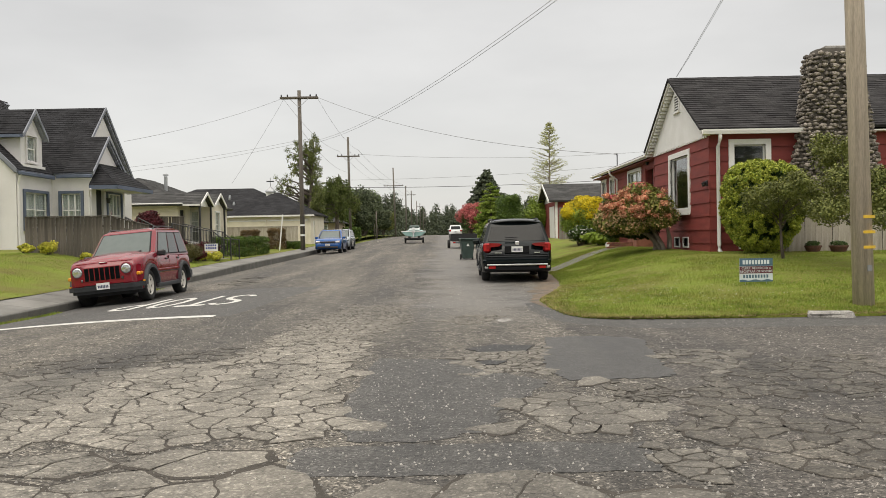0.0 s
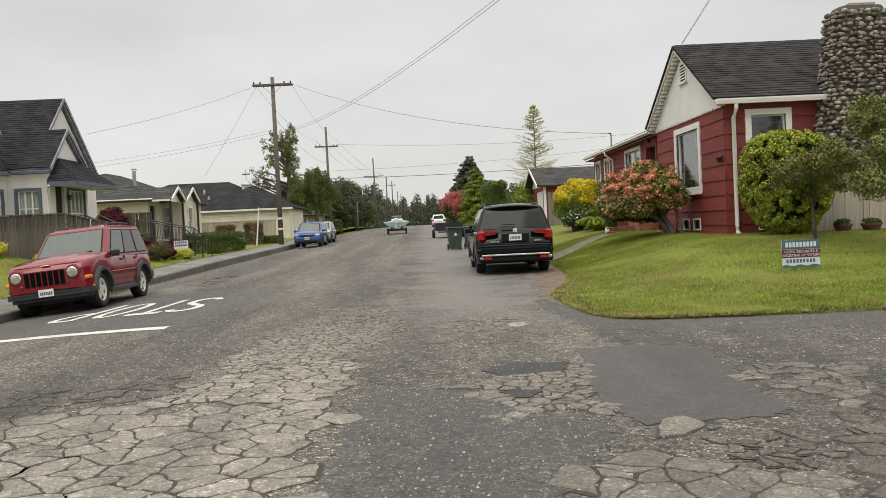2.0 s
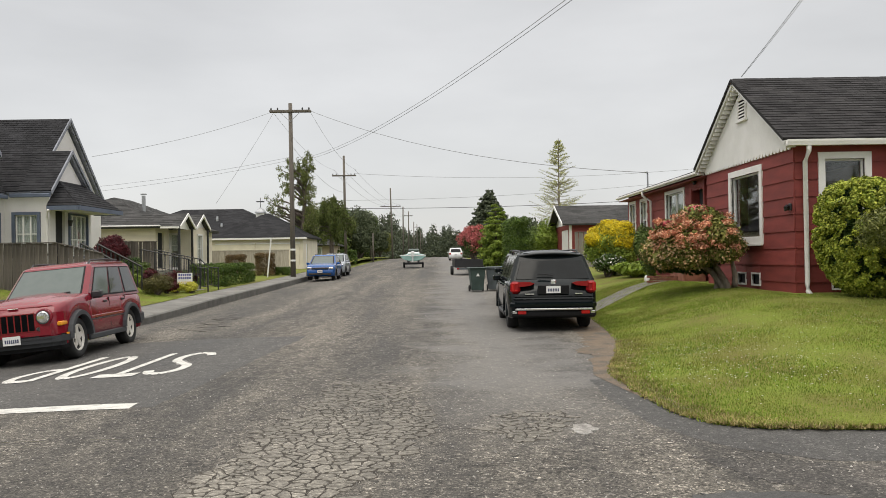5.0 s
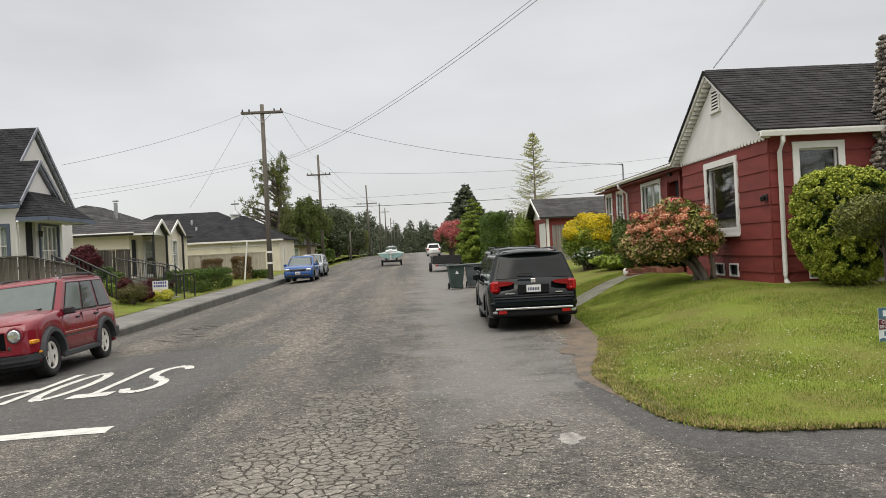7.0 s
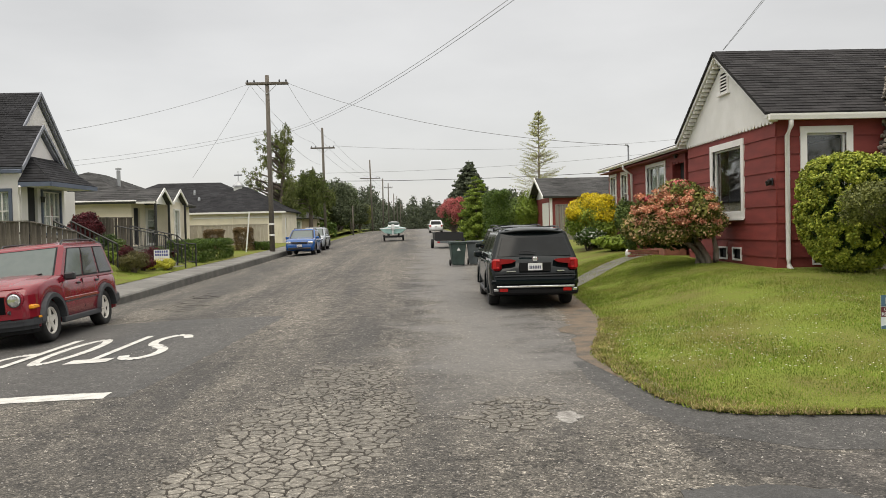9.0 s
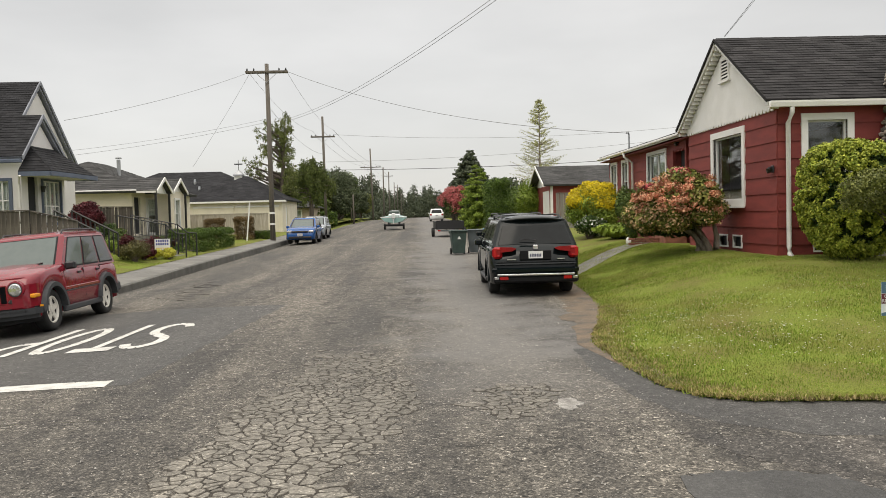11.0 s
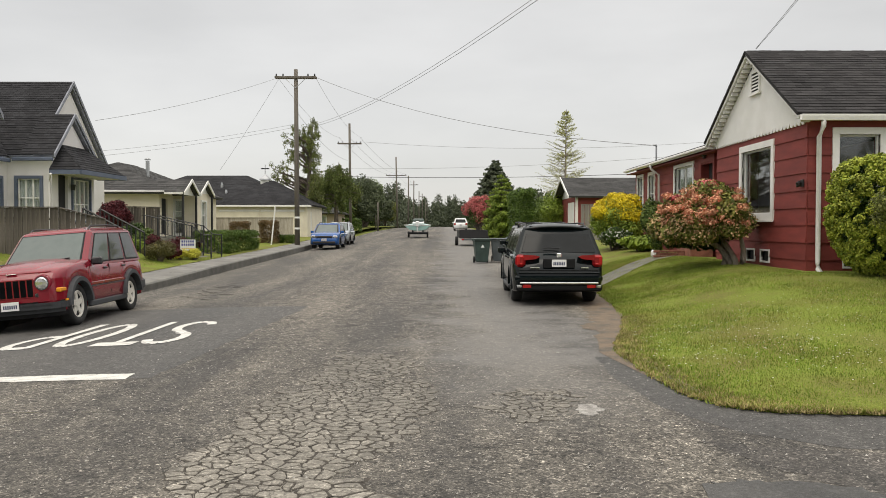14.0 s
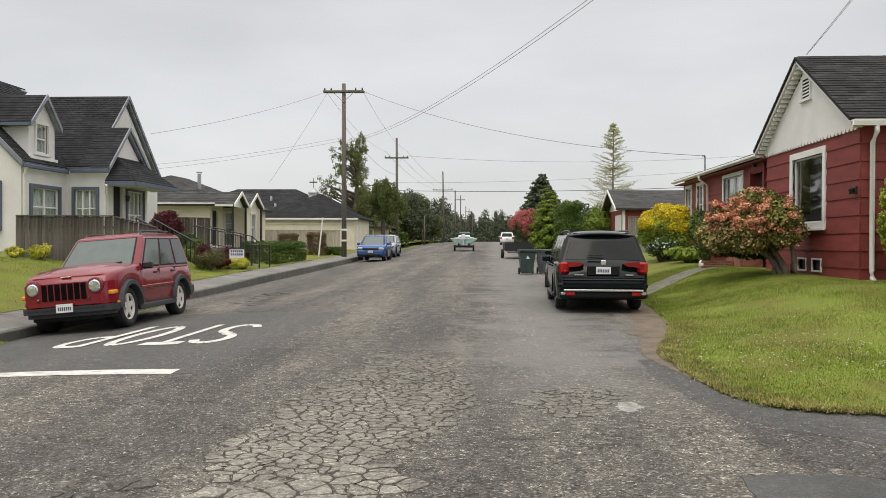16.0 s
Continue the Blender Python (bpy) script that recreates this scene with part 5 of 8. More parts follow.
        c = sum(q, Vector()) / 4
        if nrm.dot(c - Vector((0, (tail + cowl) / 2, bz + 0.2))) < 0:
            nrm = -nrm
        bm = B()
        lo, hi = [bm.verts.new(v - nrm * 0.002) for v in q], [bm.verts.new(v + nrm * t - (v - c) * 0.012) for v in q]
        bm.faces.new(hi)
        for k in range(4):
            bm.faces.new((lo[k], lo[(k + 1) % 4], hi[(k + 1) % 4], hi[k]))
        bmesh.ops.recalc_face_normals(bm, faces=bm.faces[:])
        return part(name, bm, material, car, lab)
    return car, pane, dict(hw=hw, yn=yn, yt=yt, yf=yf, yr=yr, wb_=wb_, wt_=wt_, topz=topz, halfw=halfw, body=body, cabin=cabin)


def wheels(car, d, wr, rim=None, spokes=5):
    for y in (d["yf"], d["yr"]):
        for s in (-1, 1):
            wheel(car, s * (d["hw"] - 0.05), y, wr, s, rim, spokes)


def flare(parent, d, yw, wr, s, material, wide=0.05, low=0.3):
    """A wheel arch lip."""
    bm = B()
    R0, R1, x0 = wr + 0.045, wr + 0.15, s * (d["hw"] - 0.09)
    x1 = s * (d["hw"] + wide)
    k, rings = 14, []
    for i in range(k + 1):
        a = math.radians(-12) + math.radians(204) * i / k
        c, sn = math.cos(a), math.sin(a)
        z = lambda r: max(low, wr + r * sn)
        rings.append([bm.verts.new((x, yw + r * c, z(r))) for x, r in ((x0, R0), (x1, R0), (x1, R1 - 0.03), (x0 + s * 0.06, R1))])
    for a, b in zip(rings, rings[1:]):
        for j in range(4):
            bm.faces.new((a[j], a[(j + 1) % 4], b[(j + 1) % 4], b[j]))
    bm.faces.new(rings[0])
    bm.faces.new(rings[-1])
    bmesh.ops.recalc_face_normals(bm, faces=bm.faces[:])
    part("wheel_arch", bm, material, parent)


def number_plate(car, x, y, z, out, w=0.31, h=0.155):
    lo, hi = sorted((y, y + out * 0.012))
    p = part("number_plate", box(B(), (x - w / 2, lo, z), (x + w / 2, hi, z + h)), M_PLATE, car, "white number plate with dark bars")
    lo, hi = sorted((y + out * 0.012, y + out * 0.015))
    for i in range(7):
        part("bar", box(B(), (x - w * 0.4 + i * w * 0.118, lo, z + 0.035), (x - w * 0.4 + i * w * 0.118 + 0.024, hi, z + 0.1)), M_INK, p)


def mirror(car, x, y, z, s, material):
    bm = box(B(), (min(x, x + s * 0.2), y - 0.07, z), (max(x, x + s * 0.2), y + 0.06, z + 0.15), 0.03)
    part("mirror", bm, material, car)


def rails(car, d, H, y0, y1, x):
    for s in (-1, 1):
        part("roof_rail", tube(B(), [(s * x, y0, H - 0.06), (s * x, y0 + 0.12, H + 0.02), (s * x, (y0 + y1) / 2, H + 0.035), (s * x, y1 - 0.12, H + 0.02), (s * x, y1, H - 0.06)], 0.02, 6), M_BLACK, car)


# red off-roader by the kerb, nose towards the crossing
JW = 0.385
jm = Matrix.Translation((-8.08, 21.45, road_z(-8.08, 21.45) - 0.015)) @ pose(0, 0, 0, 0, 4.9, 180.8)
car, pane, d = suv("red boxy off-roader with grey wheel arches parked at the kerb", jm, M_CARRED, 4.3, 1.78, 1.85, 2.62, 0.78, JW, 0.3,
                   [(-2.18, 0.8), (-2.12, 1.04), (-1.9, 1.09), (0.6, 1.1), (0.8, 1.2), (1.0, 1.2), (1.5, 1.16), (1.92, 1.08), (2.06, 1.0), (2.15, 0.8)], 1.1, 0.95, 0.18, -1.8, -2.06)
wheels(car, d, JW)
jeep = car
pane("window_seal", 5, 4, 0.0, 1.0, 0.03, 0.985, M_TRIM, t=0.007)
pane("windscreen", 5, 4, 0.02, 0.98, 0.06, 0.955, M_SCREEN, "pale reflecting windscreen")
pane("rear_window", 0, 1, 0.08, 0.92, 0.12, 0.9, M_TINT)
for i, j, f in ((3, 2, 1), (6, 7, 1)):
    for u0, u1 in ((0.07, 0.36), (0.4, 0.66), (0.71, 0.95)):
        pane("window_seal", i, j, u0 - 0.014, u1 + 0.014, 0.06, 0.95, M_TRIM, t=0.007)
        pane("side_window", i, j, u0, u1, 0.1, 0.92, M_SCREEN if u0 < 0.1 else M_SIDEGLASS)
yn = d["yn"]
# raised middle of the bonnet
bm = B()
grid = []
for i in range(13):
    v = i / 12
    y = 0.92 + 1.08 * v
    row = []
    for k in range(17):
        u = -1 + k / 8
        w = 0.62 - 0.16 * v
        lift = 0.045 * smooth01((1 - abs(u)) / 0.28) * smooth01((1 - v) / 0.25) * smooth01(v / 0.1 + 0.3)
        row.append(bm.verts.new((u * w, y, d["topz"](y) + 0.035 - 0.02 * abs(u * w) / 0.45 + lift - 0.006)))
    grid.append(row)
for a, b in zip(grid, grid[1:]):
    for k in range(16):
        bm.faces.new((a[k], a[k + 1], b[k + 1], b[k]))
part("bonnet", bm, M_CARRED, car, smooth=True)
for yw in (d["yf"], d["yr"]):
    for s in (-1, 1):
        flare(car, d, yw, JW, s, M_CLAD, 0.05, 0.4)
bm = prism(B(), [(-0.9, yn - 0.34), (-0.91, yn - 0.18), (-0.84, yn - 0.06), (-0.7, yn + 0.03), (-0.45, yn + 0.08), (0.45, yn + 0.08), (0.7, yn + 0.03), (0.84, yn - 0.06), (0.91, yn - 0.18), (0.9, yn - 0.34)], "z", 0.31, 0.57)
bmesh.ops.bevel(bm, geom=[e for e in bm.edges if abs(e.verts[0].co.z - e.verts[1].co.z) < 0.01], offset=0.075, segments=4, affect="EDGES")
part("bumper", bm, M_BUMPER, car, "dark grey plastic front bumper")
part("bumper_chin", prism(B(), [(-0.84, yn - 0.5), (-0.74, yn - 0.2), (-0.45, yn - 0.07), (0.45, yn - 0.07), (0.74, yn - 0.2), (0.84, yn - 0.5)], "z", 0.24, 0.34), M_TRIM, car)
part("bumper_groove", prism(B(), [(-0.8, yn - 0.06), (-0.71, yn + 0.036), (-0.45, yn + 0.087), (0.45, yn + 0.087), (0.71, yn + 0.036), (0.8, yn - 0.06)], "z", 0.45, 0.468), M_BLACK, car)
part("bumper", box(B(), (-0.84, -yn - 0.08, 0.42), (0.84, -yn + 0.2, 0.66), 0.05), M_CLAD, car)
bm = prism(B(), [(-0.86, yn - 0.4), (-0.85, yn - 0.2), (-0.78, yn - 0.06), (-0.68, yn + 0.01), (-0.5, yn + 0.035), (0.5, yn + 0.035), (0.68, yn + 0.01), (0.78, yn - 0.06), (0.85, yn - 0.2), (0.86, yn - 0.4)], "z", 0.52, 1.045)
bmesh.ops.bevel(bm, geom=[e for e in bm.edges if all(v.co.z > 1.04 for v in e.verts)], offset=0.13, segments=6, affect="EDGES")
part("nose_panel", bm, M_CARRED, car, smooth=False)
grille = part("grille", box(B(), (-0.44, yn + 0.028, 0.6), (0.44, yn + 0.042, 0.94), 0.005), M_CARRED, car)
for i in range(7):
    part("slot", box(B(), (-0.42 + i * 0.122, yn + 0.038, 0.62), (-0.42 + i * 0.122 + 0.098, yn + 0.048, 0.92), 0.004), M_VOID, grille, "dark grille slot")
for s in (-1, 1):
    bm = B()
    tube(bm, [(s * 0.58, yn - 0.06, 0.845), (s * 0.58, yn + 0.036, 0.845), (s * 0.58, yn + 0.05, 0.845), (s * 0.58, yn + 0.055, 0.845)], [0.118, 0.118, 0.09, 0.03], 20)
    h = part("headlight", bm, M_LAMPCLEAR, car, "round clear headlight", smooth=False)
    part("bezel", tube(B(), [(s * 0.58, yn - 0.04, 0.845), (s * 0.58, yn + 0.032, 0.845), (s * 0.58, yn + 0.038, 0.845)], [0.155, 0.15, 0.128], 20), M_CARRED, h)
    part("inner_ring", tube(B(), [(s * 0.58, yn - 0.04, 0.845), (s * 0.58, yn + 0.04, 0.845)], 0.126, 20), M_BLACK, h)
    part("turn_signal", box(B(), (min(s * 0.7, s * 0.865), yn - 0.3, 0.665), (max(s * 0.7, s * 0.865), yn - 0.06, 0.745), 0.02), M_AMBER, car, "amber turn signal")
    part("fog_light", tube(B(), [(s * 0.47, yn + 0.03, 0.64), (s * 0.5, yn + 0.045, 0.64)], 0.034, 12), M_RIMDARK, car)
    part("side_marker", box(B(), (min(s * 0.86, s * 0.905), yn - 0.27, 0.46), (max(s * 0.86, s * 0.905), yn - 0.2, 0.53), 0.01), M_AMBER, car, "small amber side marker")
    mirror(car, s * 0.84, 0.62, 1.08, s, M_BLACK)
    part("wiper", tube(B(), [(s * 0.25 + 0.15, 0.86, 1.215), (s * 0.25 - 0.25, 0.81, 1.255)], 0.014, 5), M_BLACK, car)
    part("side_moulding", box(B(), (min(s * 0.86, s * 0.9), -0.95, 0.69), (max(s * 0.86, s * 0.905), 0.85, 0.755), 0.012), M_CARRED, car)
    part("moulding_strip", box(B(), (min(s * 0.86, s * 0.902), -0.94, 0.668), (max(s * 0.86, s * 0.902), 0.84, 0.688), 0.004), M_CLAD, car)
    part("sill", box(B(), (min(s * 0.82, s * 0.9), -0.9, 0.29), (max(s * 0.82, s * 0.9), 0.95, 0.4), 0.02), M_CLAD, car)
    for y in (0.02, -0.92):
        part("door_handle", box(B(), (min(s * 0.85, s * 0.9), y, 0.98), (max(s * 0.85, s * 0.9), y + 0.16, 1.02), 0.01), M_BLACK, car)
    for y in (0.82, -0.12, -0.98):
        part("door_seam", box(B(), (min(s * 0.83, s * 0.882), y, 0.5), (max(s * 0.83, s * 0.882), y + 0.012, 1.07)), M_BLACK, car)
number_plate(car, -0.02, yn + 0.09, 0.4, 1)
part("nose_badge", box(B(), (-0.09, yn - 0.14, 1.03), (0.09, yn - 0.06, 1.045), 0.004), M_CHROME, car)
rails(car, d, 1.85, -1.6, 0.05, 0.58)

# black seven-seater, tail towards the crossing
PW = 0.385


def black_suv(label, m, detail=True, group="dark cars at the lawn"):
    car, pane, d = suv(label, m, M_CARBLACK, 4.94, 1.98, 1.74, 2.82, 0.98, PW, 0.26,
                       [(-2.47, 0.62), (-2.44, 0.98), (-2.36, 1.1), (0.9, 1.08), (1.2, 1.06), (2.0, 0.98), (2.35, 0.82), (2.47, 0.6)], 1.1, 1.3, 0.55, -2.0, -2.36, group=group)
    wheels(car, d, PW, M_RIMDARK)
    pane("windscreen", 5, 4, 0.06, 0.94, 0.08, 0.95, M_TINT)
    pane("rear_window", 0, 1, 0.03, 0.97, 0.08, 0.8, M_TINT, "wide tinted rear window")
    for i, j in ((3, 2), (6, 7)):
        for u0, u1 in ((0.06, 0.34), (0.37, 0.64), (0.67, 0.94)):
            pane("side_window", i, j, u0, u1, 0.12, 0.9, M_TINT)
    t = d["yt"]
    bm = B()
    rings = []
    for k in range(15):
        x = -0.7 + 0.1 * k
        sag = 0.055 * abs(x / 0.7) ** 2.4
        rings.append([bm.verts.new((x, y + 0.1 * abs(x / 0.7) ** 3, z - sag)) for y, z in ((-2.14, 1.685), (-2.1, 1.715), (-1.75, 1.765), (-1.2, 1.772), (-1.2, 1.7), (-1.9, 1.68), (-2.07, 1.655))])
    for a, b in zip(rings, rings[1:]):
        for k in range(7):
            bm.faces.new((a[k], a[(k + 1) % 7], b[(k + 1) % 7], b[k]))
    bm.faces.new(rings[0])
    bm.faces.new(rings[-1])
    bmesh.ops.recalc_face_normals(bm, faces=bm.faces[:])
    part("spoiler", bm, M_CARBLACK, car, smooth=True)
    part("bumper", box(B(), (-0.95, t - 0.03, 0.44), (0.95, t + 0.4, 0.7), 0.1), M_CARBLACK, car)
    part("bumper_valance", box(B(), (-0.92, t - 0.02, 0.3), (0.93, t + 0.3, 0.45), 0.04), M_TRIM, car, "black plastic lower bumper")
    part("bumper_step", box(B(), (-0.88, t - 0.04, 0.69), (0.88, t + 0.1, 0.725), 0.015), M_CARBLACK, car)
    part("chrome_strip", box(B(), (-0.84, t - 0.05, 0.46), (0.84, t - 0.02, 0.5), 0.008), M_CHROME, car, "bright chrome bumper strip")
    for s in (-1, 1):
        a, b = sorted((s * 0.6, s * 0.78))
        part("reflector", box(B(), (a, t - 0.035, 0.375), (b, t - 0.01, 0.445), 0.006), M_LAMPRED, car, "red bumper reflector")
        a, b = sorted((s * 0.72, s * 0.935))
        tl = part("tail_light", box(B(), (a, t - 0.022, 0.83), (b, t + 0.26, 1.09), 0.05), M_LAMPDARK, car, "red wraparound tail light")
        for u0, u1, z0, z1 in ((0.845, 0.915, 0.87, 1.06), (0.76, 0.845, 1.02, 1.06), (0.78, 0.845, 0.87, 0.91)):
            a, b = sorted((s * u0, s * u1))
            part("lens", box(B(), (a, t - 0.034, z0), (b, t - 0.012, z1), 0.01), M_LAMPRED, tl)
        a, b = sorted((s * 0.8, s * 0.9))
        part("fog_lens", box(B(), (a, t - 0.035, 0.385), (b, t - 0.01, 0.44), 0.006), M_LAMPCLEAR, car, "clear bumper lens")
        a, b = sorted((s * 0.42, s * 0.76))
        part("tail_light_arm", prism(B(), [(s * 0.76, 0.965), (s * 0.76, 1.085), (s * 0.5, 1.075), (s * 0.41, 1.045), (s * 0.5, 0.995)], "y", t - 0.014, t + 0.12), M_LAMPDARK, car)
        mirror(car, s * 0.93, 1.0, 1.02, s, M_CARBLACK)
        part("sill", box(B(), (min(s * 0.9, s * 1.0), -1.1, 0.25), (max(s * 0.9, s * 1.0), 1.05, 0.36), 0.03), M_BLACK, car)
        for y in (0.1, -0.9):
            part("door_handle", box(B(), (min(s * 0.96, s * 1.01), y, 0.95), (max(s * 0.96, s * 1.01), y + 0.2, 0.985), 0.008), M_CARBLACK, car)
        for yw in (d["yf"], d["yr"]):
            flare(car, d, yw, PW, s, M_CARBLACK, 0.012)
    part("plate_recess", box(B(), (-0.34, t - 0.012, 0.8), (0.34, t + 0.03, 1.0), 0.01), M_TRIM, car)
    number_plate(car, 0, t - 0.014, 0.83, -1)
    part("badge", box(B(), (-0.055, t - 0.02, 1.03), (0.055, t + 0.02, 1.12), 0.012), M_CHROME, car)
    for a, b in ((-0.62, -0.42), (0.47, 0.63)):
        part("lettering_bar", box(B(), (a, t - 0.01, 0.8), (b, t + 0.02, 0.825)), M_CHROME, car)
    part("tail_seam", box(B(), (-0.86, t - 0.006, 0.752), (0.86, t + 0.02, 0.762)), M_BLACK, car)
    part("rear_wiper", tube(B(), [(0.02, -2.37, 1.22), (-0.18, -2.36, 1.235), (-0.32, -2.36, 1.23)], 0.012, 5), M_BLACK, car)
    rails(car, d, 1.74, -1.7, 0.4, 0.66)
    for y in (-1.2, 0.0):
        part("cross_bar", box(B(), (-0.66, y, 1.755), (0.66, y + 0.05, 1.775)), M_BLACK, car)
    return car


black_suv("black seven-seat sport utility car parked beside the lawn", pose(2.08, 24.85, rise(24.8), 0, 0, -0.8))
black_suv("second black sport utility car parked ahead of the first", pose(2.6, 31.4, rise(31) + 0.01, 0.4, 0, 0.5))


def small_suv(label, m, col, rear=False):
    r = 0.34
    car, pane, d = suv(label, m, col, 4.4, 1.82, 1.64, 2.64, 0.9, r, 0.24,
                       [(-2.2, 0.6), (-2.15, 0.95), (-2.0, 1.02), (0.8, 1.02), (1.1, 1.05), (1.75, 0.97), (2.02, 0.86), (2.2, 0.58)], 1.02, 1.2, 0.25, -1.5, -2.05)
    wheels(car, d, r, M_RIMDARK)
    pane("window_seal", 5, 4, 0.0, 1.0, 0.02, 0.99, M_TRIM, t=0.007)
    pane("windscreen", 5, 4, 0.05, 0.95, 0.07, 0.94, M_SCREEN)
    pane("rear_window", 0, 1, 0.06, 0.94, 0.1, 0.9, M_TINT)
    for i, j in ((3, 2), (6, 7)):
        pane("window_seal", i, j, 0.05, 0.97, 0.07, 0.94, M_TRIM, t=0.007)
        for u0, u1 in ((0.08, 0.42), (0.46, 0.78), (0.81, 0.95)):
            pane("side_window", i, j, u0, u1, 0.12, 0.9, M_TINT)
    yn = d["yn"]
    g = part("grille", box(B(), (-0.5, yn - 0.08, 0.7), (0.5, yn + 0.012, 0.8), 0.01), M_BLACK, car, "dark slotted grille")
    for i in range(7):
        part("slot", box(B(), (-0.47 + i * 0.138, yn + 0.008, 0.715), (-0.47 + i * 0.138 + 0.1, yn + 0.018, 0.785)), M_CLAD, g)
    part("lower_intake", box(B(), (-0.7, yn - 0.1, 0.33), (0.7, yn + 0.02, 0.46), 0.02), M_BLACK, car)
    for s in (-1, 1):
        a, b = sorted((s * 0.52, s * 0.82))
        part("headlight", box(B(), (a, yn - 0.22, 0.68), (b, yn - 0.02, 0.82), 0.03), M_LAMPCLEAR, car)
        a, b = sorted((s * 0.62, s * 0.85))
        part("tail_light", box(B(), (a, -yn - 0.01, 0.78), (b, -yn + 0.15, 1.0), 0.02), M_LAMPRED, car)
        mirror(car, s * 0.86, 0.8, 0.98, s, col)
        for yw in (d["yf"], d["yr"]):
            flare(car, d, yw, r, s, M_BLACK, 0.01)
    number_plate(car, 0, yn + 0.02, 0.48, 1)
    number_plate(car, 0, -yn - 0.02, 0.7, -1)
    rails(car, d, 1.64, -1.3, 0.2, 0.6)
    return car


small_suv("bright blue compact sport utility car parked at the kerb", pose(-7.85, 57.4, road_z(-7.4, 57.4), 0.6, 0, 180), M_CARBLUE)
small_suv("silver grey estate car parked behind the blue car", pose(-8.05, 64.4, road_z(-7.6, 64.4), 0.6, 0, 180), M_CARGREY)
small_suv("white sport utility car parked far along the street", pose(1.75, 112, rise(112), 0.8, 0, 0), M_CARWHITE)
small_suv("white car far down the street", pose(-5.2, 160, rise(160) - 0.02, 0, 0, 180), M_CARWHITE)

# ---- cream house with a porch ----
def hip(parent, x0, x1, y0, y1, z, peak, inset, material, seed, axis="x"):
    """A hipped roof on a rectangle; the ridge runs along axis."""
    xm, ym = (x0 + x1) / 2, (y0 + y1) / 2
    if axis == "x":
        a, b = (x0 + inset, ym, peak), (x1 - inset, ym, peak)
        quads = [[(x0, y0, z), (x1, y0, z), b, a], [(x1, y1, z), (x0, y1, z), a, b], [(x1, y0, z), (x1, y1, z), b, b], [(x0, y1, z), (x0, y0, z), a, a]]
    else:
        a, b = (xm, y0 + inset, peak), (xm, y1 - inset, peak)
        quads = [[(x1, y0, z), (x1, y1, z), b, a], [(x0, y1, z), (x0, y0, z), a, b], [(x0, y0, z), (x1, y0, z), a, a], [(x1, y1, z), (x0, y1, z), b, b]]
    for i, q in enumerate(quads):
        pts = q if q[2] != q[3] else q[:3]
        r = part("roof", plate(B(), pts, 0.12), material, parent)
        shingles("shingle", q, material, r, 0.2, 0.45, seed + i)


cream = thing("house", "small cream house with grey hipped roof and a gabled porch", "house", farther(1.15))
bm = B()
wall(bm, "y", 46.0, 0.2, -24.0, -14.8, 0.9, 3.5, [(-21.5, -20.2, 1.9, 3.1)])
wall(bm, "x", -15.0, 0.2, 46.2, 56.0, 0.9, 3.5, [(46.3, 47.2, 1.3, 3.15)])
wall(bm, "x", -13.8, 0.2, 48.3, 50.6, 0.9, 3.5, [(49.0, 49.8, 1.6, 3.05)])
wall(bm, "y", 48.1, 0.2, -15.0, -13.6, 0.9, 3.5, [(-14.74, -14.3, 1.3, 3.1)])
wall(bm, "y", 50.6, 0.2, -15.0, -13.6, 0.9, 3.5)
wall(bm, "y", 56.0, 0.2, -24.0, -14.8, 0.9, 3.5)
part("wall", bm, M_CREAM, cream)
part("foundation", box(B(), (-23.9, 46.1, 0.0), (-15.0, 55.9, 0.9)), M_CONCRETE, cream)
part("inner_partition", box(B(), (-17, 46.3, 0.9), (-16.9, 55.9, 3.45)), M_TAN, cream)
boards(cream, "y", 46.0, -1, -19.0, -14.8, 0.9, 3.5, 0.16, [], M_CREAM)
part("front_door", box(B(), (-14.95, 46.3, 1.3), (-14.9, 47.2, 3.15)), M_DARK, cream, "dark front door")
window(cream, "y", 48.1, -1, -14.74, -14.3, 1.3, 3.1, M_WHITE, 0.06, rails=(0.35, 0.67), curtain=0.5)
window(cream, "x", -13.6, 1, 49.0, 49.8, 1.6, 3.05, M_WHITE, 0.08, rails=(0.5,), curtain=0.5)
hip(cream, -22.4, -14.4, 45.6, 56.4, 3.5, 5.25, 4.2, M_ROOF2, 51, "y")
for y0, y1, x1, zt, pk in ((45.5, 48.05, -13.4, 3.42, 4.12), (48.1, 50.7, -13.36, 3.46, 4.18)):
    ym = (y0 + y1) / 2
    for ya in (y0, y1):
        q = [(-17.5, ya, zt), (x1, ya, zt), (x1, ym, pk), (-17.5, ym, pk)]
        r = part("porch_roof", plate(B(), q, 0.1), M_ROOF2, cream)
        shingles("shingle", q, M_ROOF2, r, 0.2, 0.45, 61)
        rake(cream, (x1 + 0.004, ya, zt + 0.03), (x1 + 0.004, ym, pk + 0.03), 0.16, M_WHITE)
    part("porch_gable", prism(B(), [(y0 + 0.12, zt - 0.1), (y1 - 0.12, zt - 0.1), (ym, pk - 0.08)], "x", x1 - 0.35, x1 - 0.25), M_WHITE, cream)
part("porch_floor", box(B(), (-14.8, 45.7, 0.3), (-13.3, 48.1, 1.2)), M_CONCRETE, cream)
for x, y in ((-13.5, 45.65), (-13.5, 47.8), (-13.45, 50.55)):
    part("porch_post", box(B(), (x - 0.05, y - 0.05, 1.2), (x + 0.05, y + 0.05, 3.45)), M_BLACK, cream, "thin dark porch post")
part("gutter", box(B(), (-24.4, 45.5, 3.4), (-14.4, 45.6, 3.5), 0.02), M_WHITE, cream, "white gutter")
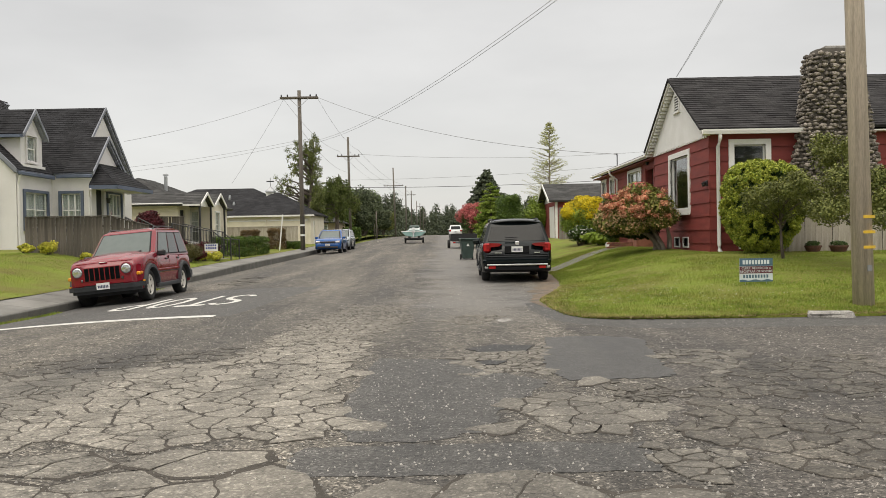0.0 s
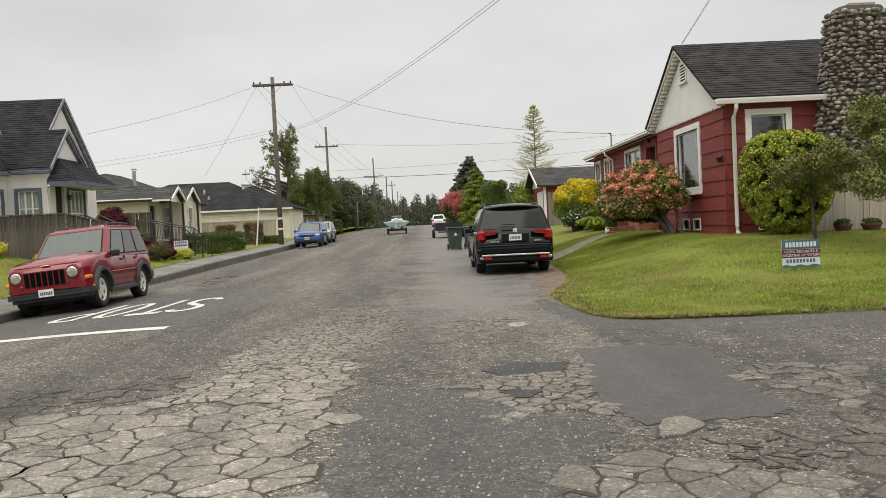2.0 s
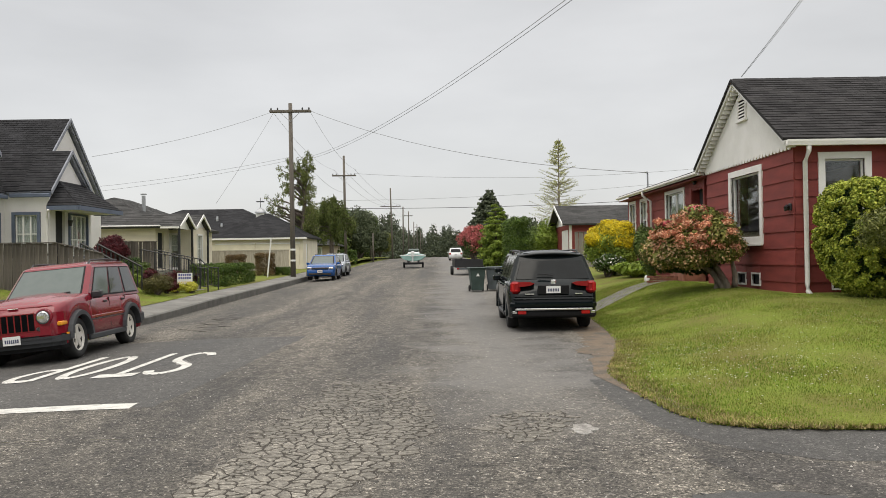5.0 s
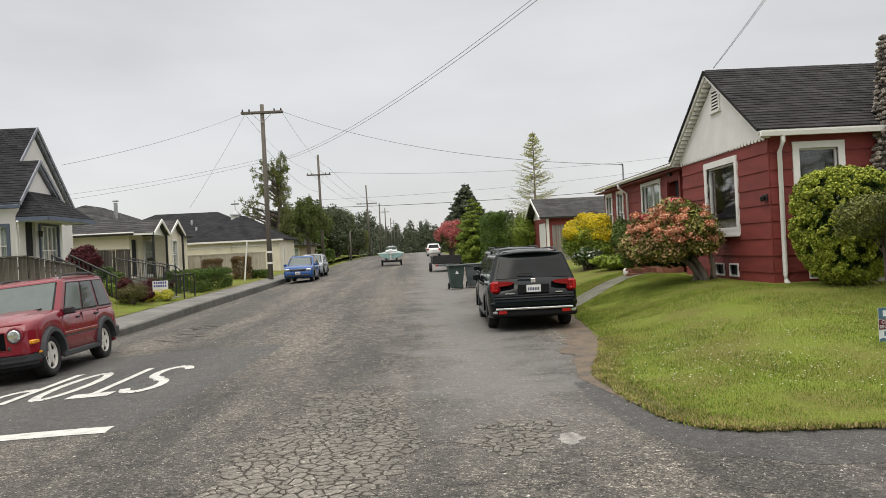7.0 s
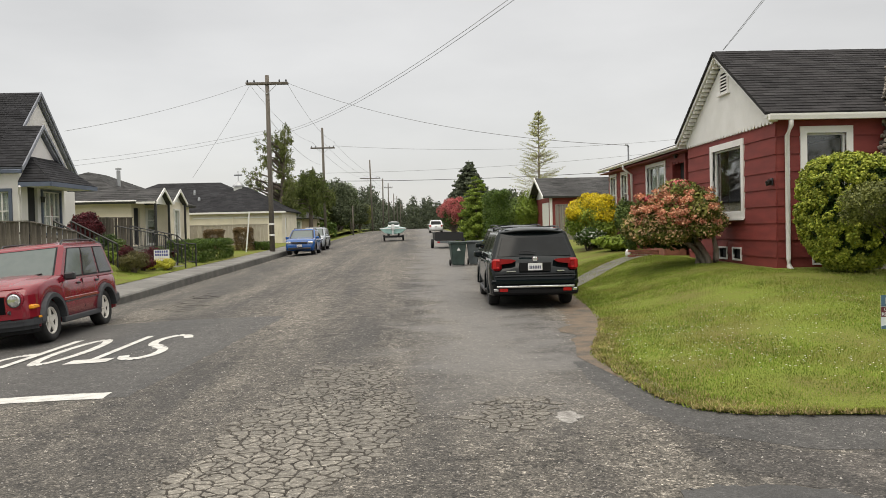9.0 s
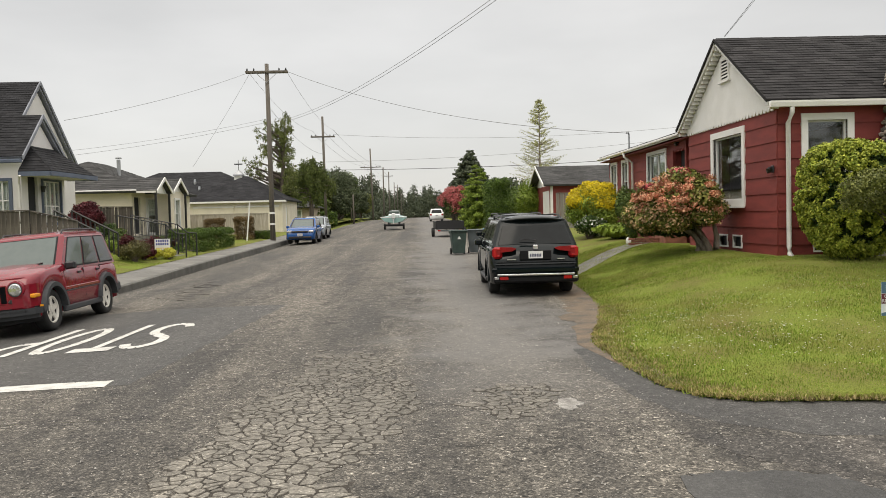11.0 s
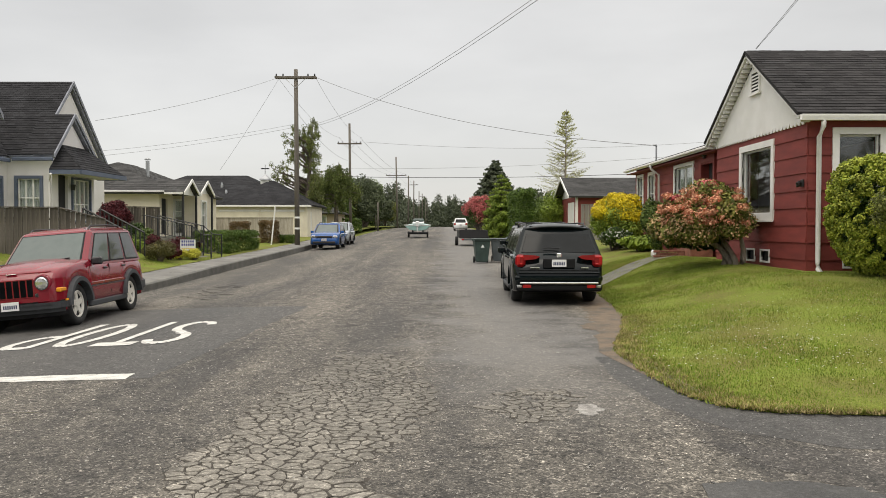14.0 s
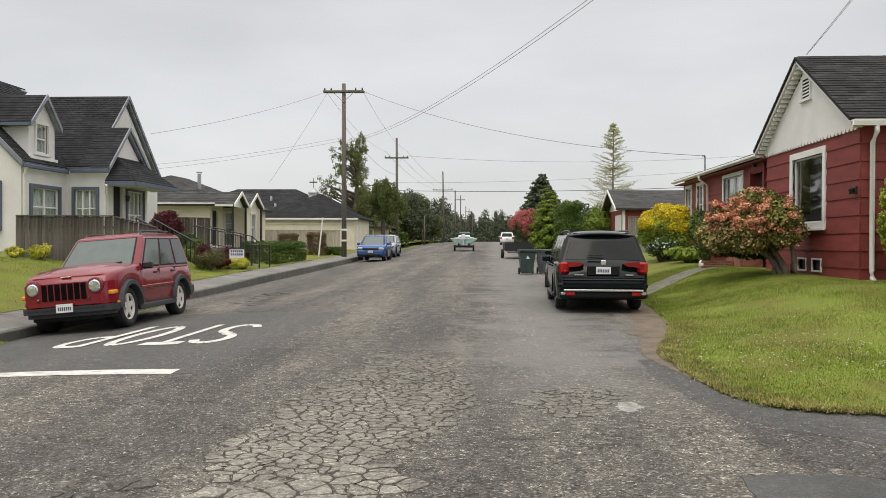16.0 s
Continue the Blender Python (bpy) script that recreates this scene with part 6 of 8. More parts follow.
part("porch_beam", box(B(), (-14.4, 45.5, 3.32), (-13.45, 45.58, 3.42)), M_WHITE, cream)
fl = part("flue", tube(B(), [(-16.48, 49, 4.4), (-16.48, 49, 5.25)], 0.1, 10), M_METAL, cream, "metal flue pipe with a cap")
part("flue_cap", tube(B(), [(-16.48, 49, 5.3), (-16.48, 49, 5.36), (-16.48, 49, 5.42)], [0.16, 0.16, 0.02], 10), M_METAL, fl)
# iron railing down to the pavement
rl = thing("railing", "black iron stair railing beside the front path", "railing")
for yo in (39.0, 40.6):
    part("handrail", tube(B(), [(-13.0, yo, 2.2), (-11.0, yo, 1.75), (-10.6, yo, 1.4), (-10.2, yo, 1.35)], 0.025, 6), M_BLACK, rl)
    part("lower_rail", tube(B(), [(-13.0, yo, 1.45), (-11.0, yo, 1.0), (-10.6, yo, 0.62), (-10.2, yo, 0.57)], 0.015, 5), M_BLACK, rl)
    for i in range(20):
        x = -13.0 + i * 0.147
        zt = float(np.interp(x, (-13, -11, -10.6, -10.2), (2.2, 1.75, 1.4, 1.35)))
        part("baluster", box(B(), (x - 0.009, yo - 0.009, zt - 0.78), (x + 0.009, yo + 0.009, zt)), M_BLACK, rl)
    for x, zt in ((-13.0, 2.22), (-11.0, 1.78), (-10.2, 1.38)):
        part("post", box(B(), (x - 0.025, yo - 0.025, lawn_l(x, yo) - 0.1), (x + 0.025, yo + 0.025, zt)), M_BLACK, rl)
st = thing("path_steps", "grey concrete steps up to the cream house", "steps")
for i in range(5):
    part("step", box(B(), (-11.0 - i * 0.32, 39.1, 0.2), (-10.68 - i * 0.32, 40.5, pave_z(40) + pave_drop(40) + 0.1 + 0.15 * i), 0.01), M_CONCRETE, st)
sgn = thing("yard_sign", "white and blue election yard sign by the railing", "yard sign", pose(-10.83, 37.9, lawn_l(-10.83, 37.9), 0, 0, 8))
part("panel", box(B(), (-0.3, -0.004, 0.32), (0.3, 0.004, 0.77)), M_PLATE, sgn)
for i, z in enumerate((0.65, 0.52, 0.38)):
    for k in range(6):
        part("bar", box(B(), (-0.25 + k * 0.085, -0.008, z), (-0.25 + k * 0.085 + 0.06, -0.004, z + (0.09 if i < 2 else 0.04))), M_SIGNBLUE2 if i < 2 else M_YELLOW, sgn)
for s in (-1, 1):
    part("stake", tube(B(), [(s * 0.2, 0.01, -0.15), (s * 0.2, 0.01, 0.8)], 0.006, 5), M_METAL, sgn)

# ---- garage and house with the dark hipped roofs ----
gar = thing("house", "tan house with garage, dark hipped roofs and a white cupola", "house")
bm = B()
wall(bm, "y", 72.0, 0.2, -19.2, -11.7, 0.8, 3.5)
wall(bm, "x", -11.9, 0.2, 72.2, 80.0, 0.8, 3.5, [(73.6, 74.5, 1.0, 3.0)])
wall(bm, "x", -19.2, 0.2, 72.2, 80.0, 0.8, 3.5)
wall(bm, "y", 76.0, 0.2, -30.0, -19.2, 0.8, 3.6)
part("wall", bm, M_CREAM, gar)
part("side_door", box(B(), (-11.82, 73.6, 1.0), (-11.76, 74.5, 3.0)), M_WHITE, gar)
hip(gar, -19.6, -11.3, 71.6, 80.4, 3.52, 5.75, 4.0, M_ROOF3, 71, "x")
hip(gar, -30.5, -13.2, 75.6, 88.0, 3.62, 6.55, 5.8, M_ROOF3, 75, "x")
part("fascia", box(B(), (-19.6, 71.52, 3.36), (-11.3, 71.6, 3.5)), M_WHITE, gar)
for x0, x1 in ((-18.9, -15.7), (-15.5, -12.0)):
    part("garage_panel", box(B(), (x0, 71.93, 0.9), (x1, 71.99, 2.95)), M_CREAM, gar)
    part("panel_head", box(B(), (x0 - 0.05, 71.9, 2.97), (x1 + 0.05, 71.99, 3.08)), M_WHITE, gar)
cp = part("cupola", box(B(), (-16.4, 75.7, 5.1), (-15.7, 76.3, 5.8), 0.02), M_WHITE, gar, "white roof cupola")
bm = B()
tube(bm, [(-16.05, 76, 5.8), (-16.05, 76, 5.9), (-16.05, 76, 6.3)], [0.52, 0.5, 0.05], 8)
part("cupola_roof", bm, M_METAL, cp)
part("weathervane", box(tube(B(), [(-16.05, 76, 6.25), (-16.05, 76, 7.15)], 0.025, 5), (-16.4, 75.98, 6.75), (-15.7, 76.02, 6.85)), M_BLACK, cp)
for x, y, z in ((-20.7, 79.2, 5.6), (-20.0, 78.0, 4.9)):
    part("roof_vent", tube(B(), [(x, y, z - 0.5), (x, y, z - 0.1), (x, y, z + 0.15)], [0.13, 0.13, 0.09], 10), M_METAL, gar, "pale metal roof vent")
tf = tagged(new("yard_fence"), "tan board fence before the garage", "fence")
for i in range(26):
    x = -19.3 + i * 0.29
    part("board", box(B(), (x, 66.0, lawn_l(x, 66) - 0.1), (x + 0.28, 66.03, 2.35)), M_FENCE2, tf)
part("top_rail", box(B(), (-19.3, 65.97, 2.35), (-11.75, 66.08, 2.43)), M_FENCE2, tf)

brown = thing("house", "small brown house with a hipped roof behind trees", "house")
part("wall", wall(wall(B(), "y", 95.0, 0.2, -20, -12.4, 0.8, 3.25, [(-14.9, -13.5, 1.7, 2.9)]), "x", -12.6, 0.2, 95.2, 103, 0.8, 3.25), M_TAN, brown)
window(brown, "y", 95.0, -1, -14.9, -13.5, 1.7, 2.9, M_WHITE, 0.1, mullions=(0.5,), curtain=0.9)
hip(brown, -20.5, -11.9, 94.5, 103.5, 3.25, 4.9, 3.6, M_ROOF2, 81, "x")

# ---- red garage beyond the corner house ----
rg = thing("garage", "red garage with grey shingle roof and white door", "garage", pose(0.55, 0, -0.05))
bm = B()
wall(bm, "x", 7.0, 0.15, 54.0, 60.0, 0.9, 3.6, [(54.6, 57.4, 0.9, 3.3)])
wall(bm, "y", 54.0, 0.15, 7.15, 13.0, 0.9, 3.6)
wall(bm, "x", 13.0, 0.15, 54.0, 60.0, 0.9, 3.6)
part("wall", bm, M_RED, rg)
part("gable", prism(B(), [(54.0, 3.6), (60.0, 3.6), (57.0, 4.75)], "x", 7.0, 7.15), M_WHITE, rg)
part("garage_door", box(B(), (7.03, 54.6, 0.9), (7.1, 57.4, 3.3)), M_WHITE, rg, "white garage door")
part("corner_board", box(B(), (6.97, 53.96, 0.9), (7.12, 54.12, 3.6)), M_WHITE, rg)
for ya in (53.6, 60.4):
    q = [(6.5, ya, 3.62), (13.5, ya, 3.62), (13.5, 57.0, 4.92), (6.5, 57.0, 4.92)]
    r = part("roof", plate(B(), q, 0.1), M_ROOF2, rg)
    shingles("shingle", q, M_ROOF2, r, 0.2, 0.45, 91)
    rake(rg, (6.45, ya, 3.66), (6.45, 57.0, 4.96), 0.18, M_WHITE)

# ---- fences ----
def board_fence(label, pts, tops, material, w=0.14, base=None, gap=0.0015, name="wooden_fence"):
    f = thing(name, label, "fence")
    (xa, ya), (xb, yb) = pts
    L = math.dist((xa, ya), (xb, yb))
    n = int(L / w)
    ang = math.atan2(yb - ya, xb - xa)
    for i in range(n):
        t = (i + 0.5) / n
        x, y = xa + (xb - xa) * t, ya + (yb - ya) * t
        zt = tops[0] + (tops[1] - tops[0]) * t + random.uniform(-0.005, 0.005)
        b = part("board", box(B(), (-w / 2 + gap, -0.011, base(x, y) - 0.08), (w / 2 - gap, 0.011, zt)), material, f)
        b.matrix_basis = pose(x, y, 0, random.uniform(-0.5, 0.5), random.uniform(-0.4, 0.4), math.degrees(ang))
    part("cap_rail", plate(B(), [(xa, ya - 0.05, tops[0] + 0.035), (xb, yb - 0.05, tops[1] + 0.035), (xb, yb + 0.06, tops[1] + 0.035), (xa, ya + 0.06, tops[0] + 0.035)], 0.03), material, f)
    for q in (0.2, 0.8):
        z0 = base(xa, ya) + (tops[0] - base(xa, ya)) * q
        z1 = base(xb, yb) + (tops[1] - base(xb, yb)) * q
        part("rail", tube(B(), [(xa, ya + 0.05, z0), (xb, yb + 0.05, z1)], 0.035, 4), material, f)
    for i in range(int(L / 2.2) + 1):
        t = min(1, i * 2.2 / L)
        x, y = xa + (xb - xa) * t, ya + (yb - ya) * t
        part("post", box(B(), (x - 0.05, y + 0.04, base(x, y) - 0.2), (x + 0.05, y + 0.14, tops[0] + (tops[1] - tops[0]) * t + 0.03)), material, f)
    return f


board_fence("weathered grey board fence beside the pale house", ((-15.0, 29.2), (-11.95, 29.2)), (2.28, 2.27), M_WOODGREY, 0.13, lawn_l)
board_fence("weathered grey board fence stepping down to the path", ((-11.9, 29.22), (-10.75, 29.7)), (2.25, 1.92), M_WOODGREY, 0.13, lawn_l)
board_fence("weathered grey board fence between two yards", ((-15.5, 41.2), (-13.1, 41.2)), (2.62, 2.56), M_WOODGREY, 0.13, lawn_l)
board_fence("weathered board fence before the red garage", ((7.25, 50.0), (10.5, 50.0)), (2.95, 2.9), M_FENCE3, 0.14, lawn_r)
board_fence("pale board fence beside the stone chimney", ((9.25, 21.7), (14.5, 21.3)), (2.2, 2.05), M_FENCE2, 0.14, lawn_r)
rl2 = thing("railing", "dark wooden stair railing before the pale house", "railing")
for a, b in (((-12.9, 33.0, 2.35), (-11.3, 33.0, 1.5)), ((-12.9, 34.4, 2.35), (-11.3, 34.4, 1.5))):
    part("handrail", tube(B(), [a, b], 0.035, 5), M_BLACK, rl2)
    for i in range(11):
        t = i / 10
        x, z = a[0] + (b[0] - a[0]) * t, a[2] + (b[2] - a[2]) * t
        part("baluster", box(B(), (x - 0.02, a[1] - 0.02, z - 0.85), (x + 0.02, a[1] + 0.02, z)), M_BLACK, rl2)

# ---- street furniture ----
def pole(label, x, y, z, top, r, material, arm=None, lean=(0, 0), arm_z=0.55, group="utility poles", bands=(), white=()):
    p = thing("utility_pole", label, "utility pole", pose(x, y, z), group)
    h = top - z
    part("shaft", tube(B(), [(0, 0, -0.3), (lean[0] * 0.5, lean[1] * 0.5, h * 0.5), (lean[0], lean[1], h)], [r, r * 0.86, r * 0.72], 14), material, p, smooth=True)
    if arm:
        a = part("crossarm", box(box(B(), (lean[0] - arm / 2, -0.2, h - arm_z - 0.13), (lean[0] + arm / 2, -0.08, h - arm_z), 0.01), (lean[0] - arm / 2, 0.08, h - arm_z - 0.13), (lean[0] + arm / 2, 0.2, h - arm_z), 0.01), material, p)
        for q in (-0.46, -0.3, 0.3, 0.46):
            part("insulator", tube(B(), [(lean[0] + q * arm, -0.14, h - arm_z), (lean[0] + q * arm, -0.14, h - arm_z + 0.06), (lean[0] + q * arm, -0.14, h - arm_z + 0.16)], [0.03, 0.06, 0.03], 8), M_CLAD, a)
        for s in (-1, 1):
            part("brace", tube(B(), [(lean[0] + s * 0.7, -0.15, h - arm_z - 0.1), (lean[0], -0.15, h - arm_z - 0.75)], 0.018, 5), M_METAL, a)
    for zb in white:
        part("band", tube(B(), [(0, 0, zb), (0, 0, zb + 0.12)], r * 1.03, 16), M_WHITE, p, "white band")
    for zb in bands:
        part("band", tube(B(), [(0, 0, zb), (0, 0, zb + 0.045)], r * 1.03, 16), M_YELLOW, p, "yellow reflective band")
    return p


P1 = (-9.83, 57.0, 0.5, 11.75)
pole("tall weathered wooden utility pole with a double crossarm", *P1[:3], P1[3], 0.17, M_POLE, 2.65, (-0.05, 0), 0.45, white=(1.05, 1.75))
near_pole = pole("pale wooden utility pole with yellow bands on the lawn corner", 6.72, 12.95, 0.02, 11.5, 0.165, M_POLEPALE, None, (-0.25, 0), bands=(0.98, 1.22, 1.46))
part("staple_plate", box(B(), (-0.03, -0.175, 0.62), (0.04, -0.16, 0.72)), M_METAL, near_pole)
pole("tall wooden utility pole with one crossarm beside the trees", -11.0, 97, 1.1, 13.4, 0.17, M_POLE, 2.7, (-0.1, 0), 2.2)
pole("wooden utility pole with a low-slung crossarm", -9.6, 166, 1.6, 15.6, 0.18, M_POLE, 4.0, (-0.3, 0), 3.6)
for i, y in enumerate((208, 250, 295, 345, 400, 460)):
    pole("grey wooden utility pole far along the street", -9.3 - 0.2 * (i % 2), y, 1.7, 14.5 + 1.2 * (i % 2), 0.2, M_POLE, 2.6 if i % 2 else None, (0.05, 0), 1.2)
for x, y in ((-11.6, 138), (-9.6, 118)):
    pole("short grey wooden post", x, y, 1.2, 5.2, 0.12, M_POLE, None)


def wire(name, a, b, sag, r, material, label, n=18):
    a, b = Vector(a), Vector(b)
    pts = [a.lerp(b, i / n) - Vector((0, 0, sag * 4 * (i / n) * (1 - i / n))) for i in range(n + 1)]
    return tagged(part(name, tube(B(), pts, r, 5), material), label, "wire", "overhead wires")


wire("overhead_wire", (-9.83, 57, 8.05), (6.4, 13.0, 8.55), 1.2, 0.007, M_WIREG, "thin grey overhead wire between two poles")
wire("overhead_wire", (-9.83, 57, 7.92), (6.4, 13.0, 8.45), 1.2, 0.007, M_WIRE, "black overhead wire between two poles")
wire("overhead_wire", (-8.6, 57, 11.25), (8.3, 38.7, 5.1), 0.75, 0.011, M_WIREG, "service wire sagging to the red house")
wire("overhead_wire", (-11.1, 57, 11.2), (-17.14, 44, 6.8), 0.25, 0.009, M_WIREG, "grey service wire to the pale house")
wire("overhead_wire", (-11.0, 57, 11.1), (-13.92, 54, 5.15), 0.1, 0.009, M_WIREG, "service wire to the cream house")
wire("overhead_wire", (6.55, 13.0, 8.7), (7.45, 25.6, 6.22), 0.15, 0.006, M_WIREG, "service wire to the red house gable")
wire("overhead_wire", (6.56, 13.05, 8.62), (7.46, 25.6, 6.21), 0.17, 0.005, M_WIREG, "service wire to the red house gable")
wire("overhead_wire", (-9.86, 96.86, 11.34), (30, 92, 11.0), 0.8, 0.014, M_WIREG, "grey wire across the street")
wire("overhead_wire", (-11, 97, 7.4), (30, 92, 7.9), 0.4, 0.028, M_WIRE, "heavy black cable across the street")
wire("overhead_wire", (-10.9, 97, 8.3), (30, 98, 10.2), 0.5, 0.014, M_WIREG, "grey wire across the street")
wire("overhead_wire", (-9.83, 57, 8.3), (-30, 60, 6.5), 0.4, 0.008, M_WIREG, "grey wire to a yard behind")
wire("overhead_wire", (-9.83, 57, 8.1), (-30, 56, 5.6), 0.4, 0.008, M_WIREG, "grey wire to a yard behind")
wire("overhead_wire", (-8.6, 57, 11.2), (-9.7, 97, 11.8), 0.7, 0.009, M_WIREG, "grey wire along the street")
wire("overhead_wire", (-11.0, 57, 11.2), (-12.2, 97, 11.8), 0.7, 0.009, M_WIREG, "grey wire along the street")
wire("overhead_wire", (-9.8, 57, 9.0), (-11, 97, 9.2), 0.7, 0.012, M_WIREG, "grey wire along the street")
for o in (-1.2, 0.0, 1.2):
    wire("overhead_wire", (-11.1 + o, 97, 11.85), (-9.8 + o * 1.5, 166, 12.2), 0.8, 0.014, M_WIREG, "grey wire along the street")
    wire("overhead_wire", (-9.8 + o * 1.5, 166, 12.2), (-9.4 + o, 250, 14.2), 0.8, 0.014, M_WIREG, "grey wire along the street")

# yard sign on the corner lawn; people's names are bars
def text_mesh(name, body, size, m, material, parent, depth=0.001):
    cu = bpy.data.curves.new(name, "FONT")
    cu.body, cu.size, cu.align_x, cu.extrude = body, size, "CENTER", depth
    tmp = bpy.data.objects.new(name, cu)
    scene.collection.objects.link(tmp)
    dg = bpy.context.evaluated_depsgraph_get()
    me = bpy.data.meshes.new_from_object(tmp.evaluated_get(dg))
    bpy.data.objects.remove(tmp)
    me.materials.append(material) if not me.materials else None
    me.materials.clear()
    me.materials.append(material)
    ob = new(name, me)
    ob.parent, ob.matrix_basis = parent, m
    return ob


M_SIGNBLUE = plain("sign_blue", (0.07, 0.14, 0.2), 0.5)
M_SIGNRED = plain("sign_maroon", (0.12, 0.02, 0.03), 0.5)
M_SIGNPALE = plain("sign_pale", (0.68, 0.74, 0.76), 0.5)
sg = thing("yard_sign", "blue, maroon and white election yard sign on the lawn", "yard sign", pose(5.98, 15.5, lawn_r(5.98, 15.5) - 0.02, 0, 0, 1.5))
zb = 0.36 - lawn_r(5.98, 15.5)
part("panel", box(B(), (-0.32, -0.004, zb), (0.32, 0.004, zb + 0.45)), M_SIGNPALE, sg)
part("top_field", box(B(), (-0.32, -0.008, zb + 0.3), (0.32, -0.004, zb + 0.45)), M_SIGNBLUE, sg)
part("middle_field", box(B(), (-0.32, -0.0085, zb + 0.16), (0.32, -0.004, zb + 0.295)), M_SIGNRED, sg)
part("wave", prism(B(), [(-0.32, zb)] + [(-0.32 + 0.64 * i / 12, zb + 0.035 + 0.012 * math.sin(i * 1.4)) for i in range(13)] + [(0.32, zb)], "y", -0.0085, -0.004), M_SIGNBLUE, sg)
for i in range(9):
    part("name_bar", box(B(), (-0.26 + i * 0.059, -0.0105, zb + 0.335), (-0.26 + i * 0.059 + 0.042, -0.008, zb + 0.415)), M_SIGNPALE, sg)
    part("name_bar", box(B(), (-0.25 + i * 0.056, -0.0065, zb + 0.075), (-0.25 + i * 0.056 + 0.035, -0.004, zb + 0.135)), M_SIGNBLUE, sg)
text_mesh("lettering", "CLERK, RECORDER &", 0.06, Matrix.Translation((0, -0.0095, zb + 0.24)) @ pose(0, 0, 0, 90, 0, 0), M_SIGNPALE, sg)
text_mesh("lettering", "REGISTRAR OF VOTERS", 0.06, Matrix.Translation((0, -0.0095, zb + 0.178)) @ pose(0, 0, 0, 90, 0, 0), M_SIGNPALE, sg)
for s in (-1, 1):
    part("stake", tube(B(), [(s * 0.2, 0.007, -0.2), (s * 0.2, 0.007, zb + 0.3)], 0.005, 5), M_METAL, sg)

# pale broken kerb piece at the lawn's edge
bm = box(B(), (-0.32, -0.09, -0.03), (0.32, 0.09, 0.09), 0.035)
for v in bm.verts:
    v.co += Vector((random.uniform(-1, 1), random.uniform(-1, 1), random.uniform(-0.6, 0.6))) * 0.02
kp = part("kerb_piece", bm, M_DUST)
kp.matrix_basis = pose(5.75, 12.05, 0.01, 0, 0, -12)
tagged(kp, "short pale broken concrete kerb piece at the lawn edge", "kerb piece")

# wheeled bins
M_BIN = mat("bin_green", (0.045, 0.075, 0.066), 0.55, vary=0.1, scale=3, fine=50, bump=0.1)
M_BINGREY = mat("bin_grey", (0.11, 0.13, 0.14), 0.55, vary=0.1, scale=3, fine=50, bump=0.1)
M_LIDBLUE = plain("bin_blue", (0.02, 0.17, 0.38), 0.5)


def bin_(label, m, col, lid_col, logo=False):
    b = thing("wheeled_bin", label, "wheeled bin", m, "wheeled bins at the kerb")
    bm = B()
    lo = [(-0.24, -0.26), (0.24, -0.26), (0.24, 0.24), (-0.24, 0.24)]
    hi = [(-0.33, -0.36), (0.33, -0.36), (0.33, 0.36), (-0.33, 0.36)]
    vs = [[bm.verts.new((x, y, z)) for x, y in q] for q, z in ((lo, 0.05), (hi, 0.98))]
    for k in range(4):
        bm.faces.new((vs[0][k], vs[0][(k + 1) % 4], vs[1][(k + 1) % 4], vs[1][k]))
    bm.faces.new(vs[0][::-1])
    bm.faces.new(vs[1])
    bmesh.ops.bevel(bm, geom=bm.edges[:], offset=0.03, segments=2, affect="EDGES")
    part("tub", bm, col, b)
    part("rim", box(B(), (-0.36, -0.39, 0.93), (0.36, 0.38, 0.99), 0.02), col, b)
    bm = box(B(), (-0.37, -0.42, 0.99), (0.37, 0.4, 1.04), 0.02)
    for v in bm.verts:
        if v.co.z > 1.02:
            v.co.z += 0.05 * (1 - (v.co.x / 0.37) ** 2)
    part("lid", bm, lid_col, b)
    part("handle", tube(B(), [(-0.25, 0.42, 0.97), (-0.25, 0.48, 1.0), (0.25, 0.48, 1.0), (0.25, 0.42, 0.97)], 0.018, 6), col, b)
    for s in (-1, 1):
        part("wheel", lathe(B(), [(0.02, -0.03), (0.13, -0.03), (0.14, 0.0), (0.13, 0.03), (0.02, 0.03)], s * 0.29, 0.24, 0.14, 1, 16), M_TYRE, b)
    if logo:
        part("mark", prism(B(), [(-0.08, 0.66), (0.08, 0.66), (0.0, 0.8)], "y", -0.345, -0.33), M_PLATE, b, "small white mark")
    return b


bin_("dark green wheeled bin with a white mark", pose(1.18, 39.6, rise(39.6), 0, 0, 6), M_BIN, M_BIN, True)
bin_("grey wheeled bin beside the green one", pose(1.95, 40.2, rise(40.2), 0, 0, -4), M_BINGREY, M_BINGREY)
bin_("grey wheeled bin with a bright blue lid", pose(2.75, 41.0, rise(41), 0, 0, 3), M_BINGREY, M_LIDBLUE)

# dark utility trailer
tr = thing("utility_trailer", "dark open utility trailer parked by the verge", "trailer", pose(1.5, 60.5, rise(60.5), 0.8, 0, 2))
bm = B()
for a, b in (((-0.95, -1.5, 0.55), (-0.9, 1.5, 1.05)), ((0.9, -1.5, 0.55), (0.95, 1.5, 1.05)), ((-0.9, -1.5, 0.55), (0.9, -1.45, 1.05)), ((-0.9, 1.45, 0.55), (0.9, 1.5, 1.05))):
    part("side_board", box(B(), a, b), M_BLACK, tr)
part("deck", box(B(), (-0.9, -1.45, 0.52), (0.9, 1.45, 0.56)), M_BLACK, tr)
part("rear_beam", box(B(), (-0.8, -1.56, 0.38), (0.8, -1.5, 0.5)), M_BINGREY, tr)
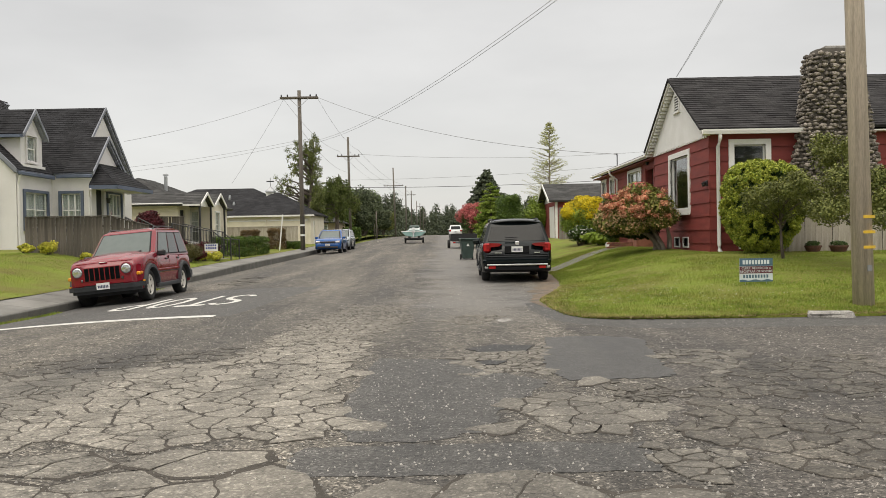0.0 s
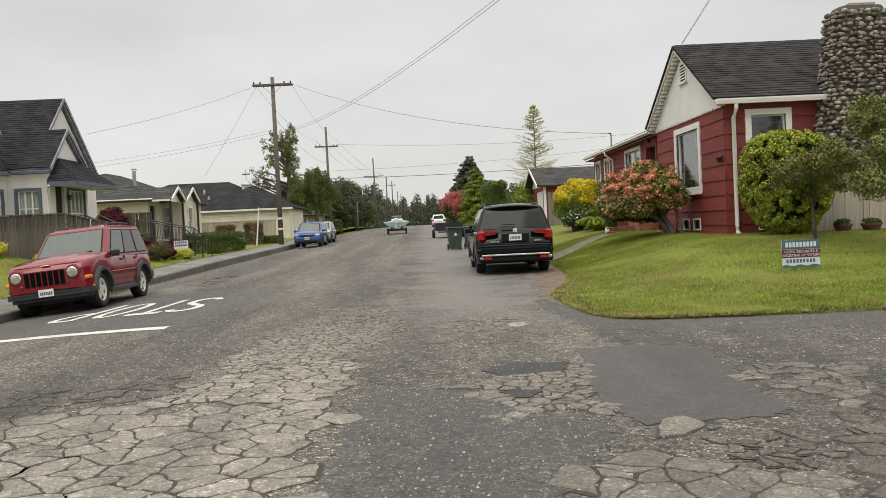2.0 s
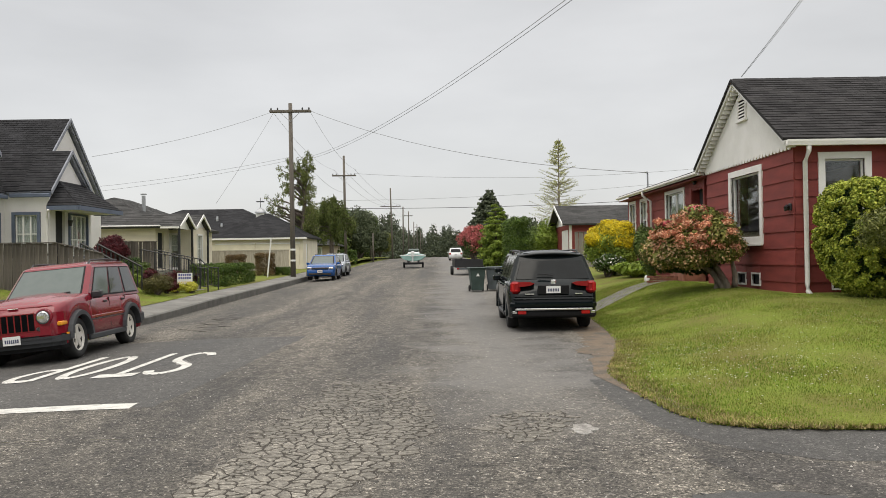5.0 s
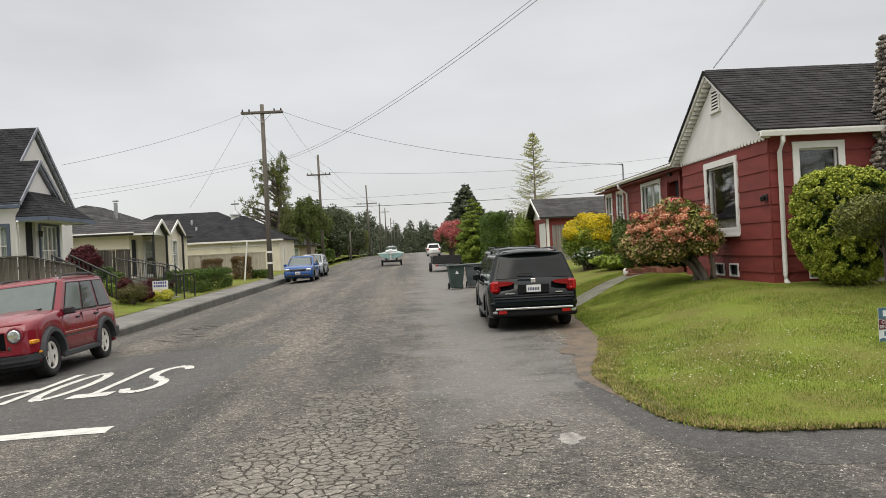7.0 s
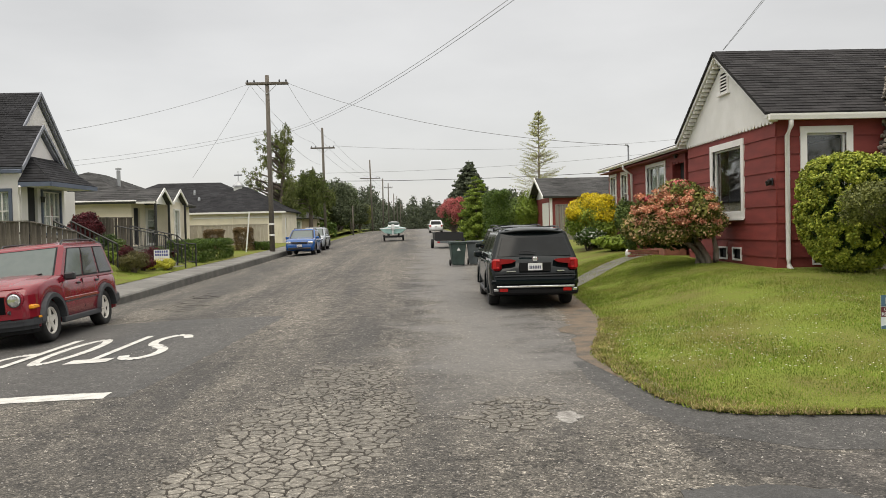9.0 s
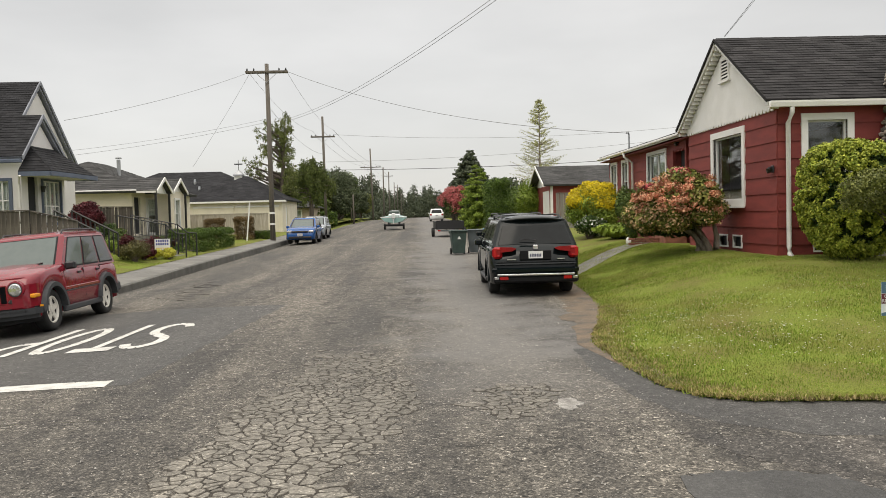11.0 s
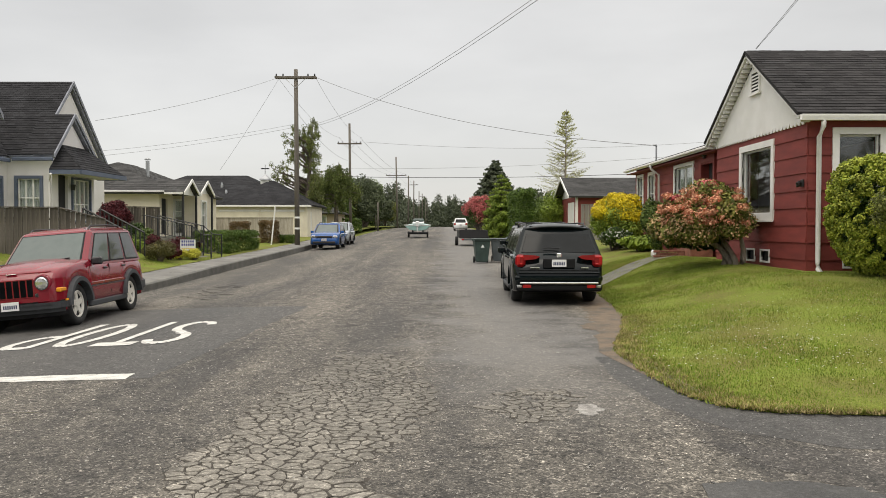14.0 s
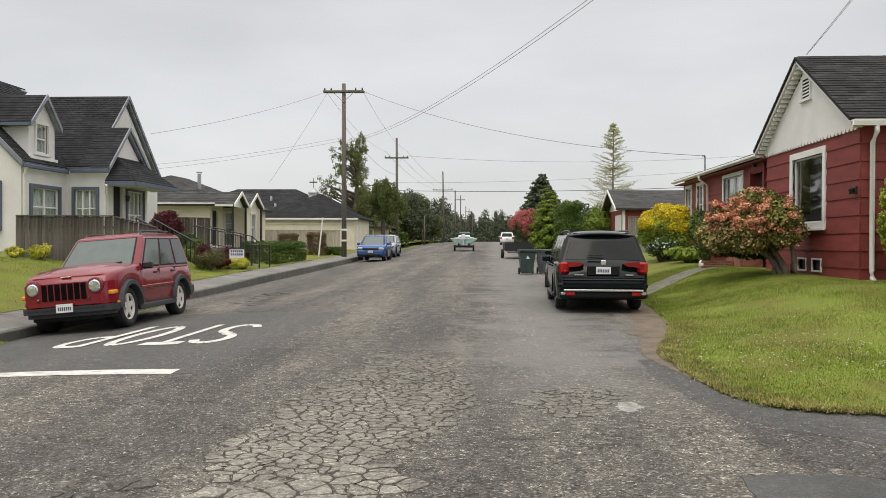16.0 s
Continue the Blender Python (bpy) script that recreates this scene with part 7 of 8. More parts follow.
for s in (-1, 1):
    part("wheel", lathe(B(), [(0.05, -0.1), (0.28, -0.1), (0.31, -0.04), (0.31, 0.05), (0.28, 0.1), (0.05, 0.1)], s * 1.06, -0.2, 0.31, 1, 20), M_TYRE, tr)
    part("tail_light", box(B(), (s * 0.72 - 0.08, -1.575, 0.4), (s * 0.72 + 0.08, -1.555, 0.48)), M_LAMPRED, tr)
part("drawbar", tube(B(), [(0, 1.4, 0.45), (0, 2.6, 0.45)], 0.04, 6), M_BLACK, tr)

# small pale boat on its trailer
bt = thing("boat_trailer", "pale green and white small boat on a road trailer", "boat", pose(-2.75, 79, rise(79), 0.8, 0, 0))
M_BOAT = plain("boat_green", (0.3, 0.48, 0.45), 0.35)
bm = B()
sec = []
for y, w, zk, zg in ((-2.4, 1.05, 0.62, 1.12), (-1.0, 1.15, 0.58, 1.12), (0.8, 1.0, 0.62, 1.16), (1.9, 0.55, 0.8, 1.24), (2.5, 0.06, 1.1, 1.32)):
    sec.append([bm.verts.new(p) for p in ((0, y, zk), (w * 0.7, y, zk + 0.14), (w, y, zg - 0.1), (w, y, zg), (0, y, zg + 0.05), (-w, y, zg), (-w, y, zg - 0.1), (-w * 0.7, y, zk + 0.14))])
for a, b in zip(sec, sec[1:]):
    for k in range(8):
        bm.faces.new((a[k], a[(k + 1) % 8], b[(k + 1) % 8], b[k]))
bm.faces.new(sec[0][::-1])
bm.faces.new(sec[-1])
part("hull", bm, M_BOAT, bt)
part("rub_rail", box(B(), (-1.17, -2.42, 1.1), (1.17, -2.36, 1.18), 0.02), M_PLATE, bt)
part("cockpit", box(B(), (-0.55, -0.6, 1.15), (0.55, 0.9, 1.42), 0.1), M_CARWHITE, bt)
part("windscreen", box(B(), (-0.5, -0.3, 1.42), (0.5, 0.5, 1.72), 0.1), M_SCREEN, bt)
part("outboard_motor", box(box(B(), (-0.16, -2.75, 1.0), (0.16, -2.42, 1.5), 0.06), (-0.06, -2.7, 0.6), (0.06, -2.5, 1.0)), M_CARWHITE, bt)
part("axle", box(B(), (-0.8, -0.7, 0.3), (0.8, -0.6, 0.4)), M_BLACK, bt)
part("frame_rail", box(B(), (-0.5, -2.2, 0.4), (-0.42, 2.4, 0.5)), M_BLACK, bt)
part("frame_rail", box(B(), (0.42, -2.2, 0.4), (0.5, 2.4, 0.5)), M_BLACK, bt)
part("light_board", box(B(), (-0.9, -2.3, 0.42), (0.9, -2.24, 0.52)), M_BLACK, bt)
for s in (-1, 1):
    part("bunk", box(B(), (s * 0.46 - 0.05, -2.0, 0.5), (s * 0.46 + 0.05, 1.6, 0.72)), M_BLACK, bt)
    part("wheel", lathe(B(), [(0.05, -0.08), (0.25, -0.08), (0.28, 0.0), (0.25, 0.08), (0.05, 0.08)], s * 0.85, -0.65, 0.28, 1, 18), M_TYRE, bt)

# leaning white marker stake at the drive
part_st = part("marker_stake", tube(B(), [(0, 0, -0.1), (0.28, 0, 2.55)], 0.045, 6), M_WHITE)
part_st.matrix_basis = pose(-11.2, 55.5, pave_z(55.5))
tagged(part_st, "thin white stake leaning beside the pavement", "stake")

# ---- shrubs and trees ----
def shrub(label, x, y, z, rx, ry, rz, n, size, material, seed, trunk=0.25, k=14, extra=(), group="", name="shrub", cat="shrub", small=0.38, shell=0.55, stem_r=0.05):
    """A rounded shrub: short stems and a mass of leaves whose middle stands at height z + trunk + rz."""
    s = thing(name, label, cat, pose(x, y, z), group)
    cz = trunk + rz
    rng = random.Random(seed)
    tips = [(rng.uniform(-0.6, 0.6) * rx, rng.uniform(-0.6, 0.6) * ry, cz + rng.uniform(-0.2, 0.5) * rz) for _ in range(7)]
    part("stems", limbs(B(), (0, 0, -0.1), tips, stem_r, seed), M_BARK, s)
    cl = knobbly(0, 0, cz, rx, ry, rz, k, seed, small)
    leaves("foliage", n, cl, size, material, s, seed, shell=shell)
    for nm, m2, n2, s2, lab, fn in extra:
        leaves(nm, n2, fn(cl, rng), s2, m2, s, seed + 7, lab, shell=0.85)
    return s


def clipped(label, x, y, z, rx, ry, h, n, size, material, seed, low=0.12, power=3.2):
    """A clipped bush: a rounded block whose surface is a close coat of leaf tufts; a dark leaf core stands for its
    inner shade.
    """
    s = thing("shrub", label, "shrub", pose(x, y, z))
    rng = random.Random(seed)
    part("stems", limbs(B(), (0, 0, -0.1), [(rng.uniform(-0.6, 0.6) * rx, rng.uniform(-0.6, 0.6) * ry, h * rng.uniform(0.5, 0.85)) for _ in range(9)], 0.05, seed), M_BARK, s)
    cz, rz = (h + low) / 2, (h - low) / 2
    coat, core = [], []
    for _ in range(900):
        d = Vector((rng.gauss(0, 1), rng.gauss(0, 1), rng.gauss(0, 1))).normalized()
        k = (abs(d.x) ** power + abs(d.y) ** power + abs(d.z) ** power) ** (-1 / power)
        under = 1 - 0.2 * smooth01(-d.z * 1.3)
        f = k * rng.uniform(0.9, 0.97)
        r = rng.uniform(0.06, 0.12)
        coat.append((d.x * f * rx * under, d.y * f * ry * under, cz + d.z * f * rz, r, r, r))
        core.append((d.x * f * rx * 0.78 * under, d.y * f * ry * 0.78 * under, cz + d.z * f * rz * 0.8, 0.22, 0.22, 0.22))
    leaves("foliage", n, coat, size, material, s, seed, shell=0.35)
    # deep-green core: the bush's inner shade put into leaf colour
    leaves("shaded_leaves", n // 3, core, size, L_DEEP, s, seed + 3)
    return s


clipped("large clipped yellow-green bush beside the house corner", 8.36, 21.2, lawn_r(8.36, 21.2) - 0.05, 0.97, 0.95, 2.46, 80000, 0.052, L_GREEN, 101)
# azalea with a bare twisted trunk
def tops(cl, rng):
    cx, cy, cz, rx, ry, rz = cl[0]
    out = []
    for _ in range(130):
        a = rng.gauss(math.pi + 0.4, 1.1)
        f = rng.uniform(0.1, 1.32)
        zz = cz + rz * rng.uniform(-0.5, 1.2) * (1 - 0.35 * f)
        out.append((cx + rx * f * math.cos(a), cy + ry * f * math.sin(a) - 0.2, zz, 0.13, 0.13, 0.08))
    return out


az = thing("azalea", "coral-flowered azalea with a bare twisted trunk before the red house", "shrub", pose(6.2, 25.2, lawn_r(6.2, 25.2)))
bm = B()
for a, b, c in (((0.62, -0.1, -0.1), (0.48, 0.0, 0.45), (0.2, 0.1, 0.95)), ((0.66, -0.05, -0.1), (0.85, 0.0, 0.4), (0.75, 0.0, 0.9)), ((0.6, 0.0, -0.1), (0.3, 0.2, 0.5), (-0.5, 0.2, 0.95)), ((0.4, 0.2, -0.1), (0.45, 0.3, 0.4), (0.5, 0.4, 1.0))):
    tube(bm, [a, Vector(a).lerp(Vector(b), 0.5) + Vector((0.07, 0, 0)), b, c], [0.1, 0.085, 0.07, 0.04], 8)
part("trunk", bm, M_BARKPALE, az, "pale twisted bare trunk", smooth=True)
cl = knobbly(0, 0, 1.31, 1.3, 1.05, 0.84, 30, 55, 0.32) + [(-0.95, 0.1, 0.85, 0.4, 0.5, 0.28), (-1.1, 0.4, 1.0, 0.35, 0.5, 0.36)]
leaves("foliage", 34000, cl, 0.08, L_AZALEA, az, 56, shell=0.5)
leaves("blossom", 6400, tops(cl, random.Random(3)), 0.06, L_CORAL, az, 57, "coral blossom clusters", shell=0.4)
leaves("red_blossom", 1100, [(-0.1, -0.15, 2.06, 0.26, 0.2, 0.1), (-0.95, -0.3, 1.7, 0.16, 0.16, 0.1)], 0.085, L_PINK, az, 58, "crimson blossom on top", shell=0.3)
# darker leaves below paint the shade under the crown
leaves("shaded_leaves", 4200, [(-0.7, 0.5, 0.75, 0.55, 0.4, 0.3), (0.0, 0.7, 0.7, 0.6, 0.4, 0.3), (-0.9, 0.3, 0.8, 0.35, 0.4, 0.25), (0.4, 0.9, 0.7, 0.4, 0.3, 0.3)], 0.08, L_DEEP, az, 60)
leaves("fading_blossom", 4200, [(c[0], c[1] - 0.12, c[2], c[3] * 1.02, c[4] * 1.02, c[5] * 1.02) for c in cl[6:]], 0.06, leafmat("faded_blossom", (0.4, 0.22, 0.1), (0.58, 0.42, 0.24)), az, 59, shell=0.9)
# yellow broom
ye = shrub("bright yellow-flowering rounded bush", 6.6, 37.5, lawn_r(6.6, 37.5), 1.15, 1.1, 0.95, 14000, 0.08, L_LIGHT, 111, 0.1, 22)
leaves("blossom", 38000, [(c[0], c[1], c[2] + 0.06, c[3] * 1.04, c[4] * 1.04, c[5] * 1.04) for c in knobbly(0, 0, 1.42, 1.18, 1.1, 0.8, 30, 111, 0.26)], 0.06, L_YELLOW, ye, 112, "dense yellow blossom", shell=0.45)
wf = shrub("low dark bush speckled with white flowers", 6.2, 36.6, lawn_r(6.2, 36.6), 0.75, 0.6, 0.42, 5000, 0.07, L_DEEP, 115, 0.05, 8)
leaves("blossom", 260, knobbly(0, -0.1, 0.5, 0.75, 0.6, 0.4, 8, 115), 0.07, L_WHITEF, wf, 116, "white blossom", shell=0.9)
shrub("low strap-leaved green plants along the border", 6.75, 34.4, lawn_r(6.7, 34.4), 0.85, 0.55, 0.3, 3500, 0.16, L_LIGHT, 118, 0.0, 10, name="border_plants", cat="plants")
shrub("dark green climbing ivy column by the entry", 6.68, 32.0, lawn_r(6.68, 32.0), 0.5, 0.55, 1.0, 10000, 0.07, L_MID, 121, 0.0, 14, name="ivy", cat="ivy")


def small_tree(label, x, y, z, h, cr, n, size, material, seed, trunk_r=0.05, n_limb=9, clear=0.4, spread=1.0, k=14, shell=0.2, droop=0.0, bark=None):
    t = thing("tree", label, "tree", pose(x, y, z))
    rng = random.Random(seed)
    bm = B()
    top = Vector((rng.uniform(-0.1, 0.1) * h, rng.uniform(-0.1, 0.1) * h, h * 0.8))
    tube(bm, [(0, 0, -0.15), (rng.uniform(-0.03, 0.03) * h, 0, h * clear * 0.6), (top.x * 0.5, top.y * 0.5, h * clear), top], [trunk_r * 1.2, trunk_r, trunk_r * 0.8, trunk_r * 0.2], 9)
    cl = []
    for i in range(n_limb):
        a = 2 * math.pi * i / n_limb + rng.uniform(-0.4, 0.4)
        z0 = h * (clear + (0.85 - clear) * rng.random() * 0.7)
        tip = Vector((cr * spread * rng.uniform(0.4, 0.95) * math.cos(a), cr * spread * rng.uniform(0.4, 0.95) * math.sin(a), min(h * 0.97, z0 + rng.uniform(0.12, 0.4) * h)))
        limbs(bm, (top.x * z0 / h, top.y * z0 / h, z0), [tip], trunk_r * 0.55, seed + i)
        for _ in range(max(1, k // n_limb)):
            q = tip + Vector((rng.uniform(-1, 1), rng.uniform(-1, 1), rng.uniform(-0.7, 0.5))) * cr * 0.3
            s = cr * rng.uniform(0.2, 0.38)
            cl.append((q.x, q.y, q.z, s, s, s * 0.8))
    part("trunk", bm, bark or M_BARK, t, smooth=True)
    leaves("crown", n, cl, size, material, t, seed + 99, droop=droop, shell=shell)
    return t


small_tree("small thin-trunked ornamental tree on the lawn", 8.15, 19.4, lawn_r(8.1, 19.4), 2.0, 0.8, 15000, 0.045, L_OLIVE, 131, 0.035, 10, 0.34, 1.0, 26)
small_tree("spreading many-stemmed small tree on the lawn", 8.95, 17.4, lawn_r(8.9, 17.4), 2.75, 1.15, 26000, 0.05, L_OLIVE, 137, 0.05, 14, 0.12, 1.1, 30, shell=0.1)
for x, y, r in ((9.75, 21.35, 0.2), (10.35, 21.2, 0.22)):
    p = thing("plant_pot", "brown clay plant pot by the pale fence", "plant pot", pose(x, y, lawn_r(x, y)), "plant pots")
    part("pot", tube(B(), [(0, 0, -0.02), (0, 0, 0.12), (0, 0, 0.122), (0, 0, 0.17)], [r * 0.75, r, r * 1.08, r * 1.1], 16), M_CLAY, p)
    leaves("plant", 420, [(0, 0, 0.2, r * 0.95, r * 0.95, 0.09)], 0.05, L_DEEP, p, int(x * 10))

# left yards
for x, y, r, sd in ((-13.9, 28.6, 0.32, 1), (-14.75, 28.7, 0.24, 2), (-12.6, 28.6, 0.2, 3)):
    shrub("small bright yellow-green shrub before the fence", x, y, lawn_l(x, y), r * 1.3, r, r * 0.75, 1500, 0.06, L_LEMON, 140 + sd, 0.0, 8, group="yellow-green shrubs")
shrub("rounded dark maroon maple shrub", -12.85, 35.6, lawn_l(-12.85, 35.6), 0.68, 0.7, 0.52, 9000, 0.07, L_MAROON, 151, 0.75, 14, name="maple", cat="shrub")
shrub("low clipped brownish hedge beside the pavement", -11.05, 35.2, lawn_l(-11.05, 35.2), 0.62, 0.7, 0.4, 6500, 0.045, leafmat("leaves_brown_green", (0.06, 0.06, 0.02), (0.16, 0.14, 0.05)), 152, 0.0, 12, name="hedge", cat="hedge")
for i, (x, y, m_, r) in enumerate(((-12.4, 36.6, L_LIGHT, 0.3), (-11.9, 37.2, L_MAROON, 0.42), (-11.5, 38.2, L_MAROON, 0.45), (-12.6, 37.8, L_MID, 0.5), (-11.0, 36.2, L_MAROON, 0.35), (-13.2, 38.4, L_DEEP, 0.6), (-12.2, 43.0, L_MAROON, 0.4), (-12.9, 44.0, L_MID, 0.45))):
    shrub(("green" if m_ is not L_MAROON else "purple-leaved") + " garden shrub in the sloping bed", x, y, lawn_l(x, y), r * 1.2, r, r * 0.85, 2600, 0.06, m_, 160 + i, 0.0, 8, group="garden shrubs")
for x, y in ((-10.85, 36.9), (-10.6, 38.0), (-10.5, 37.4)):
    shrub("small yellow-green shrub below the railing", x, y, lawn_l(x, y), 0.34, 0.34, 0.22, 1500, 0.055, L_LEMON, int(170 - y), 0.0, 8, group="yellow-green shrubs")


def box_hedge(label, x0, x1, y0, y1, h, n, size, material, seed, z):
    """A clipped hedge: leaves crowd just under the faces of a rounded block."""
    s = thing("hedge", label, "hedge", pose((x0 + x1) / 2, (y0 + y1) / 2, z))
    rng = random.Random(seed)
    w, d = (x1 - x0) / 2, (y1 - y0) / 2
    r = 0.16 if h < 2 else 0.35
    cl = []
    for _ in range(260):
        f = rng.random() * (w * d * 4 + (w + d) * 4 * h)
        if f < w * d * 4:
            p = (rng.uniform(-w, w), rng.uniform(-d, d), h)
        elif f < w * d * 4 + w * 4 * h:
            p = (rng.uniform(-w, w), rng.choice((-d, d)), rng.uniform(0, h))
        else:
            p = (rng.choice((-w, w)), rng.uniform(-d, d), rng.uniform(0, h))
        q = [max(-w + r, min(w - r, p[0])), max(-d + r, min(d - r, p[1])), max(r * 0.6, min(h - r, p[2]))]
        cl.append((*[v + rng.uniform(-0.03, 0.03) for v in q], r * rng.uniform(1.0, 1.35), r * rng.uniform(1.0, 1.35), r * rng.uniform(0.9, 1.2)))
    part("stems", limbs(B(), (0, 0, -0.1), [(rng.uniform(-w, w) * 0.7, rng.uniform(-d, d) * 0.7, h * 0.7) for _ in range(6)], 0.04, seed), M_BARK, s)
    leaves("foliage", n, cl, size, material, s, seed)
    return s


box_hedge("long clipped dark green hedge beside the pavement", -12.2, -10.5, 42.6, 49.2, 1.08, 34000, 0.055, L_HEDGE, 181, lawn_l(-11, 45))
box_hedge("clipped square russet-tipped bush", -14.4, -13.2, 57.5, 58.7, 1.35, 9000, 0.06, L_RUSSET, 182, lawn_l(-13.8, 58))
box_hedge("clipped square russet bush", -12.4, -11.2, 57.2, 58.4, 1.5, 9000, 0.06, L_RUSSET, 183, lawn_l(-11.8, 58))
box_hedge("low clipped dark bush by the drive", -11.4, -10.3, 58.4, 59.4, 0.55, 5000, 0.06, L_HEDGE, 184, lawn_l(-10.9, 59))
box_hedge("tall clipped green hedge behind the parked cars", 4.3, 5.7, 58.5, 66, 3.5, 26000, 0.09, L_HEDGE, 185, lawn_r(5, 60))
box_hedge("clipped hedge far along the pavement", -14.5, -10.6, 104, 106, 1.6, 9000, 0.11, L_HEDGE, 186, rise(105))

# tall ragged tree behind the pole, and its drooping neighbour
t1 = thing("tree", "tall ragged tree with bare limbs and hanging foliage", "tree", pose(-12.8, 79, rise(79)))
bm = B()
rng = random.Random(200)
cl = []
tube(bm, [(-0.3, 0, -0.3), (-0.1, 0, 2.2), (0.1, 0, 5.5), (0.45, 0, 10.2)], [0.42, 0.33, 0.2, 0.03], 9)
for i in range(54):
    z0 = rng.uniform(1.4, 8.6)
    left = rng.random() < 0.62
    wide = float(np.interp(z0, (1.4, 3.5, 6, 8.6), (3.8, 3.9, 2.6, 1.1))) if left else float(np.interp(z0, (1.4, 4, 8.6), (0.8, 1.25, 0.6)))
    tip = Vector(((-1 if left else 1) * wide * rng.uniform(0.55, 1.0), rng.uniform(-1.6, 1.6), min(10.6, z0 + rng.uniform(0.7, 2.2))))
    limbs(bm, (0.1, 0, z0), [tip], 0.12 if left else 0.07, 300 + i, 0.3)
    tufts = 4 if left and tip.x < -1.3 else 9
    for _ in range(tufts):
        f = rng.uniform(0.72, 1.06) if left else rng.uniform(0.4, 1.06)
        q = Vector((0.1, 0, z0)).lerp(tip, f) + Vector((rng.uniform(-0.35, 0.35), rng.uniform(-0.35, 0.35), rng.uniform(-0.35, 0.3)))
        r = rng.uniform(0.14, 0.34)
        cl.append((q.x, q.y, q.z, r, r, r * 1.2))
for _ in range(90):
    z = rng.uniform(4.6, 10.7)
    w_ = float(np.interp(z, (4.6, 7, 9.5, 10.7), (0.7, 0.95, 0.85, 0.35)))
    cl.append((0.35 + rng.uniform(-1, 0.8) * w_, rng.uniform(-0.6, 0.6), z, 0.26, 0.26, 0.42))
part("trunk", bm, M_BARK, t1, smooth=True)
leaves("crown", 15000, cl, 0.12, L_WILLOW, t1, 201, droop=0.8, shell=0.1)
t2 = thing("tree", "drooping green conifer with hanging sprays", "tree", pose(-11.7, 90, rise(90)))
bm = tube(B(), [(0, 0, -0.3), (0, 0, 4), (0.3, 0, 7.6)], [0.28, 0.18, 0.03], 8)
cl = []
for i in range(60):
    z0 = rng.uniform(3.3, 7.3)
    a = rng.uniform(0, 2 * math.pi)
    reach = float(np.interp(z0, (3.3, 4.2, 7.3), (3.0, 3.2, 0.7))) * rng.uniform(0.5, 1.05)
    tip = Vector((math.cos(a) * reach, math.sin(a) * reach * 0.8, z0 + rng.uniform(-0.5, 0.4)))
    if z0 < 3 and tip.x < 0:
        tip.x *= -1
    limbs(bm, (0, 0, z0), [tip], 0.05, 400 + i, 0.35)
    for q in (0.45, 0.65, 0.85, 1.0):
        p_ = Vector((0, 0, z0)).lerp(tip, q)
        r = rng.uniform(0.2, 0.42)
        cl.append((p_.x + rng.uniform(-0.2, 0.2), p_.y, p_.z - 0.35, r, r, r * 2.1))
part("trunk", bm, M_BARK, t2)
leaves("crown", 17000, cl, 0.14, leafmat("leaves_drooping_deep", (0.04, 0.06, 0.014), (0.15, 0.18, 0.05)), t2, 202, droop=1.2, shell=0.1)

# conifers and flowering shrubs beyond the parked cars
def conifer(label, x, y, z, h, r, n, size, material, seed, tiers=16, thin=1.0, bark=None, power=0.85, low=0.06):
    t = thing("tree", label, "tree", pose(x, y, z))
    rng = random.Random(seed)
    bm = tube(B(), [(0, 0, -0.3), (0, 0, h * 0.5), (0, 0, h * 0.99)], [r * 0.09, r * 0.05, 0.015], 8)
    cl = []
    for i in range(tiers):
        f = low + (0.99 - low) * i / tiers
        rad = r * (1 - f) ** power
        for j in range(7):
            a = rng.uniform(0, 2 * math.pi)
            q = rad * rng.uniform(0.65 if thin == 1 else 0.4, 1.15)
            tip = (q * math.cos(a), q * math.sin(a), h * f - 0.08 * q + rng.uniform(-0.1, 0.1) + (0.2 * q + rng.uniform(-0.35, 0.35)) * (thin < 1))
            tube(bm, [(0, 0, h * f), tip], [0.03, 0.008], 4)
            for u in (0.4, 0.7, 1.0):
                s = max(0.12, rad * 0.28) * thin
                cl.append((tip[0] * u, tip[1] * u, h * f + (tip[2] - h * f) * u, s, s, s * 0.55))
    part("trunk", bm, bark or M_BARK, t)
    leaves("crown", n, cl, size, material, t, seed, droop=0.4, shell=0.1)
    return t


conifer("dark broad conifer beyond the hedge", 5.1, 93, rise(93), 8.2, 3.5, 42000, 0.24, L_FARDARK, 211, 20, power=0.75, low=0.3)
conifer("fresh light green conifer beside the hedge", 4.25, 71, rise(71), 5.6, 1.6, 24000, 0.14, leafmat("leaves_green_cypress", (0.09, 0.15, 0.02), (0.28, 0.35, 0.06)), 212, 16, power=0.55)
larch = thing("tree", "tall sparse pale green larch with thin spreading branches", "tree", pose(9.3, 70, rise(70)))
bm = tube(B(), [(0, 0, -0.3), (0, 0, 5), (0.05, 0, 10.5)], [0.15, 0.09, 0.015], 8)
rng = random.Random(213)
cl = []
for i in range(260):
    z0 = rng.uniform(2.2, 10.3)
    reach = (2.75 * ((10.6 - z0) / 8.2) ** 0.75 + 0.1) * rng.uniform(0.55, 1.1)
    a = rng.uniform(0, 2 * math.pi)
    tip = Vector((math.cos(a) * reach, math.sin(a) * reach, z0 + reach * rng.uniform(0.1, 0.42)))
    midp = Vector((0, 0, z0)).lerp(tip, 0.5) - Vector((0, 0, 0.06 * reach))
    tube(bm, [(0, 0, z0), midp, tip], [0.018, 0.013, 0.006], 4)
    for f in np.arange(0.3, 1.03, 0.1):
        q = Vector((0, 0, z0)).lerp(tip, float(f))
        cl.append((q.x, q.y, q.z - 0.03, 0.085, 0.085, 0.1))
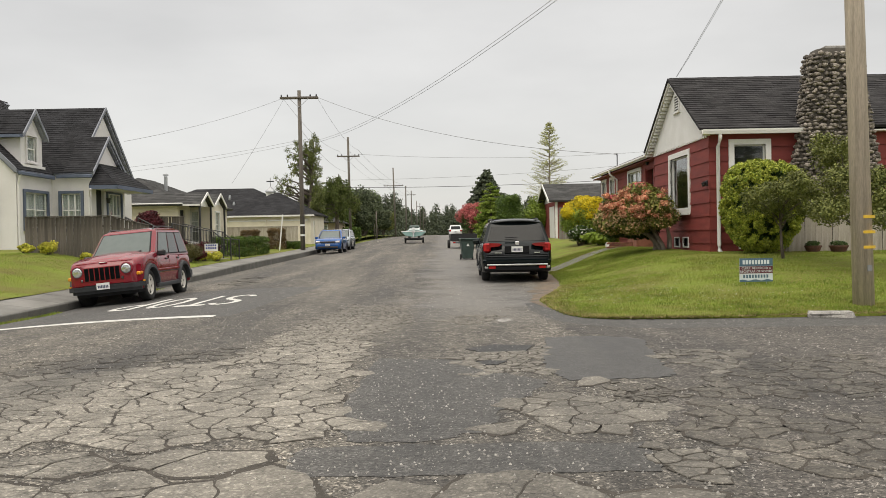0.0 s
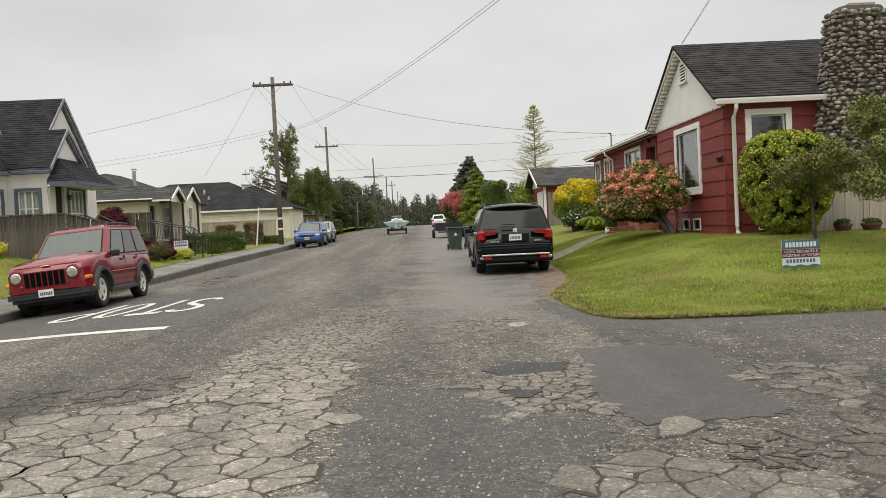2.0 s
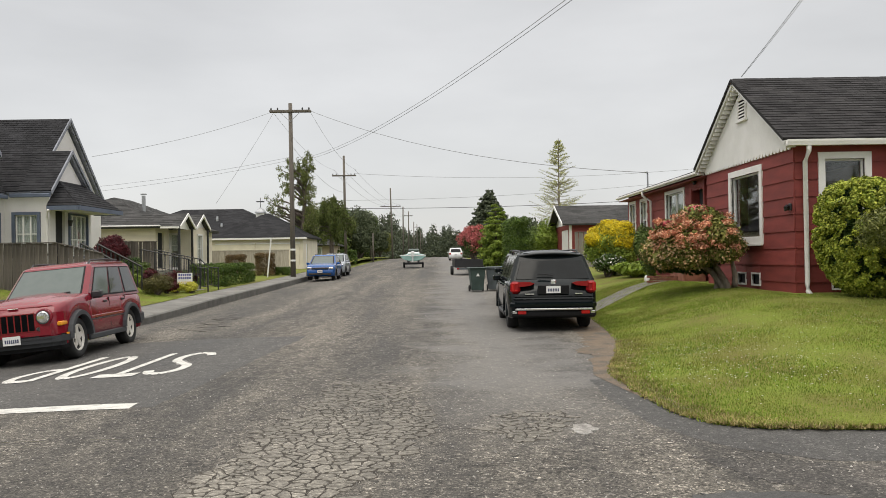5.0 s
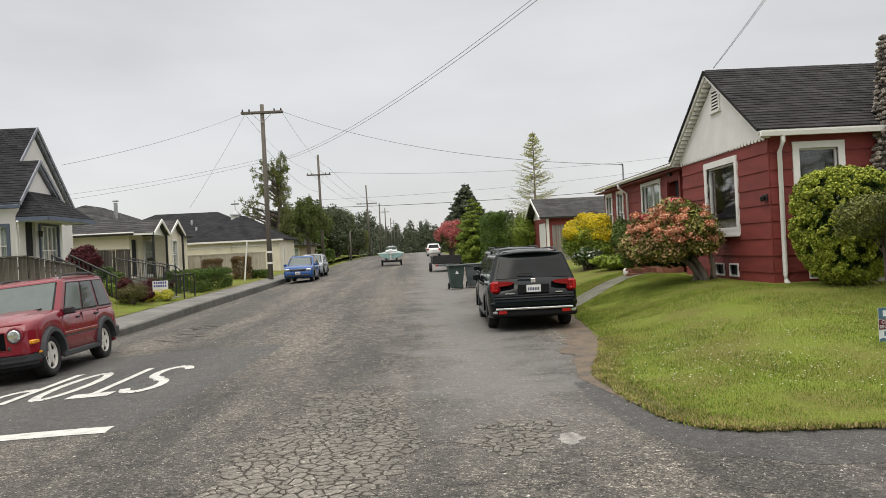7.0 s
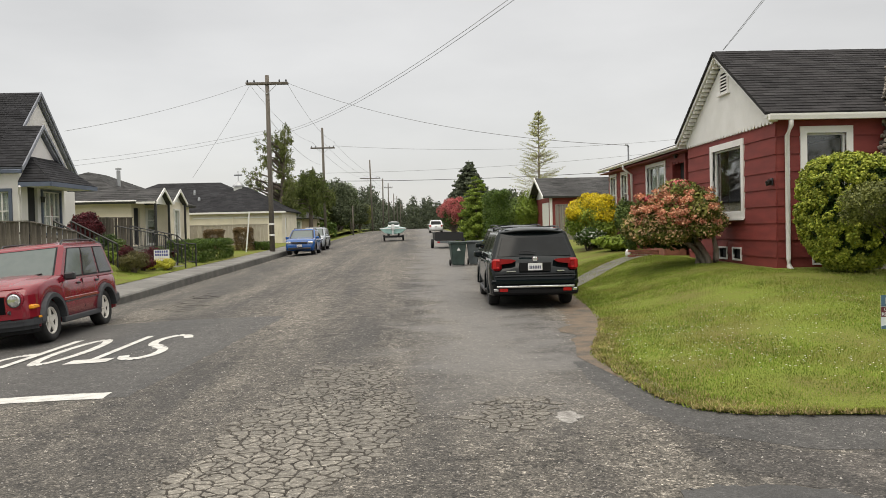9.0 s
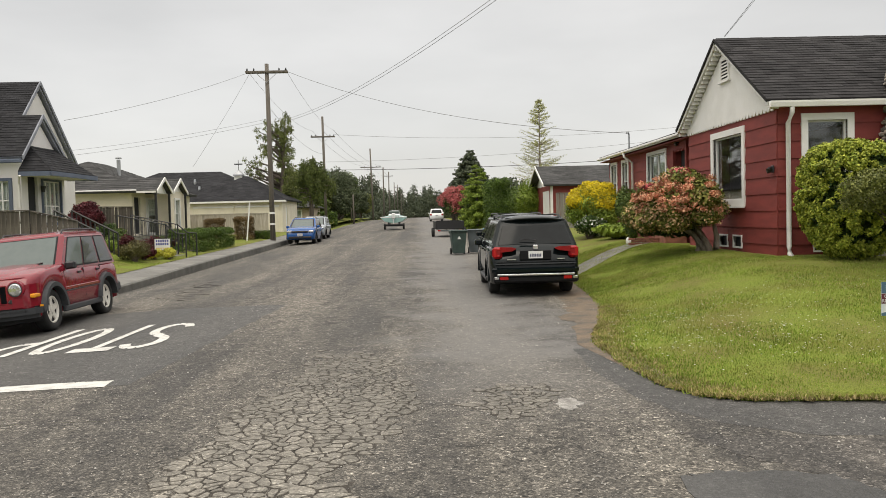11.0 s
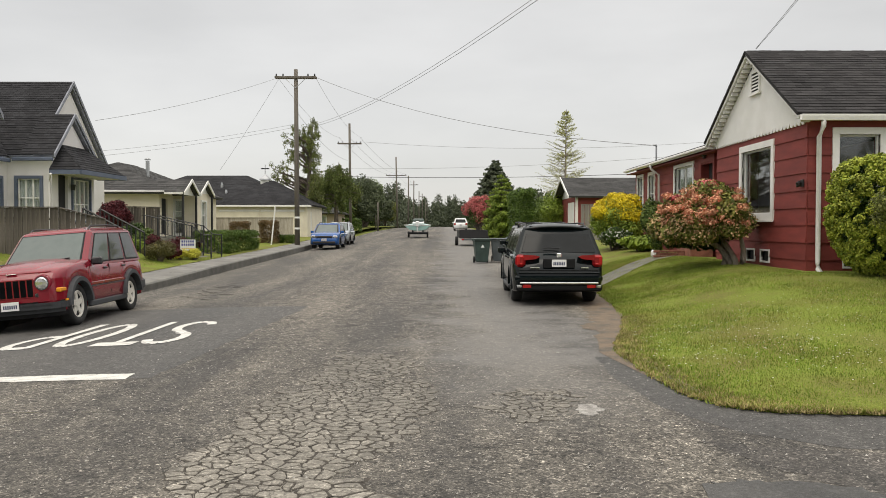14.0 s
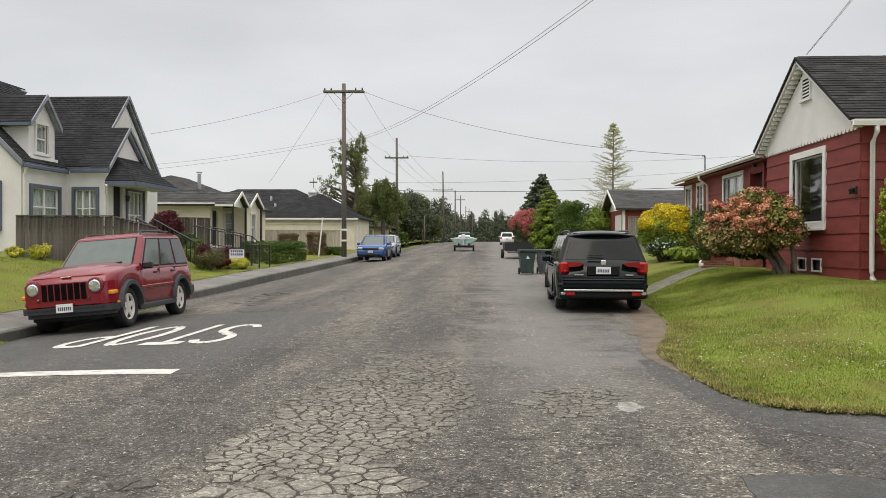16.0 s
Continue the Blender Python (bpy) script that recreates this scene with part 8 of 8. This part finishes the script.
part("trunk", bm, M_BARKPALE, larch)
leaves("crown", 15000, cl, 0.06, L_SPARSE, larch, 214, droop=0.5, shell=0.1)
rh = shrub("large crimson-flowering rhododendron at the verge", 3.2, 88, rise(88), 1.45, 1.4, 1.55, 5000, 0.15, L_DEEP, 221, 0.9, 16, name="rhododendron", stem_r=0.1)
leaves("blossom", 14000, knobbly(0, 0, 2.6, 1.55, 1.5, 1.55, 24, 222), 0.11, L_PINK, rh, 223, "crimson blossom", shell=0.85)
shrub("fresh green shrub beside the red garage", 6.9, 60, rise(60), 1.2, 1.2, 1.5, 7000, 0.11, L_LIGHT, 231, 0.6, 14)
shrub("deep green shrub before the rhododendron", 4.6, 85, rise(85), 1.1, 1.1, 0.9, 3500, 0.13, L_MID, 233, 0.1, 12)

# garden trees along the far left, and the wood that closes the street
rng = random.Random(500)
for i in range(34):
    y = rng.uniform(100, 190)
    x = -13.0 - 17 * rng.random() ** 1.5
    h = rng.uniform(4.6, 8.2)
    mt = rng.choice((L_MID, L_FAR, L_OLIVE, L_FAR, L_MAROON if i % 5 == 0 else L_MID))
    if i % 3 == 0:
        conifer("dark garden conifer far along the street", x, y, rise(y), h * 1.25, h * 0.36, 6000, 0.34, mt, 520 + i, 10)
    else:
        shrub("rounded garden tree far along the street", x, y, rise(y), h * 0.55, h * 0.55, h * 0.45, 11000, 0.25, mt, 540 + i, h * 0.15, 12, name="tree", cat="tree", stem_r=0.12)
for i in range(20):
    y = rng.uniform(104, 190)
    x = 5.8 + 24 * rng.random() ** 1.5
    h = rng.uniform(3.5, 6.5)
    shrub("rounded garden tree beyond the far verge", x, y, rise(y), h * 0.55, h * 0.55, h * 0.45, 9000, 0.26, rng.choice((L_MID, L_FAR, L_DEEP)), 560 + i, h * 0.12, 12, name="tree", cat="tree", stem_r=0.12)


def far_wood(label, n, x0, x1, y0, y1, hmin, hmax, seed, material, per=520, size=0.75):
    """A far wood as one mass of trunks and leaf sprays."""
    rng = random.Random(seed)
    cl, bm = [], B()
    for _ in range(n):
        x, y = rng.uniform(x0, x1), rng.uniform(y0, y1)
        h = rng.uniform(hmin, hmax)
        tube(bm, [(x, y, 0.5), (x, y, h)], [0.3, 0.05], 5)
        for i in range(9):
            f = 0.12 + 0.86 * i / 9
            r = h * 0.27 * (1 - f) ** 0.6 + 0.4
            cl.append((x + rng.uniform(-0.4, 0.4), y + rng.uniform(-0.4, 0.4), h * f + 1, r, r, h * 0.09))
    w = thing("far_wood", label, "wood")
    w["kind"] = "stuff"
    part("trunks", bm, M_BARK, w, kind="stuff")
    ob = leaves("crowns", n * per, cl, size, material, w, seed, droop=0.3, shell=0.05)
    ob["kind"] = "stuff"


far_wood("dark conifer wood closing the far end of the street", 190, -70, 80, 430, 560, 12, 22, 601, L_FARDARK, 900, 0.95)
far_wood("mixed trees along the far street", 110, -33, -13, 180, 380, 7, 14, 602, L_FARDARK, 950, 0.55)
far_wood("mixed trees beyond the far yards", 60, 7.5, 55, 130, 400, 4.5, 8.5, 603, L_FAR, 900, 0.55)
far_wood("trees beyond the red house", 26, 24, 80, 70, 120, 5, 8, 605, L_FAR, 380, 0.5)
# out of view, added so the black car's tail mirrors less sky
far_wood("unseen trees added behind the crossing to darken reflections", 46, -80, 80, -70, -38, 8, 15, 606, L_FAR, 380, 0.6)

# small things by the entry
# stands for a small white bag, shaped only as a rounded lump
rk_ = thing("white_lump", "small white bag-like lump beside the path", "rock", pose(6.3, 31.0, lawn_r(6.3, 31.0)))
bm = B()
bmesh.ops.create_icosphere(bm, subdivisions=2, radius=0.1)
for v in bm.verts:
    v.co = Vector((v.co.x * 0.9, v.co.y * 0.8, v.co.z * 1.3 + 0.09)) + Vector((random.uniform(-1, 1), random.uniform(-1, 1), random.uniform(-1, 1))) * 0.015
part("stone", bm, M_WHITE, rk_)
bp = thing("brick_planter", "low red brick planter edge by the entry", "planter", pose(6.55, 30.2, lawn_r(6.55, 30.2)))
for j in range(3):
    for i in range(5):
        part("brick", box(B(), (-0.45 + i * 0.215 + 0.1 * (j % 2), -0.05, j * 0.075 - 0.02), (-0.45 + i * 0.215 + 0.2 + 0.1 * (j % 2), 0.05, j * 0.075 + 0.045), 0.006), M_BRICK, bp)

# path from the verge to the entry
pts = [(3.3, 26.6), (4.05, 27.6), (4.75, 28.6), (5.6, 29.7), (6.6, 30.6), (7.4, 30.9)]
path_bm = B()
rows_ = []
for i in range(41):
    t = i / 40 * (len(pts) - 1)
    k = min(int(t), len(pts) - 2)
    c = Vector((*pts[k], 0)).lerp(Vector((*pts[k + 1], 0)), t - k)
    dd = Vector((pts[k + 1][0] - pts[k][0], pts[k + 1][1] - pts[k][1], 0)).normalized()
    s = Vector((-dd.y, dd.x, 0)) * 0.45
    rows_.append([path_bm.verts.new(Vector((q.x, q.y, lawn_r(q.x, q.y) + 0.016))) for q in (c - s, c - s * 0.3, c + s * 0.3, c + s)])
for a, b in zip(rows_, rows_[1:]):
    for i in range(3):
        path_bm.faces.new((a[i], b[i], b[i + 1], a[i + 1]))
tagged(part("garden_path", path_bm, M_PATH), "curved grey concrete path across the lawn", "path", kind="structure")

# ---- broken road surface: slabs with open cracks ----
def clip(poly, px, py, nx, ny):
    out = []
    for i in range(len(poly)):
        a, b = poly[i - 1], poly[i]
        da, db = (a[0] - px) * nx + (a[1] - py) * ny, (b[0] - px) * nx + (b[1] - py) * ny
        if (da <= 0) != (db <= 0):
            t = da / (da - db)
            out.append((a[0] + (b[0] - a[0]) * t, a[1] + (b[1] - a[1]) * t))
        if db <= 0:
            out.append(b)
    return out


def cells(region, sx, sy, seed, fringe=0.25, keep=1.0):
    """Uneven cells (a Voronoi net on a shaken grid) whose middle lies in the region."""
    rng = random.Random(seed)
    xs, ys = [p[0] for p in region], [p[1] for p in region]
    nx, ny = int((max(xs) - min(xs)) / sx) + 3, int((max(ys) - min(ys)) / sy) + 3
    x0, y0 = min(xs) - sx, min(ys) - sy
    pt = {(i, j): (x0 + (i + 0.5 + rng.uniform(-0.8, 0.8) + 0.5 * (j % 2)) * sx, y0 + (j + 0.5 + rng.uniform(-0.8, 0.8)) * sy) for i in range(-1, nx + 1) for j in range(-1, ny + 1)}
    out = []
    for (i, j), (px, py) in pt.items():
        wob = 1.6 * fringe * noise.noise(Vector((px * 2.1, py * 2.1, seed)))
        if not inside(region, px + wob, py + wob) or rng.random() > keep:
            continue
        poly = [(px - 2 * sx, py - 2 * sy), (px + 2 * sx, py - 2 * sy), (px + 2 * sx, py + 2 * sy), (px - 2 * sx, py + 2 * sy)]
        for di in range(-3, 4):
            for dj in range(-3, 4):
                q = pt.get((i + di, j + dj))
                if q and (di or dj):
                    dx, dy = q[0] - px, q[1] - py
                    L = math.hypot(dx, dy)
                    gap = 0.004 + 0.009 * rng.random() ** 1.5
                    poly = clip(poly, px + dx / 2 - dx / L * gap, py + dy / 2 - dy / L * gap, dx, dy)
                    if len(poly) < 3:
                        break
            if len(poly) < 3:
                break
        if len(poly) >= 3:
            out.append((px, py, poly))
    return out


def slab_mesh(px, py, poly, rng, top=0.006):
    """A slab with wavering edges that follow the same waver as its neighbours', and a slightly sunk rim."""
    ring = []
    n = len(poly)
    for k in range(n):
        b, c = Vector((*poly[k], 0)), Vector((*poly[(k + 1) % n], 0))
        cuts = max(1, int((c - b).length / 0.045))
        for i in range(cuts):
            p = b.lerp(c, (i + 0.2) / cuts if i == 0 else i / cuts)
            wv = noise.noise_vector(p * 7.0) * 0.035 + noise.noise_vector(p * 23.0) * 0.012
            ring.append((p.x + wv.x - px, p.y + wv.y - py))
    m = len(ring)
    vs = [(x, y, -0.01) for x, y in ring] + [(x * 0.99, y * 0.99, top - 0.0035) for x, y in ring] + [(x * 0.94, y * 0.94, top) for x, y in ring] + [(0, 0, top + 0.001)]
    fs = [(k, (k + 1) % m, m + (k + 1) % m, m + k) for k in range(m)] + [(m + k, m + (k + 1) % m, 2 * m + (k + 1) % m, 2 * m + k) for k in range(m)] + [(2 * m + k, 2 * m + (k + 1) % m, 3 * m) for k in range(m)]
    return vs, fs


REGIONS = [
    ([(-4.8, 7.9), (-3.2, 8.3), (-0.85, 8.6), (-0.85, 6.4), (-0.7, 5.25), (-3.2, 5.22), (-4.8, 5.6)], 0.27, 0.22, 1, 1.0),
    ([(-3.2, 8.35), (-2.35, 8.9), (-2.25, 9.8), (-1.6, 9.95), (-1.0, 10.6), (-0.88, 9.6), (-0.82, 8.62)], 0.18, 0.16, 10, 1.0),
    ([(-2.2, 9.9), (-2.3, 11.7), (-1.96, 13.8), (-1.74, 16.2), (-1.0, 15.4), (-0.54, 12.7), (-0.75, 11.5), (-1.0, 10.7), (-1.6, 10.0)], 0.115, 0.12, 2, 1.0),
    ([(0.97, 7.13), (1.3, 7.15), (1.4, 6.4), (1.53, 5.95), (1.45, 5.2), (0.35, 5.3), (0.36, 5.8), (0.62, 6.4)], 0.3, 0.27, 3, 1.0),
    ([(1.3, 5.1), (1.5, 5.1), (1.55, 4.3), (1.24, 4.4)], 0.15, 0.14, 11, 1.0),
    ([(2.25, 7.3), (2.6, 7.35), (3.3, 8.2), (4.4, 8.6), (4.4, 6.4), (2.5, 6.2), (2.05, 6.6)], 0.2, 0.16, 4, 0.8),
    ([(2.27, 8.7), (2.77, 9.0), (3.3, 8.85), (3.2, 8.3), (2.6, 7.5), (2.28, 7.8)], 0.17, 0.15, 12, 0.85),
    ([(0.22, 8.95), (0.4, 9.1), (0.96, 9.05), (1.05, 9.6), (1.22, 9.5), (0.99, 8.4), (1.08, 7.4), (0.85, 7.4), (0.46, 7.7), (0.24, 8.2)], 0.15, 0.13, 5, 1.0),
    ([(-3.6, 5.1), (-0.95, 5.08), (-0.95, 4.5), (-3.6, 4.5)], 0.55, 0.32, 6, 1.0),
    ([(-3.6, 4.4), (1.2, 4.36), (1.2, 3.2), (-3.4, 3.2)], 0.5, 0.4, 13, 1.0),
    ([(-4.8, 8.0), (-3.2, 8.4), (-2.4, 9.0), (-2.4, 10.0), (-3.4, 9.6), (-4.8, 8.9)], 0.2, 0.17, 16, 0.7),
    ([(-7.2, 8.5), (-4.9, 8.4), (-4.9, 5.6), (-7.0, 5.0)], 0.24, 0.2, 7, 1.0),
    ([(1.37, 7.15), (2.05, 7.1), (1.9, 6.4), (1.55, 6.05), (1.42, 6.5)], 0.11, 0.1, 9, 0.8),
    ([(-6.9, 25.0), (-6.0, 24.0), (-5.9, 26.0), (-6.5, 30.2), (-6.9, 29.6)], 0.3, 0.4, 15, 0.75),
    ([(0.1, 12.0), (0.72, 12.1), (0.8, 13.1), (0.6, 13.8), (0.1, 13.2)], 0.12, 0.11, 14, 0.9),
    ([(1.65, 6.0), (2.0, 6.3), (3.6, 5.4), (3.4, 4.2), (1.65, 4.2)], 0.24, 0.17, 8, 0.7),
]
bed = tagged(new("broken_surface"), "pale cracked asphalt slabs with dark open joints", "broken asphalt", kind="structure")
dark_v, dark_f, rest_v, rest_f, grit_v, grit_f, made = [], [], [], [], [], [], 0
rng = random.Random(77)
DARK = (4, 8, 9, 15, 16)
for region, sx, sy, sd, keep in REGIONS:
    for px, py, poly in cells(region, sx, sy, sd, 0.25, keep):
        if inside(FILL_A, px, py) or inside(FILL_B, px, py):
            continue
        vs, fs = slab_mesh(px, py, poly, rng)
        zz, lift = road_z(px, py), 0.0026 if sd in (4, 8, 9, 11, 12) else 0.0
        k = len(grit_v)
        grit_v += [(px + (x - px) * 1.12, py + (y - py) * 1.12, zz + lift + 0.0014 + 0.0002 * (len(grit_f) % 9)) for x, y in poly]
        grit_f.append(tuple(range(k, k + len(poly))))
        if py < 12.2 and -3.2 < px < 1.6 and made < 300 and sd not in DARK and (py > 5.2 or sd in (3, 5)):
            me = bpy.data.meshes.new("slab")
            me.from_pydata(vs, [], fs)
            me.materials.append(M_PIECE)
            ob = new("slab", me)
            ob.parent = bed
            ob.matrix_basis = pose(px, py, zz + lift + 0.002 + rng.uniform(-0.0015, 0.0015), rng.uniform(-0.5, 0.5), rng.uniform(-0.5, 0.5), 0)
            made += 1
        else:
            to_v, to_f = (dark_v, dark_f) if sd in DARK else (rest_v, rest_f)
            k = len(to_v)
            dz = rng.uniform(-0.0015, 0.0015) + 0.002 + lift
            to_v += [(x + px, y + py, z + zz + dz) for x, y, z in vs]
            to_f += [tuple(i + k for i in f) for f in fs]
raw("slab_infill", rest_v, rest_f, M_PIECES, bed, kind="stuff")
raw("slab_infill", dark_v, dark_f, M_PIECEDARK, bed, kind="stuff")
# dark grit that fills the joints
raw("joint_grit", grit_v, grit_f, M_CRACK, bed, kind="stuff")

# loose gravel on the asphalt
vs, fs = [], []
for _ in range(30000):
    x, y = rng.gauss(-0.5, 3.2), 3.5 + 24 * rng.random() ** 1.5
    if x < -8 or x > lawn_edge(max(y, 13)) - 0.1 and y > 12 or (0.95 < x < 2.45 and 7.2 < y < 10.4) or (x < -3.9 and 13.8 < y < 20 and rng.random() < 0.8):
        continue
    r = 0.003 + 0.009 * rng.random() ** 3
    z = road_z(x, y) + 0.004
    k = len(vs)
    vs += [(x + r * math.cos(a + x), y + r * math.sin(a + x), z) for a in (0, 1.6, 3.1, 4.7)] + [(x + rng.uniform(-0.3, 0.3) * r, y, z + r * 1.1)]
    fs += [(k, k + 1, k + 4), (k + 1, k + 2, k + 4), (k + 2, k + 3, k + 4), (k + 3, k, k + 4)]
gr = raw("gravel", vs, fs, mat("gravel_stone", (0.34, 0.325, 0.3), 0.9, vary=0.3, scale=8, fine=60, bump=0.2, island=0.5))
tagged(gr, "loose pale gravel scattered over the asphalt", "gravel", kind="stuff")


# ---- grass ----
def grass(name, label, n, pick, height, seed, material=M_GRASS, lean=0.5):
    r = np.random.default_rng(seed)
    pts = pick(r, n)
    n = len(pts)
    a = r.uniform(0, 2 * math.pi, n)
    hgt = height * r.uniform(0.5, 1.3, n) * (1 + 0.5 * (r.random(n) < 0.05))
    w = r.uniform(0.004, 0.009, n)[:, None]
    d = np.stack([np.cos(a), np.sin(a), 0 * a], 1)
    s = np.stack([-np.sin(a), np.cos(a), 0 * a], 1)
    up = np.array([0, 0, 1.0])
    b0, b1 = pts - s * w, pts + s * w
    tip = pts + d * (hgt * lean * r.random(n))[:, None] + up * hgt[:, None]
    v = np.stack([b0, b1, tip], 1).reshape(-1, 3)
    me = bpy.data.meshes.new(name)
    me.vertices.add(len(v))
    me.vertices.foreach_set("co", v.ravel())
    me.loops.add(3 * n)
    me.loops.foreach_set("vertex_index", np.arange(3 * n))
    me.polygons.add(n)
    me.polygons.foreach_set("loop_start", np.arange(0, 3 * n, 3))
    me.polygons.foreach_set("loop_total", np.full(n, 3))
    me.update(calc_edges=True)
    me.materials.append(material)
    return tagged(new(name, me), label, "grass", kind="stuff")


def pick_right(r, n):
    y = 12.2 + 20 * r.random(n) ** 1.5
    e = np.array([lawn_edge(v) for v in y])
    x = e + (np.minimum(13, 7.25 + 6 * (y < 22.3)) - e) * r.random(n)
    return np.array([(p, q, lawn_r(p, q) - 0.004) for p, q in zip(x, y)])


def pick_edge(r, n):
    y = 12.2 + 14 * r.random(n) ** 1.4
    x = np.array([lawn_edge(v) for v in y]) + np.abs(r.normal(0, 0.14, n)) - 0.1 * r.random(n) ** 2
    return np.array([(p, q, lawn_r(p, q) - 0.03) for p, q in zip(x, y)])


RIM = ((9.0, 12.17), (6.5, 12.17), (3.8, 12.24), (2.7, 12.37), (2.29, 12.62), (2.06, 13.2), (1.99, 14.5), (1.99, 16), (2.22, 17), (2.52, 18), (2.99, 20))


def pick_rim(r, n):
    out = []
    for t in r.random(n) * (len(RIM) - 1):
        k = int(t)
        (ax, ay), (bx, by) = RIM[k], RIM[k + 1]
        L = math.hypot(bx - ax, by - ay)
        d = 0.2 * abs(r.normal()) - 0.08 + 0.1 * noise.noise(Vector((t * 9, 0, 0)))
        x, y = ax + (bx - ax) * (t - k) + (by - ay) / L * d, ay + (by - ay) * (t - k) - (bx - ax) / L * d
        out.append((x, y, lawn_r(x, y) - 0.01))
    return np.array(out)


def pick_left(r, n):
    y = 16 + 26 * r.random(n)
    x = np.array([kerb_x(v) for v in y]) - 1.25 - 5.5 * r.random(n)
    return np.array([(p, q, lawn_l(p, q) - 0.004) for p, q in zip(x, y)])


def pick_gutter(r, n):
    y = 13 + 12 * r.random(n) ** 1.5
    x = np.array([kerb_x(v) for v in y]) + np.abs(r.normal(0, 0.1, n))
    keep = (y < 18.6) | (y > 24)
    return np.array([(p, q, road_z(p, q)) for p, q in zip(x[keep], y[keep])])


grass("grass", "short mown green grass blades on the corner lawn", 330000, pick_right, 0.028, 901)
grass("verge_grass", "ragged longer grass along the lawn edge", 12000, pick_edge, 0.045, 902, lean=1.4)
grass("dry_grass", "dry straw-coloured thatch at the lawn rim", 26000, pick_rim, 0.03, 906, leafmat("dry_blades", (0.2, 0.15, 0.055), (0.4, 0.33, 0.15), (0.17, 0.2, 0.03), 0.25), lean=1.6)
grass("yard_grass", "short mown grass of the sloping front yards", 60000, pick_left, 0.035, 903)
grass("gutter_grass", "weeds growing in the gutter at the kerb", 5000, pick_gutter, 0.05, 904, lean=1.0)
vs, fs = [], []
for _ in range(700):
    cx_, cy_ = random.choice(((3.6, 17.5, ), (4.4, 16.5), (3.2, 15.2), (6, 18), (5, 14)))
    x, y = random.gauss(cx_, 0.8), random.gauss(cy_, 0.8)
    if y < 12.4 or x < lawn_edge(y) + 0.1:
        continue
    z = lawn_r(x, y) + 0.05
    k = len(vs)
    vs += [(x + 0.011 * math.cos(a), y + 0.011 * math.sin(a), z) for a in (0, 1.05, 2.1, 3.14, 4.2, 5.2)]
    fs.append(tuple(range(k, k + 6)))
tagged(raw("daisies", vs, fs, M_DAISY), "tiny white daisies scattered in the lawn", "daisies", kind="stuff")

# ---- river-stone chimney ----
CX, CYC = 10.92 - HX, -0.12


def chim(z):
    """Half width and half depth at a height."""
    return float(np.interp(z, (0.4, 3.2, 3.6, 5.2, 6.05, 6.3), (1.18, 1.14, 1.05, 0.78, 0.72, 0.55))), float(np.interp(z, (0.4, 3.2, 5.2, 6.05, 6.3), (0.55, 0.5, 0.45, 0.45, 0.33)))


bm = B()
rings = []
for z in (0.4, 1.8, 3.2, 3.6, 4.4, 5.2, 6.05, 6.28):
    hw_, hd_ = chim(z)
    rings.append([bm.verts.new((CX + hw_ * 0.97 * math.copysign(abs(math.cos(a)) ** 0.5, math.cos(a)), CYC + hd_ * 0.95 * math.copysign(abs(math.sin(a)) ** 0.5, math.sin(a)), z)) for a in [2 * math.pi * k / 28 for k in range(28)]])
for a, b in zip(rings, rings[1:]):
    for k in range(28):
        bm.faces.new((a[k], a[(k + 1) % 28], b[(k + 1) % 28], b[k]))
bm.faces.new(rings[-1])
ch = part("chimney", bm, M_MORTAR, red, "round river-stone chimney", smooth=False)
protos = []
for i in range(6):
    b2 = B()
    bmesh.ops.create_icosphere(b2, subdivisions=1, radius=1.0)
    for v in b2.verts:
        v.co *= random.uniform(0.86, 1.1)
    me = bpy.data.meshes.new("stone")
    b2.to_mesh(me)
    b2.free()
    me.materials.append(M_STONE)
    protos.append(me)
rng = random.Random(31)
spots = []
z = 0.6
while z < 6.2:
    hw_, hd_ = chim(z)
    a = rng.uniform(0, 0.4)
    rowh = rng.uniform(0.08, 0.13)
    while a < 2 * math.pi:
        size = 0.05 + 0.1 * rng.random() ** 1.5
        x, y = hw_ * math.copysign(abs(math.cos(a)) ** 0.5, math.cos(a)), hd_ * math.copysign(abs(math.sin(a)) ** 0.5, math.sin(a))
        spots.append((CX + x, CYC + y, z + rng.uniform(-0.035, 0.035), size, rowh * rng.uniform(0.42, 0.6), a))
        # step so that the next stone touches this one
        step, a2 = 0.0, a
        while step < size * 1.75 and a2 < 2 * math.pi + 0.1:
            a2 += 0.01
            x2, y2 = hw_ * math.copysign(abs(math.cos(a2)) ** 0.5, math.cos(a2)), hd_ * math.copysign(abs(math.sin(a2)) ** 0.5, math.sin(a2))
            step = math.hypot(x2 - x, y2 - y)
        a = a2
    z += rowh
front = [s for s in spots if s[1] < CYC + 0.1]
back = [s for s in spots if s[1] >= CYC + 0.1]
random.Random(5).shuffle(front)
sv, sf = [], []
for i, (x, y, z, s, h, a) in enumerate(front + back):
    m_ = Matrix.LocRotScale((x, y, z), Euler((rng.uniform(-0.2, 0.2), rng.uniform(-0.25, 0.25), 0.0)), (s if abs(math.sin(a)) > 0.4 else 0.07, 0.07 if abs(math.sin(a)) > 0.4 else s, h))
    if i < 300:
        ob = new("stone", protos[i % 6])
        ob.parent, ob.matrix_basis = ch, m_
    else:
        k = len(sv)
        pm = protos[i % 6]
        sv += [m_ @ v.co for v in pm.vertices]
        sf += [tuple(q + k for q in p.vertices) for p in pm.polygons]
raw("stone_infill", sv, sf, M_STONES, ch, kind="stuff")
part("chimney_cap", box(B(), (CX - 0.33, CYC - 0.28, 6.26), (CX + 0.33, CYC + 0.28, 6.36), 0.02), M_DUST, ch, "pale concrete chimney cap")
